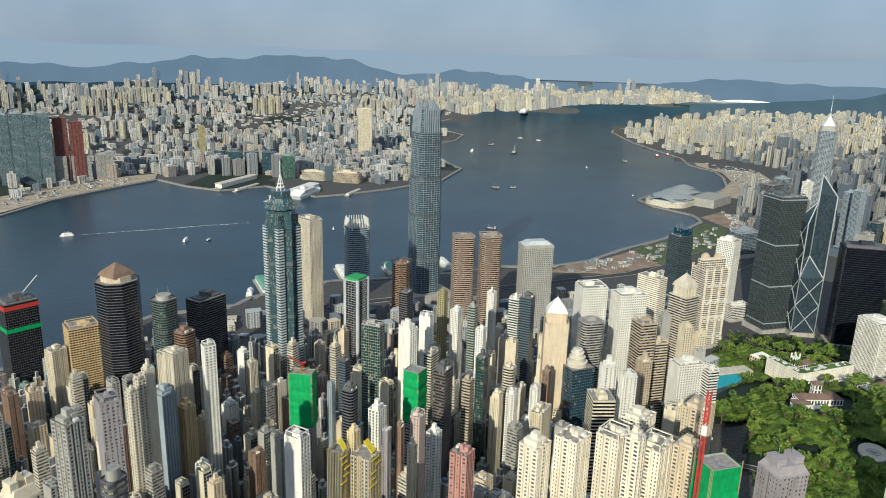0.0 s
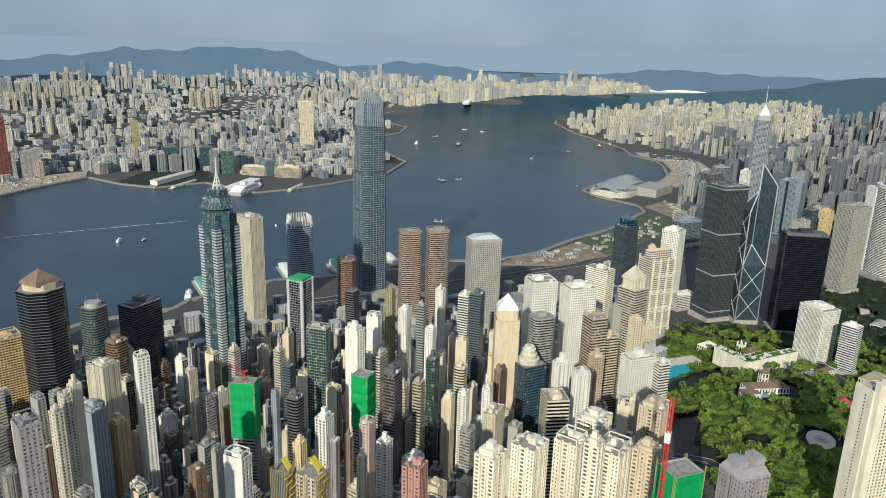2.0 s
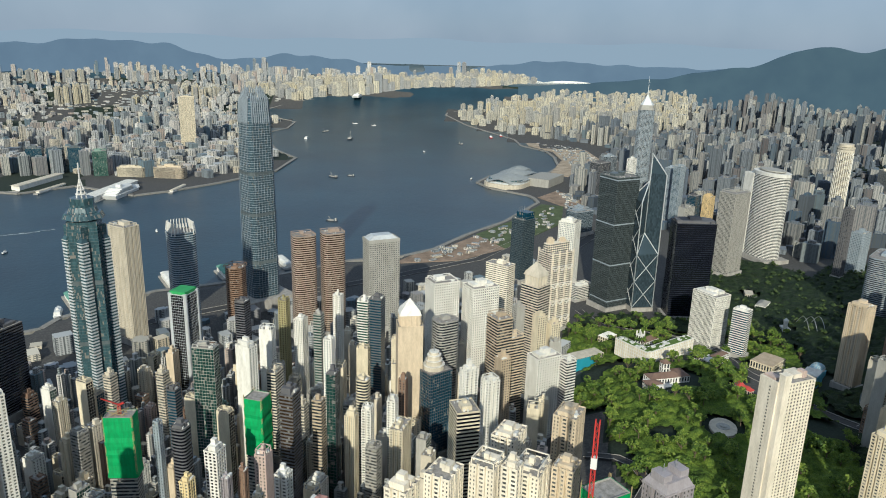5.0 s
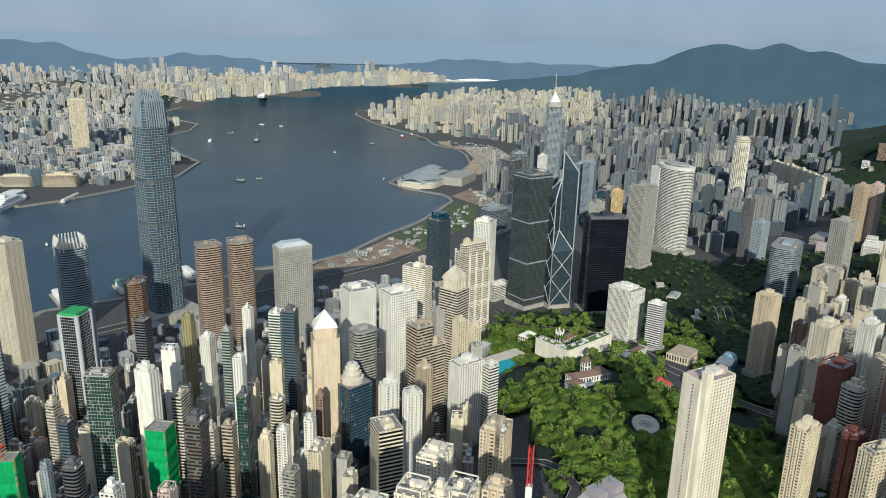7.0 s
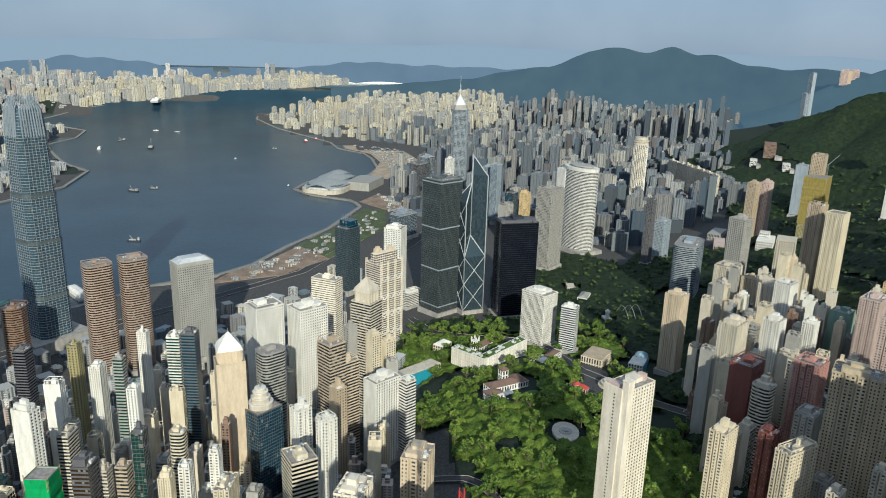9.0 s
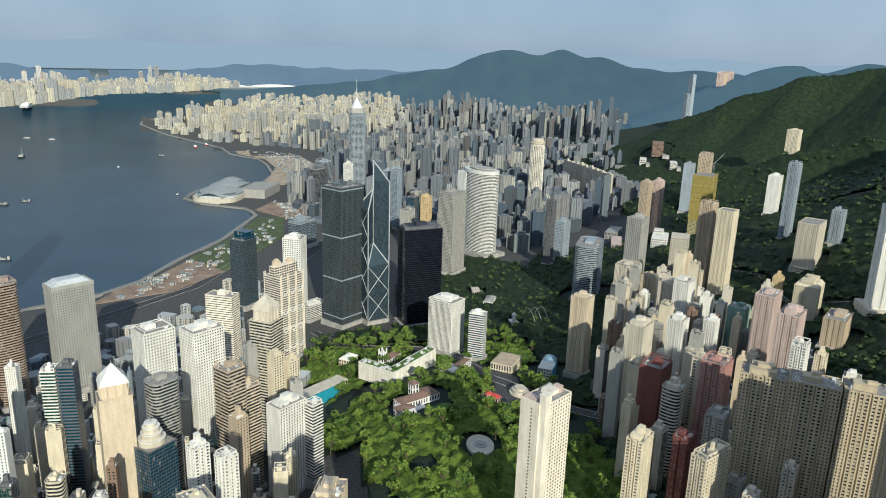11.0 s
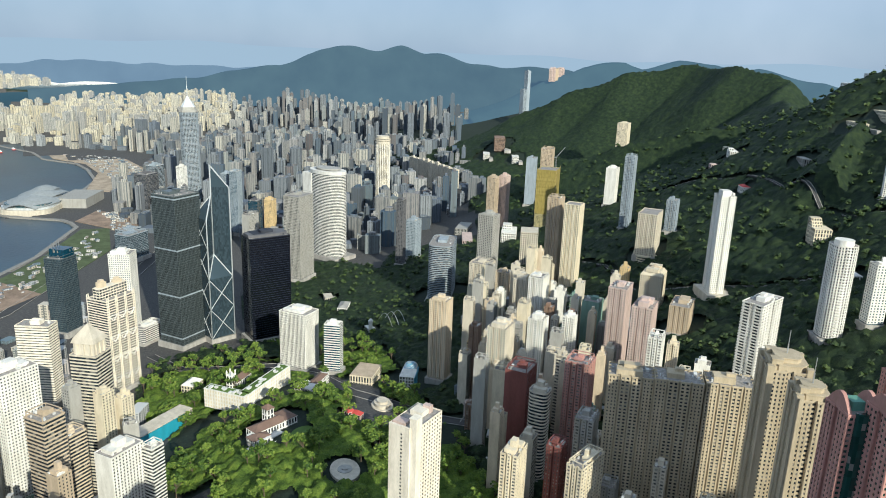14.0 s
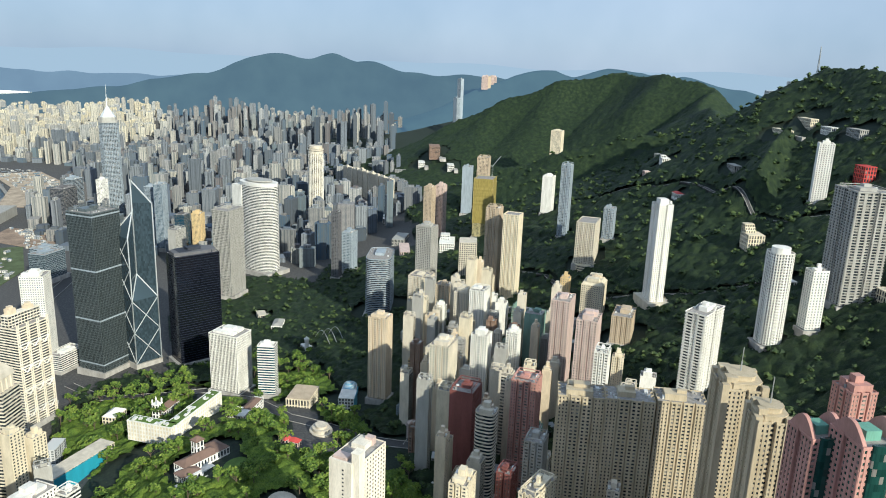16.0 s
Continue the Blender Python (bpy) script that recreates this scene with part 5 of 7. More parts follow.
        part("end_wall", mb, wm, ob, "plain ivory end wall")
        mb = MB()
        for z in np.arange(14, h - 4, 3.1):
            mb.box(-w / 2 - 1.85, -d * 0.02, z, 0.16, 1.3, 1.2)
        tagged(part("small_window", mb, G_DARK, ob), kind="stuff")
        mb = MB()
        mb.box(-w * 0.5 + 3.2, -d * 0.5 + 1.2, 0, 7.5, 6.0, h + 9)
        mb.box(-w * 0.5 + 3.2, -d * 0.5 + 1.2, h + 9, 8.3, 6.8, 0.8)
        part("shaft", mb, wm, ob, "plain ivory shaft")
        for sx, sy, ww, dd, hh, mm in ((-0.36, 0.2, 0.2, 0.5, 2.5, paint("pink")), (0.2, 0.05, 0.34, 0.5, 4.0, wm), (0.34, -0.1, 0.12, 0.3, 6.0, paint("pink"))):
            mb = MB()
            mb.box(sx * w, sy * d, h, ww * w, dd * d, hh)
            part("roof_house", mb, mm, ob)
    elif style == "cylinder":
        for z0, z1, k in ((h - 16, h - 9, 1.06), (h - 6, h - 2, 1.1), (h - 2, h + 8, 0.9)):
            band_ring(ob, w * k, d * k, z0, z1, paint("pale"), "crown")
        mb = MB()
        for i in range(24):
            a = i * math.pi / 12
            mb.bar((w / 2 * 1.01 * math.cos(a), d / 2 * 1.01 * math.sin(a), 0), (w / 2 * 1.01 * math.cos(a), d / 2 * 1.01 * math.sin(a), h - 16), 0.7)
        tagged(part("rib", mb, paint("white"), ob), kind="stuff")
    elif style == "glass_split":
        mb = MB()
        mb.prism([(c[0] + w * 0.12, c[1]) for c in rect(w * 0.62, d * 0.9)], h, h + 14)
        part("upper_block", mb, G_BLUE, ob)
        for s in (-0.15, 0.0, 0.15, 0.3):
            mast(ob, s * w, d * 0.3, h + 14, h + 24, 0.25)
    elif style == "finned":
        mb = MB()
        for s in np.linspace(-0.45, 0.45, 8):
            mb.box(s * w, -d / 2 - 0.6, -6, 1.4, 1.6, 15)
        part("arcade_pier", mb, WHITE, ob)
    elif style == "balcony_round":
        band_ring(ob, w * 0.8, d * 0.8, h, h + 6, paint("white"))
        mb = MB()
        for a in range(0, 360, 60):
            o = [(c[0] + math.cos(radians(a)) * w * 0.46, c[1] + math.sin(radians(a)) * d * 0.46) for c in oval(7, 7, 12)]
            for z in np.arange(6, h, 3.3):
                mb.prism(o, z, z + 1.1, base=True)
        tagged(part("balcony", mb, WHITE, ob, "white rounded balconies"), kind="stuff")


BASE_OF = {"pyramid_dark": "thin_band", "pyramid": "office", "masts": "rounded", "drum": "curtain", "elliptic": "oval", "balcony_round": "round_home", "cylinder": "oval", "netted": "office",
           "scaffold": "bays", "greentop": "curtain", "mansard": "bays", "crowned": "bays", "arched": "bays", "cheung": "dark_glass", "black": "dark_glass", "trussed": "office", "round_windows": "gridded",
           "ifc_small": "rounded", "round_podium": "home", "white_high": "bays", "cream_tower": "slab", "glass_split": "curtain"}
EXTRA = {"pyramid": " and a pyramid roof", "pyramid_dark": " and a brown pyramid roof", "masts": " and twin roof masts", "drum": " and a stepped round drum on top", "netted": " in green net",
         "scaffold": " under bamboo scaffold", "greentop": " and a bright green crown", "mansard": " and a sloped roof", "crowned": " and a stepped crown", "arched": " and arched gables",
         "trussed": " and exposed trusses", "round_podium": " on a round podium", "cylinder": " and a round plan", "elliptic": " and a curved front", "ifc_small": " and a crown of white fins"}
HOMES = {"home", "punched", "round_home", "slab", "balcony", "bays"}
OFFICE = {"trussed", "gridded", "greentop", "round_windows", "netted", "cheung", "black"}
taken = []
for n_, (code, x, y, zt, w, d, rot, style, wall, glass) in enumerate(TOWERS):
    taken.append((x, y, max(w, d) * 0.55))
    st = BASE_OF.get(style, style)
    home = st in HOMES and style not in OFFICE
    lab = WORD[wall] + (" residential tower, " if home else " office tower, ") + GWORD[glass] + " windows" + EXTRA.get(style, " in many storeys")
    wall_ = "grey" if wall == "net" else wall
    plain_top = style in STYLES
    ob, zb, h = tower("residential_tower" if home else "office_tower", x, y, zt, w, d, rot, st, wall_, glass, lab, seed=n_, roofed=plain_top or style in ("black", "cheung", "glass_split", "finned"),
                      blank=(1,) if style == "cream_tower" else (0, 3) if style == "pyramid" and wall == "sand" else (1,) if code == "C2" else (3,) if code in ("A8", "A10", "B28", "B11", "B12", "C9", "C10", "C15", "A20", "B8", "B14", "B20") else None)
    finish(style, ob, w, d, h, random.Random(n_), wall_, x, y)
ifc_tower(458, 908, -30)
center_tower(-8, 852, -12)
boc_tower(692, 226, 28)
central_plaza(1925, 291, 10)
# low old streets stay open before the blue tower
taken += [(38, 405, 20), (5, 392, 20), (458, 908, 45), (-8, 852, 36), (683, 222, 30), (1925, 291, 45)]


# ---- the gardens, the old government hill and its buildings ----
OPEN_SPOTS = [(225, 168, 36), (205, 150, 22), (250, 150, 22), (350, 180, 42), (320, 215, 24), (385, 150, 30), (282, 275, 22), (255, 300, 16), (310, 252, 16), (426, 202, 12), (243, 79, 11), (362, 102, 34), (396, 27, 26),
              (373, -31, 42), (274, 31, 20), (114, 106, 21), (463, 260, 16), (212, -56, 26), (58, 226, 20), (42, 242, 22), (180, -10, 24), (150, 60, 10), (90, 170, 12)]


def hip_roof(ob, x, y, z, w, d, rise, m, rot=0.0):
    c, s = math.cos(rot), math.sin(rot)
    P = lambda a, b, h: (x + c * a - s * b, y + s * a + c * b, h)
    a, b, r = w / 2, d / 2, max(w / 2 - d / 2, 0.01)
    mb = MB()
    mb.quad(P(-a, -b, z), P(a, -b, z), P(r, 0, z + rise), P(-r, 0, z + rise))
    mb.quad(P(a, b, z), P(-a, b, z), P(-r, 0, z + rise), P(r, 0, z + rise))
    mb.poly([P(a, -b, z), P(a, b, z), P(r, 0, z + rise)])
    mb.poly([P(-a, b, z), P(-a, -b, z), P(-r, 0, z + rise)])
    part("roof", mb, m, ob)


def wing(ob, x, y, w, d, h, wall, rot=0.0, floors=2, name="wing", glass=G_DARK, z0=-3.0):
    """A low building wing: glass core, piers and floor bands."""
    c, s = math.cos(rot), math.sin(rot)
    p = [(x + c * a - s * b, y + s * a + c * b) for a, b in rect(w, d)]
    core, mb = MB(), MB()
    core.prism(p, z0, h - 0.1)
    part("glazing", core, glass, ob)
    storeys(mb, p, z0, h, (h - z0) / max(1, floors), 1.5, 0.25, 4.0, 1.7, 0.3)
    q = offset(p, 0.4)
    mb.prism(q, h - 0.5, h + 0.4)
    tagged(part(name, mb, wall, ob), kind="stuff")


def at_ground(name, x, y, rot, label, category="building", dz=0.0):
    return root(name, x, y, ground_z(x, y) + dz, rot, label, category)


def government_house():
    ob = at_ground("mansion", 225, 173, -58, "white colonial mansion with square tower and dark tiled roofs in gardens")
    wing(ob, 0, 0, 46, 18, 11, WHITE, 0, 2)
    hip_roof(ob, 0, 0, 11.4, 47, 19, 4.5, TILE_DARK)
    wing(ob, -22, -12, 15, 22, 9, WHITE, 0, 2)
    hip_roof(ob, -22, -12, 9.4, 16, 23, 3.5, TILE_DARK, math.pi / 2)
    wing(ob, 24, 2, 16, 24, 12, WHITE, 0, 2)
    hip_roof(ob, 24, 2, 12.4, 25, 17, 4, TILE_DARK, math.pi / 2)
    wing(ob, 6, 9, 9, 9, 25, WHITE, 0, 4, "tower")
    mb = MB()
    mb.prism([(c[0] + 6, c[1] + 9) for c in rect(11, 11)], 25, 26)
    mb.cone([(c[0] + 6, c[1] + 9) for c in rect(10, 10)], 26, 30, (6, 9))
    part("tower_roof", mb, TILE_DARK, ob)
    mb = MB()
    mb.box(-2, -13, -2, 20, 8, 5.5)
    part("porte_cochere", mb, WHITE, ob)
    mb = MB()
    mb.box(-8, -20, -4, 62, 12, 6)
    mb.box(-8, -25.6, 2, 62, 0.8, 1.0)
    part("terrace", mb, WHITE, ob, "white balustraded terrace")
    for sx in np.linspace(-36, 20, 12):
        mb = MB()
        mb.box(float(sx), -26.2, -4, 1.0, 0.8, 6.6)
        part("terrace_pier", mb, WHITE, ob)
    lawn = at_ground("lawn", 205, 138, -50, "pale lawn and drive before the mansion", "lawn")
    mb = MB()
    mb.prism(oval(30, 20, 18), -3, 0.8)
    part("grass", mb, GRASS, lawn)


def secretariat():
    ob = at_ground("office_building", 357, 173, -38, "long white government office with planted green roof terraces", dz=-2)
    wing(ob, 10, 0, 94, 15, 22, paint("white"), 0, 5, "wing", paint("cream"))
    wing(ob, -38, 24, 14, 60, 22, paint("white"), 0, 5, "wing", paint("cream"))
    for x, y, w, d in ((10, 0, 90, 12), (-38, 24, 11, 57)):
        mb = MB()
        mb.box(x, y, 22.3, w, d, 0.5)
        part("roof_lawn", mb, GRASS, ob, "bright green planted roof")
        rnd = random.Random(int(w))
        mb = MB()
        for i in range(14):
            mb.box(x + rnd.uniform(-0.45, 0.45) * w, y + rnd.uniform(-0.4, 0.4) * d, 22.6, rnd.uniform(1.5, 6), rnd.uniform(1.5, 4), rnd.uniform(0.8, 2.8))
        tagged(part("roof_plant", mb, TANK, ob), kind="stuff")
    ch = at_ground("church", 426, 203, -35, "small white church with a crenellated square tower among trees", "church")
    wing(ch, 10, 0, 34, 13, 11, WHITE, 0, 1, "nave")
    hip_roof(ch, 10, 0, 11.4, 35, 14, 6, TILE_DARK)
    wing(ch, -11, 0, 9, 9, 24, WHITE, 0, 2, "tower")
    mb = MB()
    for a in (-1, 1):
        for b in (-1, 1):
            mb.box(-11 + a * 4, b * 4, 24, 1.6, 1.6, 5)
            mb.cone([(c[0] - 11 + a * 4, c[1] + b * 4) for c in rect(1.8, 1.8)], 29, 32, (-11 + a * 4, b * 4))
    part("pinnacle", mb, WHITE, ch)
    fm = at_ground("mansion", 463, 262, -30, "cream brick mission house with white pediment beside trees")
    wing(fm, 0, 0, 26, 18, 12, paint("cream"), 0, 3)
    hip_roof(fm, 0, 0, 12.4, 27, 19, 6, paint("white"))


def blue_court():
    ob = at_ground("sports_hall", 328, 297, -43, "long low building with flat pale roof and blue side wall", dz=3)
    wing(ob, 0, 0, 90, 20, 19, paint("pale"), 0, 3, "wing", G_DARK, -8)
    mb = MB()
    mb.box(-6, -11.2, -6, 72, 1.0, 24)
    part("blue_wall", mb, TEAL_COURT, ob, "plain bright blue side wall")
    mb = MB()
    mb.box(36, 0, -2, 14, 19, 19)
    part("end_block", mb, paint("cream"), ob)


def garden_buildings():
    ob = at_ground("villa", 243, 79, 20, "red-roofed pink villa among garden trees")
    wing(ob, 0, 0, 13, 9, 7, paint("pink"), 0, 2)
    hip_roof(ob, 0, 0, 7.4, 15, 11, 5, TILE_RED)
    wing(ob, -10, -6, 12, 7, 5, paint("pink"), 0.5, 1)
    hip_roof(ob, -10, -6, 5.4, 14, 9, 4, TILE_RED, 0.5)
    ob = at_ground("school_building", 362, 102, -35, "long white low block with dark flat roofs between trees")
    wing(ob, 0, 0, 54, 12, 10, WHITE, 0, 3)
    wing(ob, -18, 10, 20, 12, 12, WHITE, 0, 3)
    hip_roof(ob, 8, 0, 10.4, 34, 13, 3, TILE_DARK)
    ob = at_ground("hall_building", 396, 27, -30, "plain beige hall with flat brown roof")
    wing(ob, 0, 0, 44, 32, 15, paint("cream"), 0, 2)
    mb = MB()
    mb.prism(rect(43, 31), 15.2, 16.0)
    part("flat_roof", mb, paint("tan"), ob)
    ob = at_ground("school_building", 373, -31, -25, "white and sky-blue school with ribbed barrel roof")
    wing(ob, -12, 0, 26, 20, 20, paint("white"), 0, 5)
    wing(ob, 18, 4, 34, 18, 12, WHITE, 0, 3)
    mb = MB()
    for i in range(8):
        a0, a1 = math.pi * i / 8, math.pi * (i + 1) / 8
        mb.quad((2, 4 + 8.7 * math.cos(a0), 12.3 + 4.7 * math.sin(a0)), (36, 4 + 8.7 * math.cos(a0), 12.3 + 4.7 * math.sin(a0)), (36, 4 + 8.7 * math.cos(a1), 12.3 + 4.7 * math.sin(a1)), (2, 4 + 8.7 * math.cos(a1), 12.3 + 4.7 * math.sin(a1)))
    part("vault", mb, plain("sky_blue_paint", (0.12, 0.42, 0.62), 0.6), ob, "sky-blue barrel vault")
    for k in range(8):
        mb = MB()
        for i in range(8):
            a0, a1 = math.pi * i / 8, math.pi * (i + 1) / 8
            x0 = 3 + k * 4.2
            mb.quad((x0, 4 + 9 * math.cos(a0), 12.4 + 5 * math.sin(a0)), (x0 + 1.6, 4 + 9 * math.cos(a0), 12.4 + 5 * math.sin(a0)), (x0 + 1.6, 4 + 9 * math.cos(a1), 12.4 + 5 * math.sin(a1)), (x0, 4 + 9 * math.cos(a1), 12.4 + 5 * math.sin(a1)))
        part("roof_rib", mb, WHITE, ob)
    mb = MB()
    mb.box(-12, -10.5, 0, 26, 1.0, 19)
    mb.box(20, -6, 0, 36, 1.0, 8)
    part("blue_wall", mb, plain("sky_blue_paint", (0.12, 0.42, 0.62), 0.6), ob, "sky-blue painted wall")
    ob = at_ground("pavilion", 274, 31, 0, "pale round terraced building with curved ramp")
    for k, (r, z) in enumerate(((34, 4), (26, 8), (17, 11))):
        mb = MB()
        mb.prism(oval(r, r * 0.8, 20), -3, z)
        part("terrace", mb, paint("pale"), ob)
    ob = at_ground("fountain_terrace", 114, 106, 0, "pale paved terrace with round fountain basin in the gardens", "terrace", 0.2)
    mb = MB()
    mb.prism(oval(42, 30, 22), -4, 2.0)
    part("paving", mb, paint("pale"), ob)
    for r, z in ((15, 1.4), (7, 2.6)):
        mb = MB()
        mb.prism(oval(r, r, 20), 1.9, z + 1.4)
        part("basin", mb, paint("grey"), ob)
    ob = at_ground("museum_villa", 780, -8, -20, "low white colonial villa in a dark wooded park")
    wing(ob, 0, 0, 40, 18, 10, WHITE, 0, 2)
    hip_roof(ob, 0, 0, 10.4, 41, 19, 4, paint("grey"))
    ob = at_ground("lookout_tower", 616, -26, 0, "slim white lookout tower rising from park trees", "tower")
    mb = MB()
    mb.prism(oval(7, 7, 12), -3, 24)
    mb.prism(oval(9, 9, 12), 24, 27)
    mb.cone(oval(8, 8, 12), 27, 31)
    part("shaft", mb, WHITE, ob)
    ob = at_ground("aviary", 640, -70, 20, "thin arched net frames over park trees", "aviary")
    for k in range(3):
        mb = MB()
        pts = [(-22 + 44 * i / 14, -14 + 14 * k, 18 * math.sin(math.pi * i / 14) + 8) for i in range(15)]
        for a, b in zip(pts, pts[1:]):
            mb.bar(a, b, 0.35)
        part("arch", mb, STEEL, ob)


government_house()
secretariat()
blue_court()
garden_buildings()
taken += [(a, b, c * 0.6) for a, b, c in OPEN_SPOTS]


# ---- roads ----
ROAD_SPOTS = []


def road(pts, w, lift=0.6, label="grey asphalt road curving along the slope", cars=0, seed=1):
    """A road strip that follows the ground."""
    P = []
    for (x0, y0), (x1, y1) in zip(pts, pts[1:]):
        n = max(2, int(math.hypot(x1 - x0, y1 - y0) / 12))
        P += [(x0 + (x1 - x0) * i / n, y0 + (y1 - y0) * i / n) for i in range(n)]
    P.append(pts[-1])
    ROAD_SPOTS.extend((x, y, w * 0.6) for x, y in P)
    mb = MB()
    L = []
    for i, (x, y) in enumerate(P):
        a, b = P[max(0, i - 1)], P[min(len(P) - 1, i + 1)]
        t = Vector((b[0] - a[0], b[1] - a[1])).normalized()
        z = max(ground_z(x + dx, y + dy) for dx, dy in ((0, 0), (w / 2, 0), (-w / 2, 0), (0, w / 2), (0, -w / 2))) + lift
        L.append(((x - t.y * w / 2, y + t.x * w / 2), (x + t.y * w / 2, y - t.x * w / 2), z))
    for (a, b, z), (c, d, z2) in zip(L, L[1:]):
        mb.quad((*b, z), (*d, z2), (*c, z2), (*a, z))
        mb.quad((*a, z - 3), (*a, z), (*c, z2), (*c, z2 - 3))
        mb.quad((*b, z), (*b, z - 3), (*d, z2 - 3), (*d, z2))
    ob = new("road", mb.mesh("road"))
    ob.data.materials.append(ASPHALT)
    tagged(ob, label, "road", kind="structure")
    mb = MB()
    for (a, b, z), (c, d, z2) in zip(L, L[1:]):
        for k in (0, 1):
            e, g = (a, c) if k == 0 else (b, d)
            mb.bar((*e, z + 0.4), (*g, z2 + 0.4), 0.3)
    pb = new("road_parapet", mb.mesh("road_parapet"))
    pb.data.materials.append(CONC)
    tagged(pb, "pale concrete road parapet", "parapet", kind="structure")


road([(60, 250), (48, 215), (30, 195), (0, 180), (-40, 190), (-90, 200)], 11)
road([(420, 90), (330, 60), (290, 20), (240, -20), (212, -56), (200, -110), (230, -160)], 16)
road([(212, -56), (260, -90), (330, -120), (430, -150)], 10)
road([(640, 330), (560, 280), (520, 200), (500, 130), (440, 80)], 14)
road([(860, 480), (1100, 400), (1400, 330), (1700, 320)], 26, 0.8, "wide grey harbourside road")
road([(300, 1040), (520, 880), (700, 740), (900, 600), (1200, 520)], 22, 0.8, "wide grey harbourside road")
road([(700, -420), (560, -440), (430, -420), (330, -480), (200, -560), (0, -560)], 8)
road([(900, -700), (600, -760), (300, -700), (100, -760), (-200, -700)], 7)


# ---- the waterfront and boats ----
def patch(name, pts, z, m, label, category="open ground"):
    mb = MB()
    mb.prism(pts, z - 2.5, z)
    ob = new(name, mb.mesh(name))
    ob.data.materials.append(m)
    tagged(ob, label, category, kind="structure")


patch("reclaimed_ground", [(790, 770), (870, 640), (1010, 560), (1110, 660), (950, 705), (868, 755)], 5.2, EARTH, "bare reddish reclaimed ground by the sea wall")
patch("reclaimed_lawn", [(1010, 560), (1330, 470), (1560, 500), (1560, 570), (1300, 610), (1115, 665)], 5.3, plain("rough_grass", (0.09, 0.12, 0.05), 0.95, 0, 0.5, 0.04), "rough green ground by the sea wall")
patch("building_site", [(1450, 420), (1640, 380), (1800, 560), (1660, 600), (1560, 500)], 5.6, EARTH, "brown excavated building site")
patch("shore_site", [(2100, 560), (2400, 420), (2900, 600), (3050, 930), (2900, 880), (2740, 730), (2500, 650), (2130, 640)], 5.6, plain("site_pale", (0.42, 0.34, 0.25), 0.9, 0, 0.5, 0.03), "pale sandy shore works")
patch("shore_site", [(560, 2400), (790, 2440), (1020, 2470), (1100, 2560), (900, 2620), (500, 2560), (250, 2420), (330, 2310)], 6, plain("site_pale", (0.42, 0.34, 0.25), 0.9), "pale sandy shore works across the harbour")


def site_clutter():
    rnd = random.Random(44)
    for name, area, n, lab in (("site_cabin", [(1450, 420), (1640, 380), (1800, 560), (1560, 500)], 70, "small sheds and stacks on the building site"),
                               ("shore_shed", [(2150, 520), (2400, 430), (2900, 620), (3000, 850), (2700, 700)], 200, "small white sheds and parked lorries on the shore works"),
                               ("shore_shed", [(400, 2400), (790, 2450), (1020, 2480), (900, 2600), (500, 2540)], 90, "small pale sheds on the shore works"),
                               ("yard_shed", [(800, 760), (870, 650), (1300, 480), (1550, 520), (1300, 590), (1110, 650)], 80, "low sheds and planted beds on the reclaimed ground")):
        mb = MB()
        xs, ys = [a for a, b in area], [b for a, b in area]
        k = 0
        while k < n:
            x, y = rnd.uniform(min(xs), max(xs)), rnd.uniform(min(ys), max(ys))
            if inside(area, np.array(x), np.array(y)):
                mb.box(x, y, 4, rnd.uniform(4, 22), rnd.uniform(4, 12), rnd.uniform(2.5, 8), rnd.uniform(0, 3))
                k += 1
        ob = new(name, mb.mesh(name))
        ob.data.materials.append(FAR)
        tagged(ob, lab, "sheds", kind="stuff")


def convention_centre():
    ob = root("convention_centre", 1885, 735, 4, -12, "broad grey-white exhibition hall with sweeping winged roofs on the water", "exhibition hall")
    for w, d, h, m in ((250, 150, 14, paint("pale")), (220, 130, 27, G_TEAL), (235, 140, 20, paint("silver"))):
        mb = MB()
        mb.prism(soft_rect(w, d, 50, 6), -3, h)
        part("hall_storey", mb, m, ob)
    for k, (x0, w, d, z, rise) in enumerate(((-25, 190, 150, 28, 16), (20, 150, 110, 40, 12), (45, 100, 64, 50, 8))):
        mb = MB()
        nx, ny = 18, 12
        P = []
        for i in range(nx + 1):
            for j in range(ny + 1):
                u, v = i / nx * 2 - 1, j / ny * 2 - 1
                taper = 1 - 0.45 * max(0, -u) ** 2
                P.append((x0 + u * w / 2, v * d / 2 * taper, z + rise * (1 - v * v) * (0.7 + 0.3 * math.cos(u * 2.2)) - 6 * u * u - 4 * abs(v)))
        b = len(mb.v)
        for i in range(nx):
            for j in range(ny):
                q = [i * (ny + 1) + j, (i + 1) * (ny + 1) + j, (i + 1) * (ny + 1) + j + 1, i * (ny + 1) + j + 1]
                mb.quad(*[P[c] for c in q])
                mb.quad(*[(P[c][0], P[c][1], P[c][2] - 1.5) for c in reversed(q)])
        part("wing_roof", mb, plain("roof_aluminium", (0.34, 0.36, 0.36), 0.45, 0.1), ob, "curved pale metal roof")
    mb = MB()
    mb.box(60, -100, -3, 150, 90, 32)
    part("old_hall", mb, paint("grey"), ob)


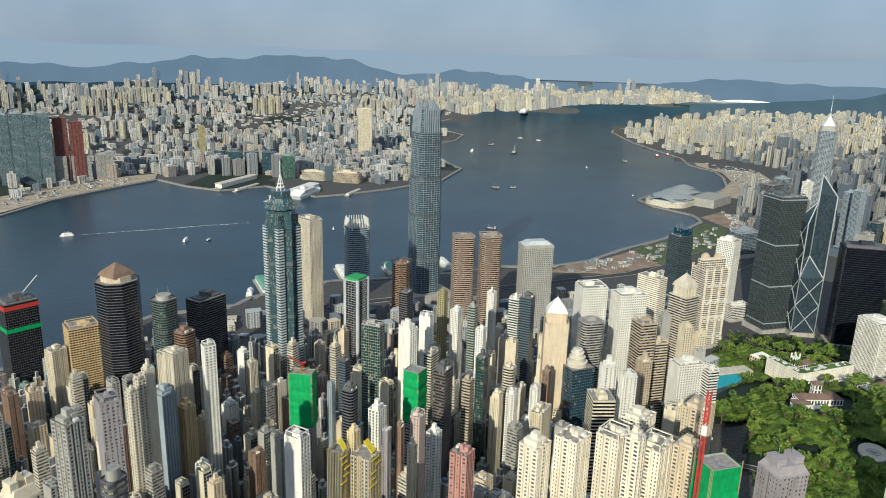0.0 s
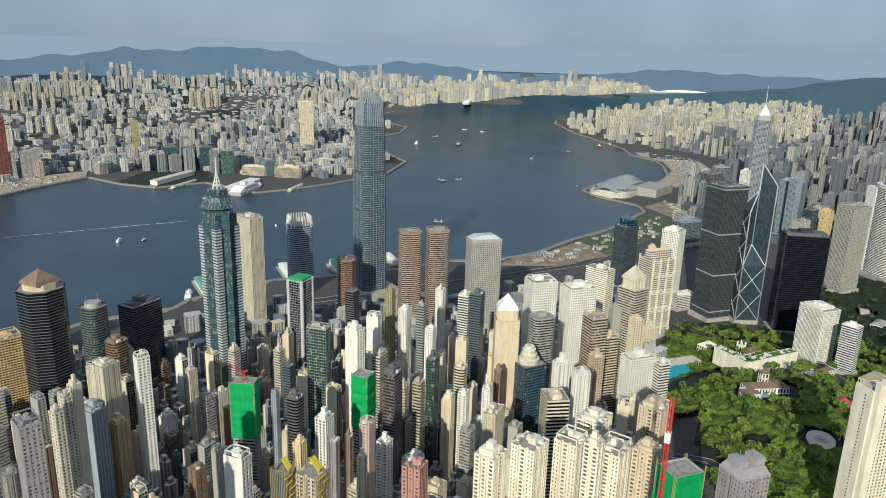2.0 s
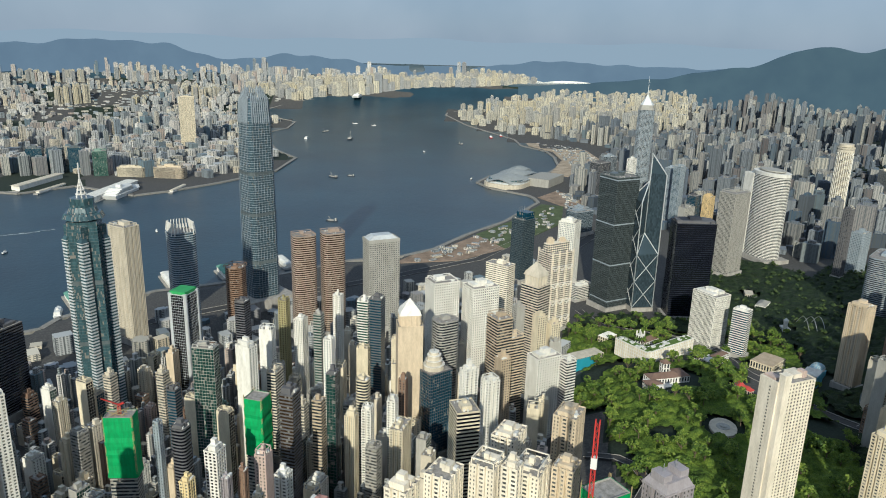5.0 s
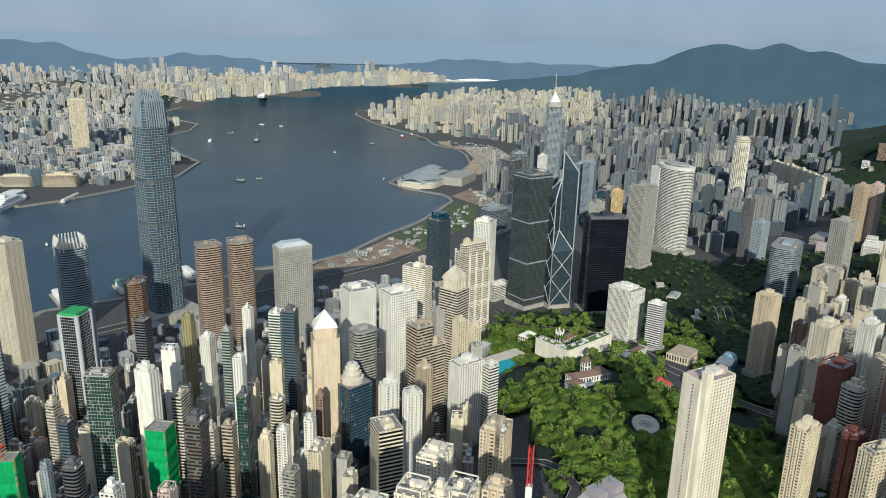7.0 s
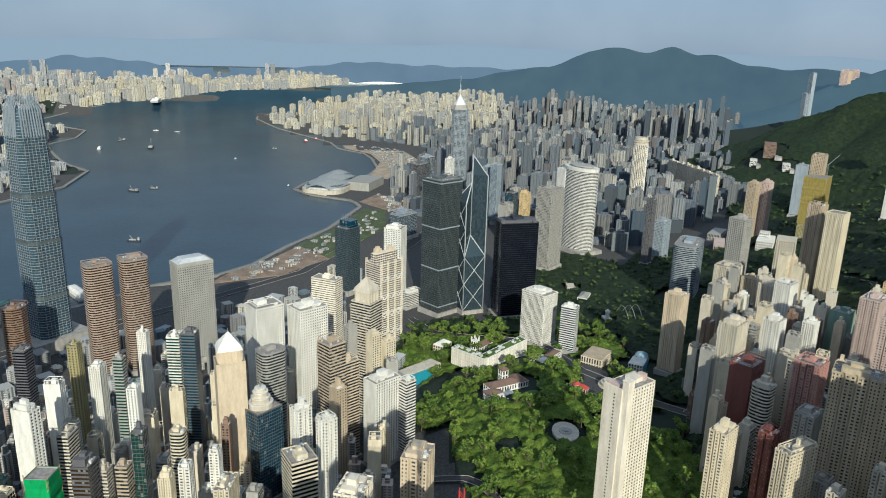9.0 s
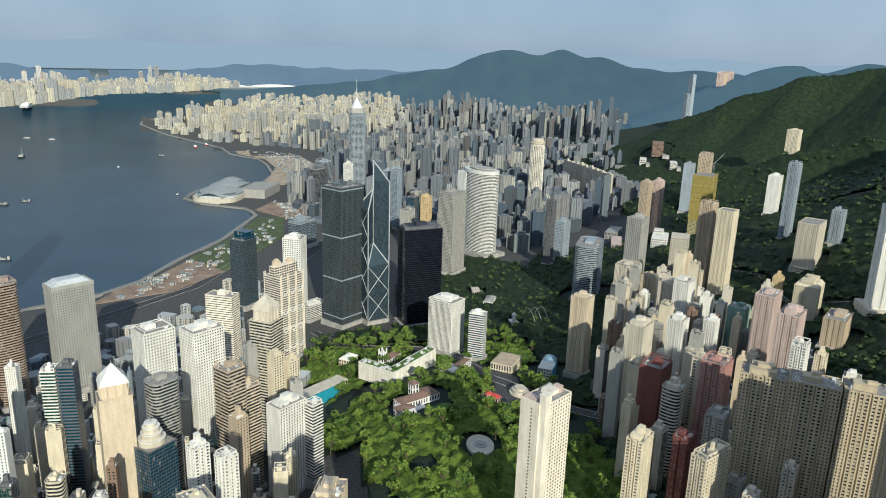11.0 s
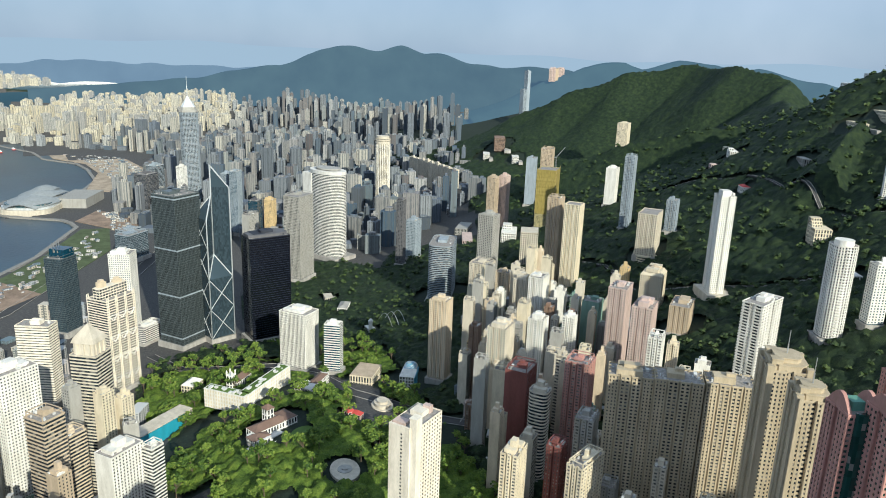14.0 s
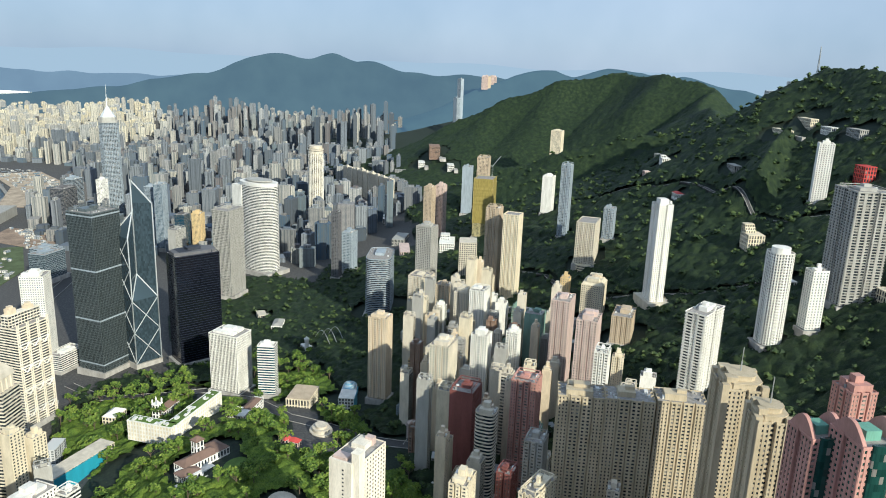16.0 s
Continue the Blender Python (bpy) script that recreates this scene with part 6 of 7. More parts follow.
def boat(name, x, y, rot, L, kind, label):
    X, Y, Z = draw_in([x], [y], [0])
    ob = root(name, float(X[0]), float(Y[0]), float(Z[0]), rot, label, "boat")
    k = math.hypot(X[0] - EYE0.x, Y[0] - EYE0.y) / math.hypot(x - EYE0.x, y - EYE0.y)
    ob.scale = (k, k, k)
    b = L * 0.13
    hull = [(-L / 2, -b), (L * 0.28, -b), (L / 2, 0), (L * 0.28, b), (-L / 2, b)]
    h = L * 0.06 + 0.8
    mb = MB()
    mb.prism(scaled(hull, 0.9), -0.6, h, hull)
    part("hull", mb, SHIP if kind in ("liner", "ferry") else HULL if kind != "red" else RED, ob)
    decks = {"liner": 5, "ferry": 2, "barge": 0, "red": 1, "small": 1}[kind]
    for i in range(decks):
        s = 0.82 - i * 0.09
        mb = MB()
        mb.prism([(c[0] * s - L * 0.03, c[1] * 0.86) for c in hull], h + i * 2.8, h + 1.3 + i * 2.8)
        mb.prism([(c[0] * s * 0.98 - L * 0.03, c[1] * 0.8) for c in hull], h + 1.3 + i * 2.8, h + 2.8 + i * 2.8)
        part("deck", mb, SHIP, ob)
    mb = MB()
    if kind == "barge":
        mb.box(-L * 0.38, 0, h, L * 0.14, b * 1.4, 7)
        mb.bar((0, 0, h), (L * 0.25, 0, h + L * 0.35), 0.5)
        mb.box(L * 0.05, 0, h, L * 0.5, b * 1.3, 2.5)
    else:
        mb.box(-L * 0.12, 0, h + decks * 2.8, L * 0.07, b * 0.6, L * 0.035 + 2)
        mb.bar((L * 0.1, 0, h + decks * 2.8), (L * 0.1, 0, h + decks * 2.8 + L * 0.06 + 2), 0.25)
    tagged(part("superstructure", mb, SHIP if kind != "barge" else paint("grey"), ob), kind="stuff")
    return ob


def wake(x, y, dx, dy, w0, w1, label="white foamy wake of a fast ferry"):
    n = Vector((-dy, dx)).normalized()
    mb = MB()
    rnd = random.Random(3)
    k = 40
    for i in range(k):
        s0, s1 = i / k, (i + 0.93) / k
        a0, a1 = w0 + (w1 - w0) * s0, w0 + (w1 - w0) * s1
        o = rnd.uniform(-0.4, 0.4) * a0
        p, q = (x + dx * s0 + n.x * o, y + dy * s0 + n.y * o), (x + dx * s1 + n.x * o, y + dy * s1 + n.y * o)
        f = rnd.uniform(0.35, 1.0) * (1 - 0.6 * s0)
        mb.quad((p[0] - n.x * a0 * f, p[1] - n.y * a0 * f, 0.5), (q[0] - n.x * a1 * f, q[1] - n.y * a1 * f, 0.5), (q[0] + n.x * a1 * f, q[1] + n.y * a1 * f, 0.5), (p[0] + n.x * a0 * f, p[1] + n.y * a0 * f, 0.5))
    ob = new("wake", mb.mesh("wake"))
    ob.data.materials.append(FOAM)
    tagged(ob, label, "wake", kind="stuff")


convention_centre()


# ---- boats and piers ----
boat("cruise_liner", 1165, 1845, 14, 200, "liner", "white cruise liner moored at a pier across the harbour")
for k, (x, y, rot, L, kind, lab) in enumerate((
        (339, 1951, 150, 34, "ferry", "fast white ferry trailing a long wake"), (490, 1666, 20, 26, "ferry", "small white harbour ferry"), (529, 1624, 10, 18, "small", "small dark harbour boat"),
        (1713, 1379, 70, 46, "barge", "dark derrick barge on the water"), (2621, 1975, 20, 60, "ferry", "white ferry under way off the point"), (2911, 2017, 160, 50, "barge", "dark barge at anchor"),
        (2718, 1776, 20, 95, "barge", "long dark barge with cranes at anchor"), (1107, 1084, 100, 34, "barge", "dark barge crossing the harbour"), (821, 1443, 40, 22, "small", "small dark harbour boat"),
        (3352, 2040, 100, 40, "small", "small boat far out on the water"), (3322, 1905, 100, 36, "small", "small boat far out on the water"), (2799, 1207, 60, 34, "barge", "dark barge near the shelter"),
        (2466, 1284, 30, 26, "small", "small dark harbour boat"), (3151, 1139, 20, 60, "red", "red-hulled ship by the shelter wall"), (3240, 1105, 20, 50, "red", "red-hulled ship by the shelter wall"),
        (1905, 898, 0, 20, "small", "small dark harbour boat"), (1762, 1329, 100, 30, "barge", "dark derrick barge on the water"), (5313, 2911, 10, 240, "liner", "far pale cruise ship at the old airfield quay"),
        (283, 1224, 40, 50, "ferry", "white ferry berthed at the island piers"), (1130, 2185, 12, 130, "ferry", "long white terminal ship at the quay"))):
    boat("boat", x, y, rot, L, kind, lab)
wake(339, 1951, 400, -262, 2.0, 9)
wake(2640, 1980, 90, 10, 2, 6, "pale wake of a ferry")


def pier(x, y, rot, L, w, h, m, label, roof=True):
    ob = root("pier", x, y, 0, rot, label, "pier")
    mb = MB()
    mb.box(0, 0, -3, L, w, 6)
    part("deck", mb, CONC, ob)
    if roof:
        mb = MB()
        mb.box(0, 0, 3, L * 0.86, w * 0.7, h)
        part("shed", mb, paint("white"), ob)
        mb = MB()
        mb.prism(rect(L * 0.9, w * 0.78), 3 + h, 6 + h, rect(L * 0.84, w * 0.4))
        part("roof", mb, m, ob)


pier(330, 1230, 55, 110, 30, 8, ROOF_GREEN, "ferry pier with pale roof on the island shore")
pier(500, 1150, 50, 100, 30, 8, paint("white"), "long ferry pier with white roofs")
pier(590, 1075, 50, 70, 40, 10, ROOF_GREEN, "green-roofed ferry pier below the tall tower")
pier(700, 1000, 48, 80, 26, 8, paint("white"), "ferry pier with white roof")
pier(1150, 1885, 14, 330, 60, 14, paint("white"), "long cruise terminal pier with white decks")
pier(1160, 2185, 12, 260, 40, 16, paint("pale"), "pale ferry terminal pier across the harbour")
pier(1120, 2090, 12, 160, 16, 4, paint("pale"), "low ferry pier across the harbour")
pier(1290, 1735, 14, 120, 16, 4, paint("pale"), "low public pier across the harbour")
pier(2720, 2240, 10, 150, 16, 4, paint("grey"), "low breakwater pier off the point", False)
pier(3350, 1080, 35, 420, 12, 3, CONC, "low grey concrete typhoon shelter breakwater", False)
pier(3030, 860, 30, 160, 16, 3, CONC, "low grey concrete typhoon shelter breakwater", False)


# ---- larger buildings across the harbour ----
def kowloon(x, y, h, w, d, rot, style, wall, glass, label, name="office_tower"):
    tower(name, x, y, h, w, d, rot, style, wall, glass, label, base=3, seed=int(x), podium=False)


for k, (x, y) in enumerate(((1290, 2342), (1330, 2290), (1372, 2236))):
    kowloon(x + 25, y + 10, 92, 52, 36, -55, "curtain", "steel", "blue", "dark blue glass slab tower by the quay")
kowloon(1372, 2120, 92, 46, 40, -50, "curtain", "green", "green", "green glass tower by the quay")
kowloon(1400, 2010, 38, 100, 40, -72, "rounded", "cream", "dark", "curved cream hotel block by the water", "hotel_building")
kowloon(1440, 1880, 42, 110, 50, -72, "rounded", "sand", "dark", "broad sandy hotel block by the water", "hotel_building")
kowloon(1490, 2745, 150, 30, 30, -40, "slab", "olive", "dark", "slender dark gold residential tower", "residential_tower")
kowloon(2110, 2300, 225, 66, 34, -52, "home", "cream", "dark", "very tall cream slab tower with a flat crown", "residential_tower")
kowloon(1215, 2575, 40, 70, 50, -30, "slab", "white", "dark", "white angular theatre block by the shore", "theatre_building")
kowloon(1330, 2440, 45, 120, 40, -52, "ribbed", "brown", "bronze", "brown ribbed shopping block by the quay")
kowloon(2330, 2110, 85, 30, 30, -30, "curtain", "steel", "blue", "dark glass tower at the tip of the point")
kowloon(2450, 2230, 180, 40, 36, -30, "curtain", "steel", "blue", "tall blue glass tower near the point")
for k in range(4):
    kowloon(632 + k * 36, 2752 - k * 22, 248 + (k % 2) * 5, 40, 38, -31, "curtain", "bluegrey", "teal", "tall teal glass tower joined to its row by the shore", "residential_tower")
for k in range(2):
    kowloon(800 + k * 44, 2690 - k * 26, 232 - k * 14, 44, 40, -31, "home", "maroon", "black", "dark red tower with a bright stripe by the shore", "residential_tower")
kowloon(590, 2800, 236, 34, 36, -31, "home", "cream", "dark", "cream tower cluster by the shore", "residential_tower")
for k in range(4):
    kowloon(700 + k * 75, 2720 - k * 30, 95, 64, 34, -25, "home", "grey", "dark", "grey housing slab behind the shore works", "residential_tower")


def red_frame_tower():
    """The unfinished tower with red edge bands on the near shore."""
    ob, zb, h = tower("office_tower", -214, 1170, 140, 44, 38, -10, "curtain", "dark", "black", "dark unfinished tower with red and green bands", seed=3)
    for z, m in ((h - 9, RED), (h - 42, NET)):
        mb = MB()
        mb.prism(rect(45.5, 39.5), z, z + 6)
        part("edge_band", mb, m, ob)
    tower_crane(ob, 10, 0, h, 8, 26, 20, paint("white"))


red_frame_tower()


# ---- houses and villas on the slopes ----
def hill_house(x, y, w, d, h, rot, wall, floors, label, roof=None, steps=0):
    ob = root("hill_house", x, y, ground_z(x, y), rot, label, "house")
    wing(ob, 0, 0, w, d, h, wall, 0, floors, "wall", G_DARK, -10)
    for k in range(steps):
        wing(ob, w * (0.25 + 0.12 * k), d * 0.15, w * 0.4, d * 0.6, h + 4 + k * 4, wall, 0, 2, "upper_wall", G_DARK, 0)
    if roof is not None:
        hip_roof(ob, 0, 0, h + 0.5, w + 1, d + 1, 3.5, roof)
    mb = MB()
    mb.box(-w * 0.3, -d * 0.75, -10, w * 1.5, d * 0.6, 11)
    part("terrace", mb, CONC, ob)


W_ = paint("white")
for x, y, w, d, h, rot, wl_, fl, lab, rf, st_ in (
        (770, -853, 42, 16, 12, -30, W_, 3, "white terraced villa on the wooded slope", None, 1), (756, -796, 18, 12, 10, -20, paint("pink"), 3, "pinkish villa on the wooded slope", None, 0),
        (565, -721, 26, 14, 8, -20, W_, 2, "low villa with red roof in the woods", TILE_RED, 0), (300, -640, 30, 24, 20, -25, paint("cream"), 5, "cream stepped mansion with small top tower on a knoll", None, 3),
        (531, -985, 60, 14, 12, -25, paint("cream"), 4, "sunlit row of cream terrace houses near the ridge", None, 0), (545, -940, 70, 12, 9, -25, paint("cream"), 3, "sunlit row of cream terrace houses near the ridge", None, 0),
        (450, -950, 40, 14, 10, -25, W_, 3, "white terrace houses near the ridge", None, 0), (380, -930, 46, 14, 10, -25, paint("grey"), 3, "grey terrace houses near the ridge", None, 0),
        (760, -1130, 66, 14, 14, -28, W_, 4, "white apartment row standing on the ridge", None, 0), (700, -1120, 30, 14, 12, -28, W_, 4, "white apartment row standing on the ridge", None, 0),
        (1040, -1060, 36, 14, 10, -20, paint("cream"), 3, "cream house on the shoulder of the hill", None, 0), (1480, -1250, 60, 20, 14, -30, W_, 4, "white houses on the far saddle", None, 1),
        (1537, -1180, 40, 18, 16, -30, W_, 4, "white houses on the far saddle", None, 0), (1650, -1130, 50, 18, 12, -30, paint("pale"), 3, "pale houses on the far saddle", None, 0),
        (1400, -1130, 50, 18, 18, -30, paint("cream"), 5, "cream flats on the far saddle", None, 0), (270, -819, 26, 18, 26, -20, RED, 6, "small block wrapped in red sheeting", None, 0),
        (522, -806, 40, 12, 8, -25, paint("grey"), 2, "grey low building in the woods", None, 0), (2080, -790, 70, 24, 12, -20, W_, 3, "white low houses above the valley", None, 0),
        (2100, -850, 90, 40, 40, -20, paint("brown"), 10, "brown slab of flats above the valley", None, 0), (1960, -860, 60, 24, 14, -20, W_, 3, "white low houses above the valley", None, 0),
        (1560, -480, 50, 26, 16, -20, W_, 4, "white school house in dark trees", None, 1), (1100, -371, 90, 24, 12, -18, paint("pink"), 3, "long low pinkish block in dark trees", None, 0),
        (1240, -410, 80, 30, 14, -30, paint("grey"), 3, "low grey block in dark trees", None, 0), (980, -431, 70, 34, 22, -25, W_, 6, "white stepped flats on the slope", None, 2),
        (696, -368, 50, 22, 18, -25, W_, 5, "white low flats on the slope", None, 1), (760, -381, 46, 34, 66, -25, paint("pale"), 18, "tall pale block on the slope", None, 0),
        (20, -560, 34, 16, 10, -20, paint("cream"), 3, "cream villa in the woods", None, 0), (160, -560, 24, 14, 8, -20, W_, 2, "white villa in the woods", None, 0),
        (640, -30, 20, 12, 6, 10, W_, 2, "small white park building", None, 0), (860, 10, 30, 16, 8, 0, paint("pale"), 2, "pale park building among trees", None, 0)):
    hill_house(x, y, w, d, h, rot, wl_, fl, lab, rf, st_)
    taken.append((x, y, max(w, d) * 0.55))
ob = root("radio_mast", 650, -1130, ground_z(650, -1130), 0, "tall thin lattice mast on the ridge", "mast")
mb = MB()
for a in range(3):
    mb.bar((2 * math.cos(a * 2.09), 2 * math.sin(a * 2.09), -2), (0.5 * math.cos(a * 2.09), 0.5 * math.sin(a * 2.09), 62), 0.5)
part("lattice", mb, STEEL, ob)


# ---- towers that stand out far off ----
def far_tower(x, y, z0, z1, w, d, rot, wall, glass, label, style="slab"):
    X, Y, Z = draw_in([x, x], [y, y], [z0, z1])
    k = math.hypot(X[0] - EYE0.x, Y[0] - EYE0.y) / math.hypot(x - EYE0.x, y - EYE0.y)
    tower("residential_tower", float(X[0]), float(Y[0]), float(Z[1]), w * k, d * k, rot, style, wall, glass, label, base=float(Z[0]), seed=int(abs(x)), podium=False)
    taken.append((x, y, w))


far_tower(3029, -1365, 170, 425, 26, 20, 20, "bluegrey", "teal", "very slender tall blue-grey tower on the far saddle")
far_tower(2990, -1330, 170, 330, 26, 22, 20, "bluegrey", "dark", "slender blue-grey tower on the far saddle")
for k in range(5):
    far_tower(4300 + k * 45, -2100 - k * 45, 330, 420 + (k % 2) * 8, 34, 24, -30, "pink" if k != 2 else "tan", "dark", "pink housing slab on the far ridge")
for k in range(9):
    far_tower(1780 + k * 44, -560 + k * 6, 20, 118 - k * 1.0, 36, 18, 10, "pale", "home", "pale curving row of tall housing slabs", "home")


def site_crane():
    x, y = -351, 215
    g = ground_z(x, y)
    ob = root("tower_crane", x, y, g, 0, "slim red and white tower crane beside a netted building", "crane")
    mb = MB()
    H = 321 - g
    for sx, sy in ((-1, -1), (1, -1), (1, 1), (-1, 1)):
        mb.bar((sx, sy, 0), (sx, sy, H), 0.28)
    for k in range(int(H / 3)):
        s = 1 if k % 2 else -1
        for t in (-1, 1):
            mb.bar((-s, t, k * 3), (s, t, k * 3 + 3), 0.16)
            mb.bar((t, -s, k * 3), (t, s, k * 3 + 3), 0.16)
    tagged(part("crane_mast", mb, RED, ob), kind="stuff")
    mb = MB()
    mb.box(0, 0, H - 26, 3.0, 3.0, 6)
    part("crane_collar", mb, WHITE, ob, "white collar round the mast")


site_crane()


# ---- the ordinary towers between them: some three dozen types, each copied ----
def make_types():
    rnd = random.Random(11)
    out = []
    for k in range(44):
        st = rnd.choice(("home", "home", "bays", "punched", "slab", "slab", "slab", "office", "curtain", "curtain", "curtain"))
        wall = rnd.choice(("white", "white", "cream", "cream", "pale", "pale", "grey", "grey", "sand", "tan", "pink", "bluegrey", "dark", "dark", "green", "brown", "mauve") if st not in ("curtain", "slab") else ("white", "cream", "cream", "pale", "pale", "sand", "grey", "white", "dark"))
        glass = rnd.choice(("home", "dark")) if st != "curtain" else rnd.choice(("blue", "green", "black", "dark", "black"))
        w, d = rnd.uniform(8, 15), rnd.uniform(9, 16)
        h = rnd.choice((24, 30, 38, 46, 54, 62, 70, 76, 82, 88, 95, 102, 110))
        kind = "tenement_block" if h < 60 else "residential_tower" if st in HOMES else "office_block"
        lab = WORD[wall] + (" block of flats with " if st in HOMES else " office block with ") + GWORD[glass] + " windows among its neighbours"
        ob, zb, hh = tower(kind, 0, 0, h, w, d, 0, st, wall, glass, lab, base=0, seed=100 + k, group="city blocks", podium=False, blank=(1, 3) if st in ("slab", "curtain") else None)
        out.append((ob, w, d, h, st in ("slab", "curtain")))
    return out


CITY = [(-900, 250), (-560, 330), (-420, 300), (-330, 250), (-220, 200), (-120, 270), (60, 290), (200, 310), (330, 420), (420, 560), (380, 660), (200, 800), (60, 960), (-120, 1160), (-560, 1150), (-900, 1100)]
MIDLEVELS = [(-250, 30), (-60, -30), (60, -30), (240, -60), (560, -180), (560, -330), (300, -350), (0, -250), (-160, -220), (-330, -60)]


def fill_city():
    rnd = random.Random(5)
    types = make_types()
    low = [t for t in types if t[3] < 60]
    tall = [t for t in types if t[3] >= 60]
    used = set()
    areas = [(CITY, 620, 0.6), (MIDLEVELS, 130, 0.85), ([(330, 420), (560, 330), (640, 380), (900, 380), (900, 480), (700, 560), (520, 640)], 22, 0.3)]
    for area, count, share in areas:
        xs, ys = [p[0] for p in area], [p[1] for p in area]
        n = tries = 0
        while n < count and tries < 24000:
            tries += 1
            x, y = rnd.uniform(min(xs), max(xs)), rnd.uniform(min(ys), max(ys))
            if not inside(area, np.array(x), np.array(y)) or (area is CITY and park(x, y)):
                continue
            ob, w, d, h, party = rnd.choice(tall if rnd.random() < share else low)
            r = (w + d) / 4 * 1.02
            if any((x - a) ** 2 + (y - b) ** 2 < (r + c) ** 2 for a, b, c in taken):
                continue
            dist = math.hypot(x - EYE0.x, y - EYE0.y)
            g = ground_z(x, y)
            if g + h > (195 if area is MIDLEVELS else 478 - 0.42 * dist):
                continue
            taken.append((x, y, r))
            rot = (2 + 9 * math.sin(x / 160) if area is CITY else -42) + rnd.choice((0, 180) if party else (0, 0, 90, 180)) + rnd.uniform(-4, 4)
            m = pose(x, y, g - 1.5, 0, 0, rot)
            if ob in used:
                copy_thing(ob, m)
            else:
                used.add(ob)
                ob.matrix_world = m
            n += 1
    for ob, *_ in types:
        if ob not in used:
            for c in (*ob.children_recursive, ob):
                bpy.data.objects.remove(c)


fill_city()


# ---- the far districts: too many and too far to tell apart ----
def far_facade(name, stops):
    m, nt, b = mat(name, 0.7)
    uv = coords(nt, "UV")
    sep = nt.nodes.new("ShaderNodeSeparateXYZ")
    nt.links.new(uv, sep.inputs[0])
    g = nt.nodes.new("ShaderNodeNewGeometry")
    r = g.outputs["Random Per Island"]
    bay = math_node(nt, "MULTIPLY_ADD", math_node(nt, "FRACT", math_node(nt, "MULTIPLY", r, 17.0)), 4.5, 4.0)
    fu = math_node(nt, "FRACT", math_node(nt, "DIVIDE", sep.outputs[0], bay))
    shaft = math_node(nt, "LESS_THAN", math_node(nt, "FRACT", math_node(nt, "DIVIDE", sep.outputs[0], math_node(nt, "MULTIPLY", bay, 2.5))), 0.16)
    fv = math_node(nt, "FRACT", math_node(nt, "DIVIDE", sep.outputs[1], 3.1))
    win = math_node(nt, "MULTIPLY", math_node(nt, "GREATER_THAN", fu, 0.42), math_node(nt, "GREATER_THAN", fv, 0.45))
    win = math_node(nt, "MULTIPLY", win, math_node(nt, "GREATER_THAN", sep.outputs[1], 0.5))
    win = math_node(nt, "MAXIMUM", win, math_node(nt, "MULTIPLY", shaft, math_node(nt, "GREATER_THAN", sep.outputs[1], 0.5)))
    wall = ramp(nt, r, stops)
    glass = mix_color(nt, r, (0.05, 0.06, 0.07), (0.12, 0.14, 0.15))
    nt.links.new(mix_color(nt, math_node(nt, "MULTIPLY", win, 0.85), wall, glass), b.inputs["Base Color"])
    return m


FAR = far_facade("far_facades", [(0.0, (0.6, 0.6, 0.58)), (0.12, (0.34, 0.37, 0.4)), (0.25, (0.66, 0.58, 0.44)), (0.36, (0.2, 0.25, 0.3)), (0.48, (0.62, 0.6, 0.56)), (0.58, (0.42, 0.43, 0.44)), (0.68, (0.72, 0.66, 0.54)),
                                 (0.78, (0.12, 0.19, 0.24)), (0.88, (0.48, 0.38, 0.32)), (1.0, (0.7, 0.69, 0.66))])
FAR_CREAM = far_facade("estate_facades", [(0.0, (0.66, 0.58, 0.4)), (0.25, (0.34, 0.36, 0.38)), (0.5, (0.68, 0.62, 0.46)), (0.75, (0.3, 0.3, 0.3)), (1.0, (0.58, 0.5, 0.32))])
# grimy old wall tones, darkened and blued to paint cloud shade over these districts
FAR_GREY_SHADED = far_facade("weathered_shaded_facades", [(0.0, (0.1, 0.13, 0.18)), (0.14, (0.26, 0.28, 0.3)), (0.26, (0.04, 0.06, 0.09)), (0.4, (0.3, 0.29, 0.27)), (0.5, (0.13, 0.11, 0.11)), (0.6, (0.42, 0.42, 0.41)), (0.7, (0.06, 0.1, 0.15)),
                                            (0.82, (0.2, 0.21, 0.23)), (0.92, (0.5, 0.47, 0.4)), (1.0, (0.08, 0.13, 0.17))])


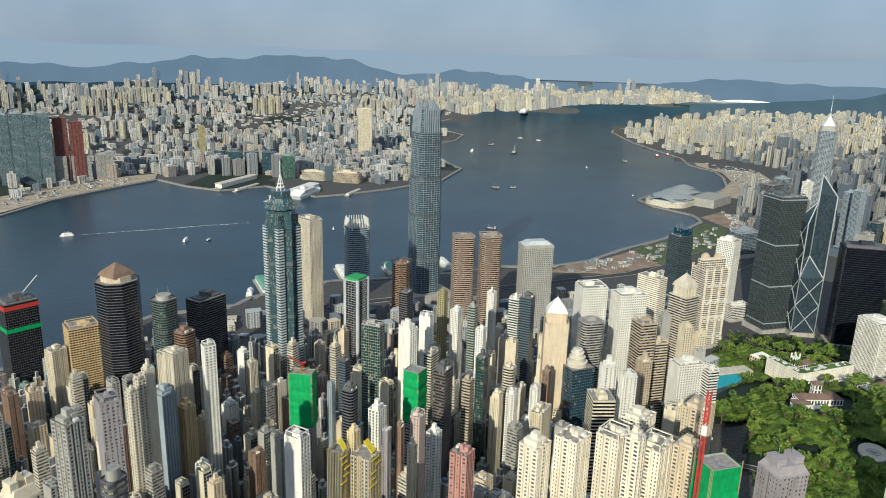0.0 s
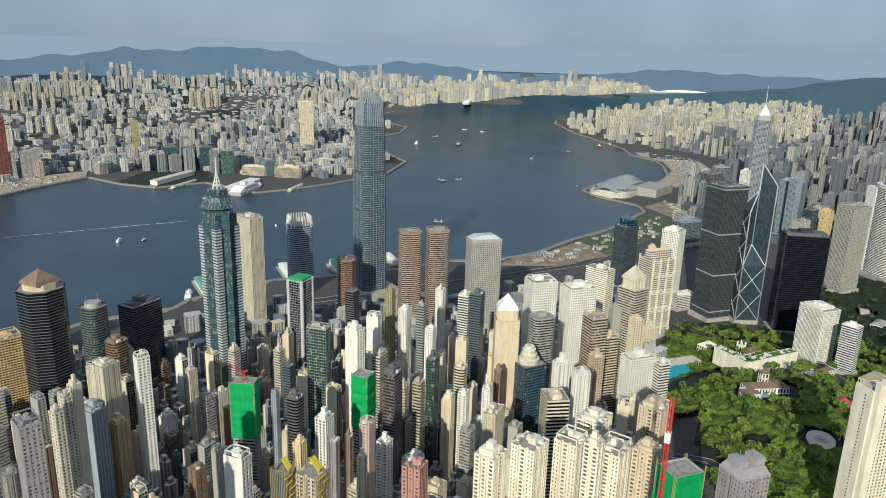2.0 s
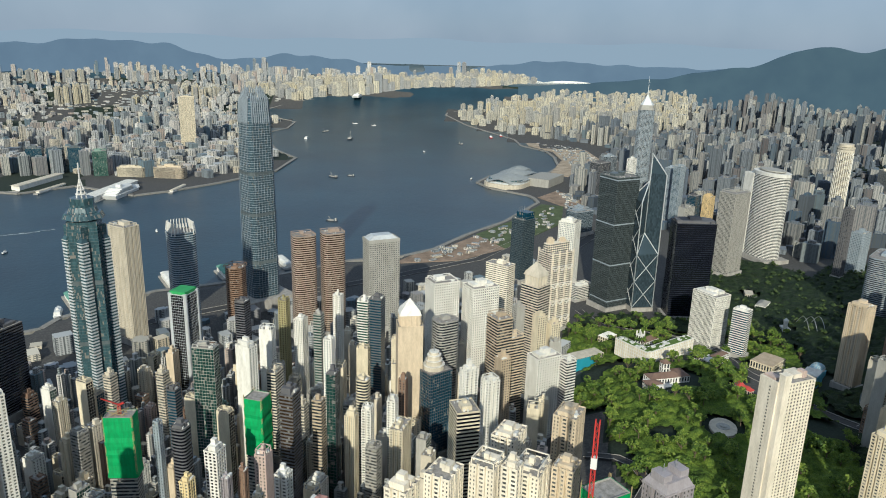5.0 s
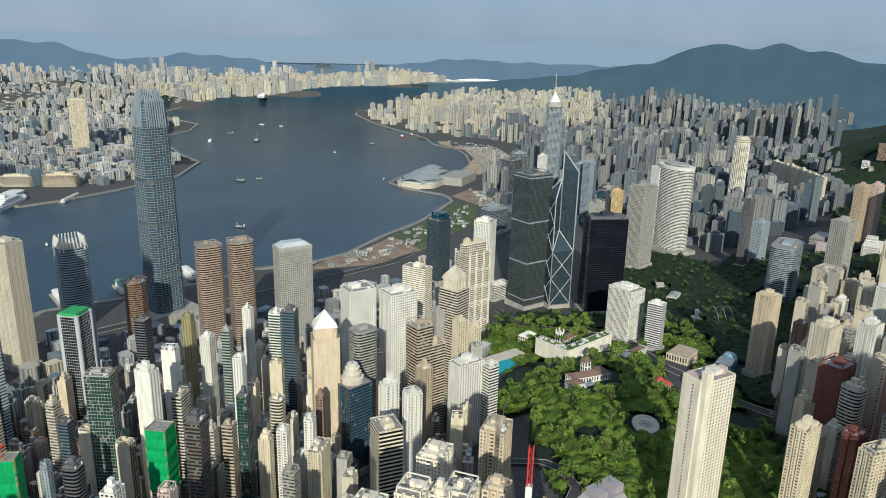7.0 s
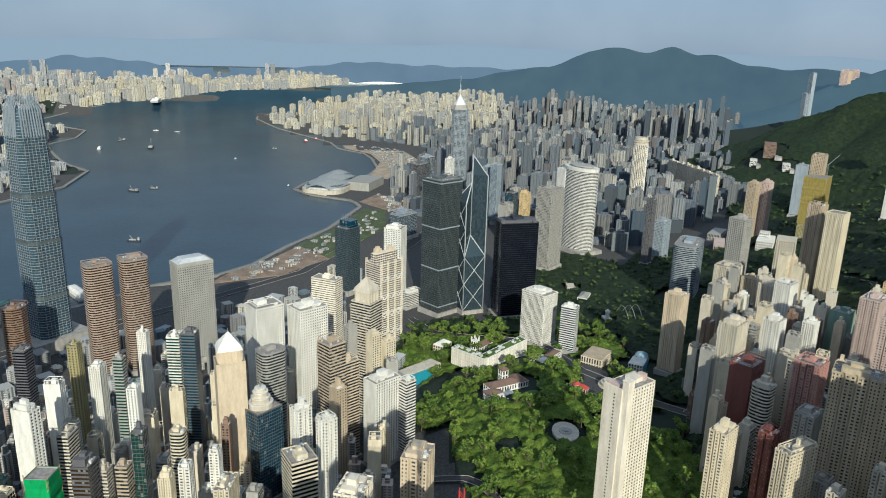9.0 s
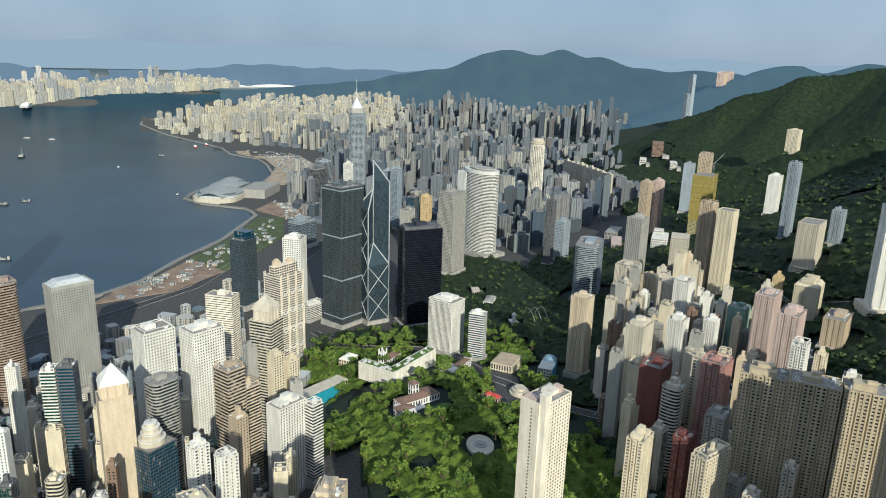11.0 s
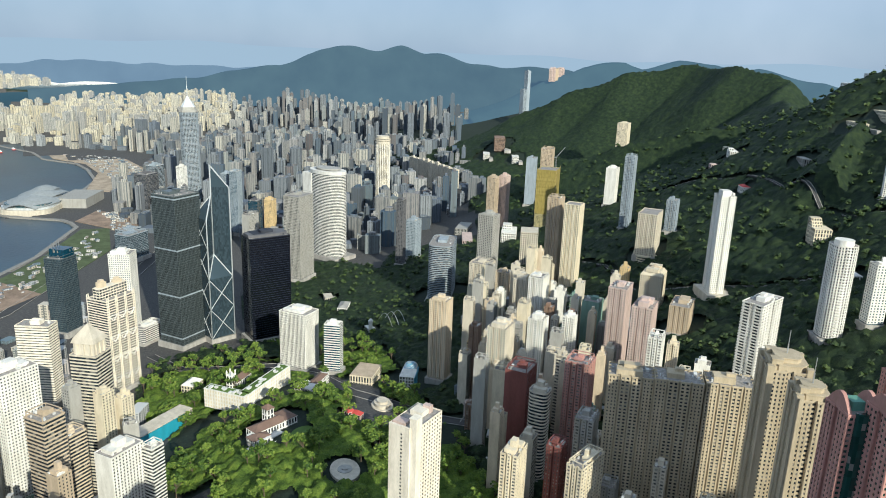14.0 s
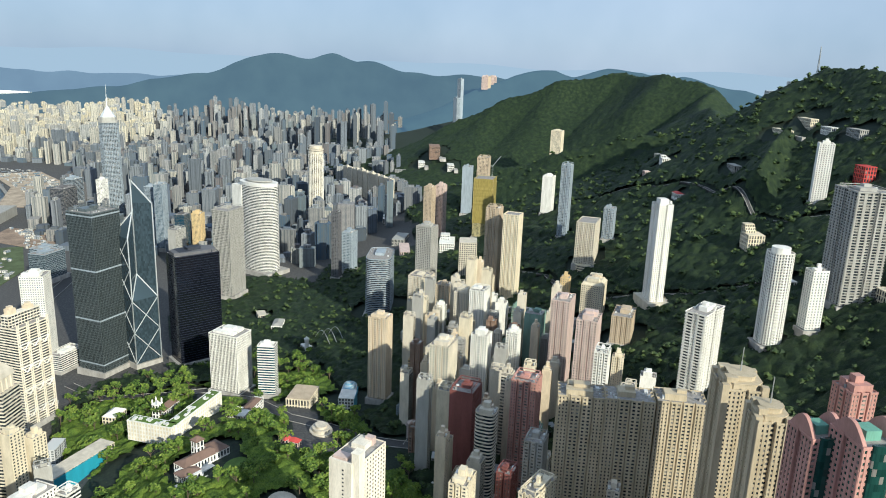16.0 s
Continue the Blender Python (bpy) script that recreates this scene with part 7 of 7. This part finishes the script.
def district(name, label, count, area, low, high, seed, size=(16, 34), tall=0.25, ground=4.0, rot0=-20, keep=None, skin=None, patchy=0.0):
    """count blocks strewn over the outline area (true metres), drawn in with the distance; one object."""
    rnd = random.Random(seed)
    xs, ys = [p[0] for p in area], [p[1] for p in area]
    mb, put, tries = MB(), [], 0
    cell = {}
    while len(put) < count and tries < count * 40:
        tries += 1
        x, y = rnd.uniform(min(xs), max(xs)), rnd.uniform(min(ys), max(ys))
        if not inside(area, np.array(x), np.array(y)) or (keep and not keep(x, y)):
            continue
        w, d = rnd.uniform(*size), rnd.uniform(*size)
        r = max(w, d) * 0.62
        key = (int(x // 50), int(y // 50))
        near = [c for i in (-1, 0, 1) for j in (-1, 0, 1) for c in cell.get((key[0] + i, key[1] + j), ())]
        if any((x - a) ** 2 + (y - b) ** 2 < (r + c) ** 2 for a, b, c in near) or any((x - a) ** 2 + (y - b) ** 2 < (r + c) ** 2 for a, b, c in taken):
            continue
        put.append((x, y))
        cell.setdefault(key, []).append((x, y, r))
        swell = 1 + patchy * (math.sin(x / 310 + 2 * math.sin(y / 420)) * 0.6 + math.sin(y / 230 - x / 510) * 0.5)
        if patchy and rnd.random() > 0.55 + 0.5 * swell:
            put.pop()
            cell[key].pop()
            continue
        h = low + max(0.12, swell) * (high - low) * (rnd.random() ** 1.8 * 0.7 if rnd.random() > tall else rnd.uniform(0.5, 1.0))
        zb = ground if ground is not None else ground_z(x, y) - 3
        a = radians(rot0 + rnd.choice((0, 0, 0, 90, 15, -12)))
        c, s = math.cos(a), math.sin(a)
        shapes = [(rect(w, d) if rnd.random() < 0.6 else cross(w, d, 0.22), 0, h)]
        if h > 35:
            shapes.append((rect(w * 0.45, d * 0.45), h, h + rnd.uniform(4, 9)))
        for p, z0, z1 in shapes:
            p = [(x + c * u - s * v, y + s * u + c * v) for u, v in p]
            k0 = len(mb.v)
            mb.prism(p, zb + z0, zb + z1)
            X, Y, Z = draw_in(*zip(*mb.v[k0:]))
            mb.v[k0:] = list(zip(X.tolist(), Y.tolist(), Z.tolist()))
            nq = len(p)
            mb.uv[-nq:] = [(0, 0)] * nq
    me = mb.mesh(name)
    # join the corners so that each block is one island
    bm = bmesh.new()
    bm.from_mesh(me)
    bmesh.ops.remove_doubles(bm, verts=bm.verts, dist=0.02)
    bm.to_mesh(me)
    bm.free()
    me.materials.append(skin or FAR)
    return tagged(new(name, me), label, "city district", kind="stuff")


district("far_district", "tower blocks crowding the shore by the racecourse valley", 950, [(1180, -150), (1480, 380), (1800, 520), (2100, 540), (2500, 420), (3000, 480), (3300, 900), (3500, 100), (3300, -500), (2700, -800), (2300, -760), (1600, -600)], 14, 112, 5, (13, 46), 0.22, None, skin=FAR_GREY_SHADED, patchy=0.5)
district("far_district", "slender residential towers below the eastern hills", 330, [(3300, -500), (3500, 100), (5200, 0), (5600, -700), (4600, -1200), (3500, -1250), (2800, -900)], 40, 150, 16, (16, 30), 0.5, None, skin=FAR_GREY_SHADED, patchy=0.6)
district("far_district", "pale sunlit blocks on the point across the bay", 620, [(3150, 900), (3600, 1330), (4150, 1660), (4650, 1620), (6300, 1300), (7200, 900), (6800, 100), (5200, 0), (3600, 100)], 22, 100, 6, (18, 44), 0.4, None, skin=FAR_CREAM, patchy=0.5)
district("far_district", "low waterfront blocks across the harbour", 600, [(1050, 2520), (1330, 2240), (1430, 1900), (1500, 1760), (1750, 1690), (2000, 1760), (2350, 2120), (2650, 2320), (3200, 2450), (3200, 3100), (900, 3100)], 14, 75, 7, (16, 44), 0.2, patchy=0.6)
district("far_district", "hazy sunlit blocks of the peninsula across the harbour", 2500, [(-1200, 2700), (300, 2450), (1000, 2600), (3200, 2600), (3600, 3000), (4600, 3250), (5200, 3200), (5400, 5600), (-1200, 5600)], 9, 70, 8, (10, 38), 0.1, patchy=1.0)
district("far_district", "faint far tower estates below the hills", 800, [(5200, 3600), (7200, 3200), (8200, 2600), (8600, 3000), (8000, 6000), (4000, 7600), (-1500, 7200), (-1500, 5600), (5400, 5600)], 25, 150, 9, (20, 46), 0.4, patchy=1.0)
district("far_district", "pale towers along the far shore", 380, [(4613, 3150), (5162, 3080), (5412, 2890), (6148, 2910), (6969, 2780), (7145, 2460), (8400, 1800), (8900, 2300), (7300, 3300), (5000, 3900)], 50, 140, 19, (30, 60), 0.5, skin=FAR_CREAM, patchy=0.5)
district("low_blocks", "low old tenements packed between the towers", 1500, CITY, 12, 58, 41, (6, 15), 0.35, None, 2, lambda x, y: not park(x, y))
district("low_blocks", "low old tenements packed between the towers", 200, MIDLEVELS, 10, 30, 42, (9, 18), 0.3, None, -42)
district("low_blocks", "low office and pier buildings along the harbour road", 150, [(330, 330), (560, 310), (640, 400), (880, 420), (880, 520), (700, 600), (560, 740), (400, 900), (300, 1050), (60, 1180), (-100, 1180), (60, 980), (250, 860), (400, 700)], 8, 36, 43, (12, 30), 0.25, None, -35, lambda x, y: not park(x, y))


def estate(mb, rnd, cx, cy, n, w, h, rot):
    """A housing estate: alike towers set out in two or three staggered rows."""
    c, s = math.cos(rot), math.sin(rot)
    cols = max(2, n // rnd.choice((2, 3)))
    for k in range(n):
        u, v = (k % cols - cols / 2) * w * 1.75, (k // cols) * w * 2.3 + (k % 2) * w * 0.5
        x, y, hh = cx + c * u - s * v, cy + s * u + c * v, h * rnd.uniform(0.92, 1.05)
        if not inside(KOWLOON, np.array(x), np.array(y)):
            continue
        for p, z0, z1 in ((cross(w, w, 0.24), 0, hh), (rect(w * 0.4, w * 0.4), hh, hh + 7)):
            p = [(x + c * a - s * b, y + s * a + c * b) for a, b in p]
            k0 = len(mb.v)
            mb.prism(p, 3 + z0, 3 + z1)
            X, Y, Z = draw_in(*zip(*mb.v[k0:]))
            mb.v[k0:] = list(zip(X.tolist(), Y.tolist(), Z.tolist()))
            mb.uv[-len(p):] = [(0, 0)] * len(p)


def estates(label, area, count, h0, h1, seed, skin):
    rnd = random.Random(seed)
    mb, n, xs, ys = MB(), 0, [p[0] for p in area], [p[1] for p in area]
    while n < count:
        x, y = rnd.uniform(min(xs), max(xs)), rnd.uniform(min(ys), max(ys))
        if inside(area, np.array(x), np.array(y)):
            n += 1
            estate(mb, rnd, x, y, rnd.randint(5, 14), rnd.uniform(22, 32), rnd.uniform(h0, h1), radians(rnd.choice((-30, -20, 10, 35, 60))))
    me = mb.mesh("housing_estates")
    bm = bmesh.new()
    bm.from_mesh(me)
    bmesh.ops.remove_doubles(bm, verts=bm.verts, dist=0.02)
    bm.to_mesh(me)
    bm.free()
    me.materials.append(skin)
    tagged(new("housing_estates", me), label, "housing estate", kind="stuff")


estates("cream and white tower estates rising out of the peninsula", [(-600, 3500), (1600, 3200), (4200, 3500), (5200, 3500), (5400, 6200), (-600, 6200)], 26, 90, 135, 61, FAR_CREAM)
estates("pale grey tower estates below the far hills", [(5000, 3700), (7000, 3300), (8000, 2900), (7600, 5800), (3000, 7400), (-600, 7000), (-600, 5800), (5400, 5600)], 34, 110, 150, 62, FAR)
site_clutter()


# ---- trees ----
def clump(rnd, v, f, x, y, z, r, flat=0.8):
    """A jagged tuft of leaves: an octahedron knocked out of shape."""
    i = len(v)
    a = rnd.uniform(0, 6.28)
    for k in range(4):
        q = r * rnd.uniform(0.7, 1.25)
        v.append((x + q * math.cos(a + k * 1.571), y + q * math.sin(a + k * 1.571), z + r * rnd.uniform(-0.3, 0.3)))
    v.append((x + rnd.uniform(-0.3, 0.3) * r, y + rnd.uniform(-0.3, 0.3) * r, z + r * flat * rnd.uniform(0.8, 1.2)))
    v.append((x, y, z - r * flat * rnd.uniform(0.5, 0.9)))
    for k in range(4):
        f.append((i + k, i + (k + 1) % 4, i + 4))
        f.append((i + (k + 1) % 4, i + k, i + 5))


def tree_type(k):
    rnd = random.Random(700 + k)
    h, r = rnd.uniform(9, 15), rnd.uniform(4.5, 7.5)
    ob = root("tree", 0, 0, 0, 0, "broad green garden tree with a dense uneven crown", "tree", "garden trees")
    mb = MB()
    p = oval(0.9, 0.9, 6)
    mb.prism(p, -1.5, h * 0.3, scaled(p, 0.7))
    mb.prism(scaled(p, 0.7), h * 0.3, h * 0.62, scaled(p, 0.35))
    for i in range(5):
        a = rnd.uniform(0, 6.28)
        mb.bar((0, 0, h * rnd.uniform(0.28, 0.5)), (math.cos(a) * r * 0.6, math.sin(a) * r * 0.6, h * rnd.uniform(0.6, 0.8)), 0.14)
    part("trunk", mb, BARK, ob)
    v, f = [], []
    for lobe in range(rnd.randint(4, 7)):
        a, q = rnd.uniform(0, 6.28), r * rnd.uniform(0.15, 0.62)
        cx, cy, cz, cr = q * math.cos(a), q * math.sin(a), h * rnd.uniform(0.6, 0.85), r * rnd.uniform(0.38, 0.58)
        for i in range(13):
            u, w_ = rnd.uniform(0, 6.28), rnd.uniform(-0.45, 1)
            s = math.sqrt(max(0, 1 - w_ * w_))
            e = cr * rnd.uniform(0.75, 1.08)
            clump(rnd, v, f, cx + e * s * math.cos(u), cy + e * s * math.sin(u), cz + e * w_ * 0.75, rnd.uniform(0.7, 1.35))
    me = bpy.data.meshes.new("crown")
    me.from_pydata(v, [], f)
    part("crown", me, LEAF, ob)
    return ob


def clear_of(x, y, r, extra):
    return not any((x - a) ** 2 + (y - b) ** 2 < (r + c) ** 2 for a, b, c in taken) and not any((x - a) ** 2 + (y - b) ** 2 < (r + c) ** 2 for a, b, c in extra)


def plant_gardens():
    rnd = random.Random(21)
    types = [tree_type(k) for k in range(7)]
    used, put, n, tries = set(), [], 0, 0
    while n < 298 and tries < 9000:
        tries += 1
        x, y = rnd.uniform(-110, 620), rnd.uniform(-30, 330)
        if not park(x, y) or ground_z(x, y) > 150 or not clear_of(x, y, 3.0, OPEN_SPOTS):
            continue
        if any((x - a) ** 2 + (y - b) ** 2 < 81 for a, b in put):
            continue
        put.append((x, y))
        ob = rnd.choice(types)
        s = rnd.uniform(1.05, 1.8)
        m = pose(x, y, ground_z(x, y) - 0.3, 0, 0, rnd.uniform(0, 360))
        if ob in used:
            c = copy_thing(ob, m)
        else:
            used.add(ob)
            c = ob
            ob.matrix_world = m
        c.scale = (s, s, s * rnd.uniform(0.9, 1.15))
        n += 1
    return put


def forest(name, label, count, test, size, seed, dmax, material):
    """Woodland too thick to count: crowns of a few tufts each, one object."""
    rnd = random.Random(seed)
    nr = np.random.RandomState(seed)
    n = count * 9
    az, d = np.radians(nr.uniform(20, 172, n)), 260 + (dmax - 260) * nr.uniform(0, 1, n) ** 1.35
    x, y = EYE0.x + d * np.sin(az), EYE0.y + d * np.cos(az)
    ok = test(x, y) & inside(ISLAND, x, y)
    for a, b, c in taken:
        ok &= (x - a) ** 2 + (y - b) ** 2 > (c + 4) ** 2
    for a, b, c in OPEN_SPOTS:
        ok &= (x - a) ** 2 + (y - b) ** 2 > (c + 2) ** 2
    x, y, d = x[ok][:count], y[ok][:count], d[ok][:count]
    z = land(x, y)
    v, f = [], []
    for xi, yi, zi, di in zip(x.tolist(), y.tolist(), z.tolist(), d.tolist()):
        R = size * (0.75 + di / 2600) * rnd.uniform(0.7, 1.3)
        for k in range(4 if di > 1300 else 6):
            a, q = rnd.uniform(0, 6.28), R * rnd.uniform(0.1, 0.75)
            clump(rnd, v, f, xi + q * math.cos(a), yi + q * math.sin(a), zi + 4 + R * rnd.uniform(0.5, 1.15), R * rnd.uniform(0.42, 0.62))
    me = bpy.data.meshes.new(name)
    me.from_pydata(v, [], f)
    me.materials.append(material)
    tagged(new(name, me), label, "woodland", kind="stuff")


def canopy(name, label, test, cell, low, rise, az0, az1, da, r0, r1, dr, material, seed):
    """A closed roof of tree crowns over the slopes: one rounded dome to each jittered cell."""
    az = np.radians(np.arange(az0, az1, da))
    rr = r0 * (1 + dr) ** np.arange(0, int(math.log(r1 / r0) / math.log(1 + dr)))
    A, R = np.meshgrid(az, rr)
    nr_ = np.random.RandomState(seed)
    x = EYE0.x + R * np.sin(A)
    y = EYE0.y + R * np.cos(A)
    ok = test(x, y) & inside(ISLAND, x, y)
    for a, b, c in taken:
        ok &= (x - a) ** 2 + (y - b) ** 2 > (c + 3) ** 2
    for a, b, c in OPEN_SPOTS + ROAD_SPOTS:
        ok &= (x - a) ** 2 + (y - b) ** 2 > (c + 1) ** 2
    jit = nr_.uniform(-0.42, 0.42, (512, 512, 2))
    big = nr_.uniform(0.35, 1.0, (512, 512))
    cx, cy = np.floor(x / cell).astype(int), np.floor(y / cell).astype(int)
    best = np.zeros(x.shape)
    for i in (-1, 0, 1):
        for j in (-1, 0, 1):
            u, v = (cx + i) % 512, (cy + j) % 512
            px, py = (cx + i + 0.5 + jit[u, v, 0]) * cell, (cy + j + 0.5 + jit[u, v, 1]) * cell
            d = np.hypot(x - px, y - py) / (cell * 0.78)
            best = np.maximum(best, np.sqrt(np.clip(1 - d * d, 0, 1)) * big[u, v])
    rough = nr_.uniform(-0.16, 0.16, x.shape)
    z = land(x, y) + low + rise * np.clip(best + rough, 0, 1.2)
    nr, na = x.shape
    i = (np.arange(nr - 1)[:, None] * na + np.arange(na - 1)[None]).ravel()
    f = np.stack([i, i + na, i + na + 1, i + 1], 1)
    f = f[ok.ravel()[f].all(1)]
    keep = np.unique(f)
    idx = np.full(nr * na, -1)
    idx[keep] = np.arange(len(keep))
    sh = nr_.uniform(-0.25, 0.25, (2, len(keep))) * cell * 0.3
    V = np.stack([x.ravel()[keep] + sh[0], y.ravel()[keep] + sh[1], z.ravel()[keep]], 1)
    me = bpy.data.meshes.new(name)
    me.from_pydata(V.tolist(), [], idx[f].tolist())
    me.shade_smooth()
    me.materials.append(material)
    tagged(new(name, me), label, "woodland", kind="stuff")


def in_gardens(x, y):
    return (x > -110) & (x < 540) & (y > -30) & (y < 330) & (land(x, y) < 150)


GARDEN_TREES = plant_gardens()
canopy("hillside_forest", "dense subtropical woodland on the slopes, green darkened as cloud shade", lambda x, y: park(x, y) & ~in_gardens(x, y), 13.0, 1.5, 9.0, 55, 174, 0.2, 300, 3350, 0.0042, LEAF_WOOD_SHADED, 5)
canopy("garden_shrubs", "thick green shrubs and small trees in the gardens", lambda x, y: park(x, y) & in_gardens(x, y), 11.0, 0.5, 8.0, 60, 125, 0.22, 450, 1300, 0.003, LEAF_GARDEN, 6)
forest("forest_treetops", "uneven treetops standing out of the woodland", 5000, lambda x, y: park(x, y) & ~in_gardens(x, y), 5.0, 31, 2300, LEAF_HILL_SHADED)
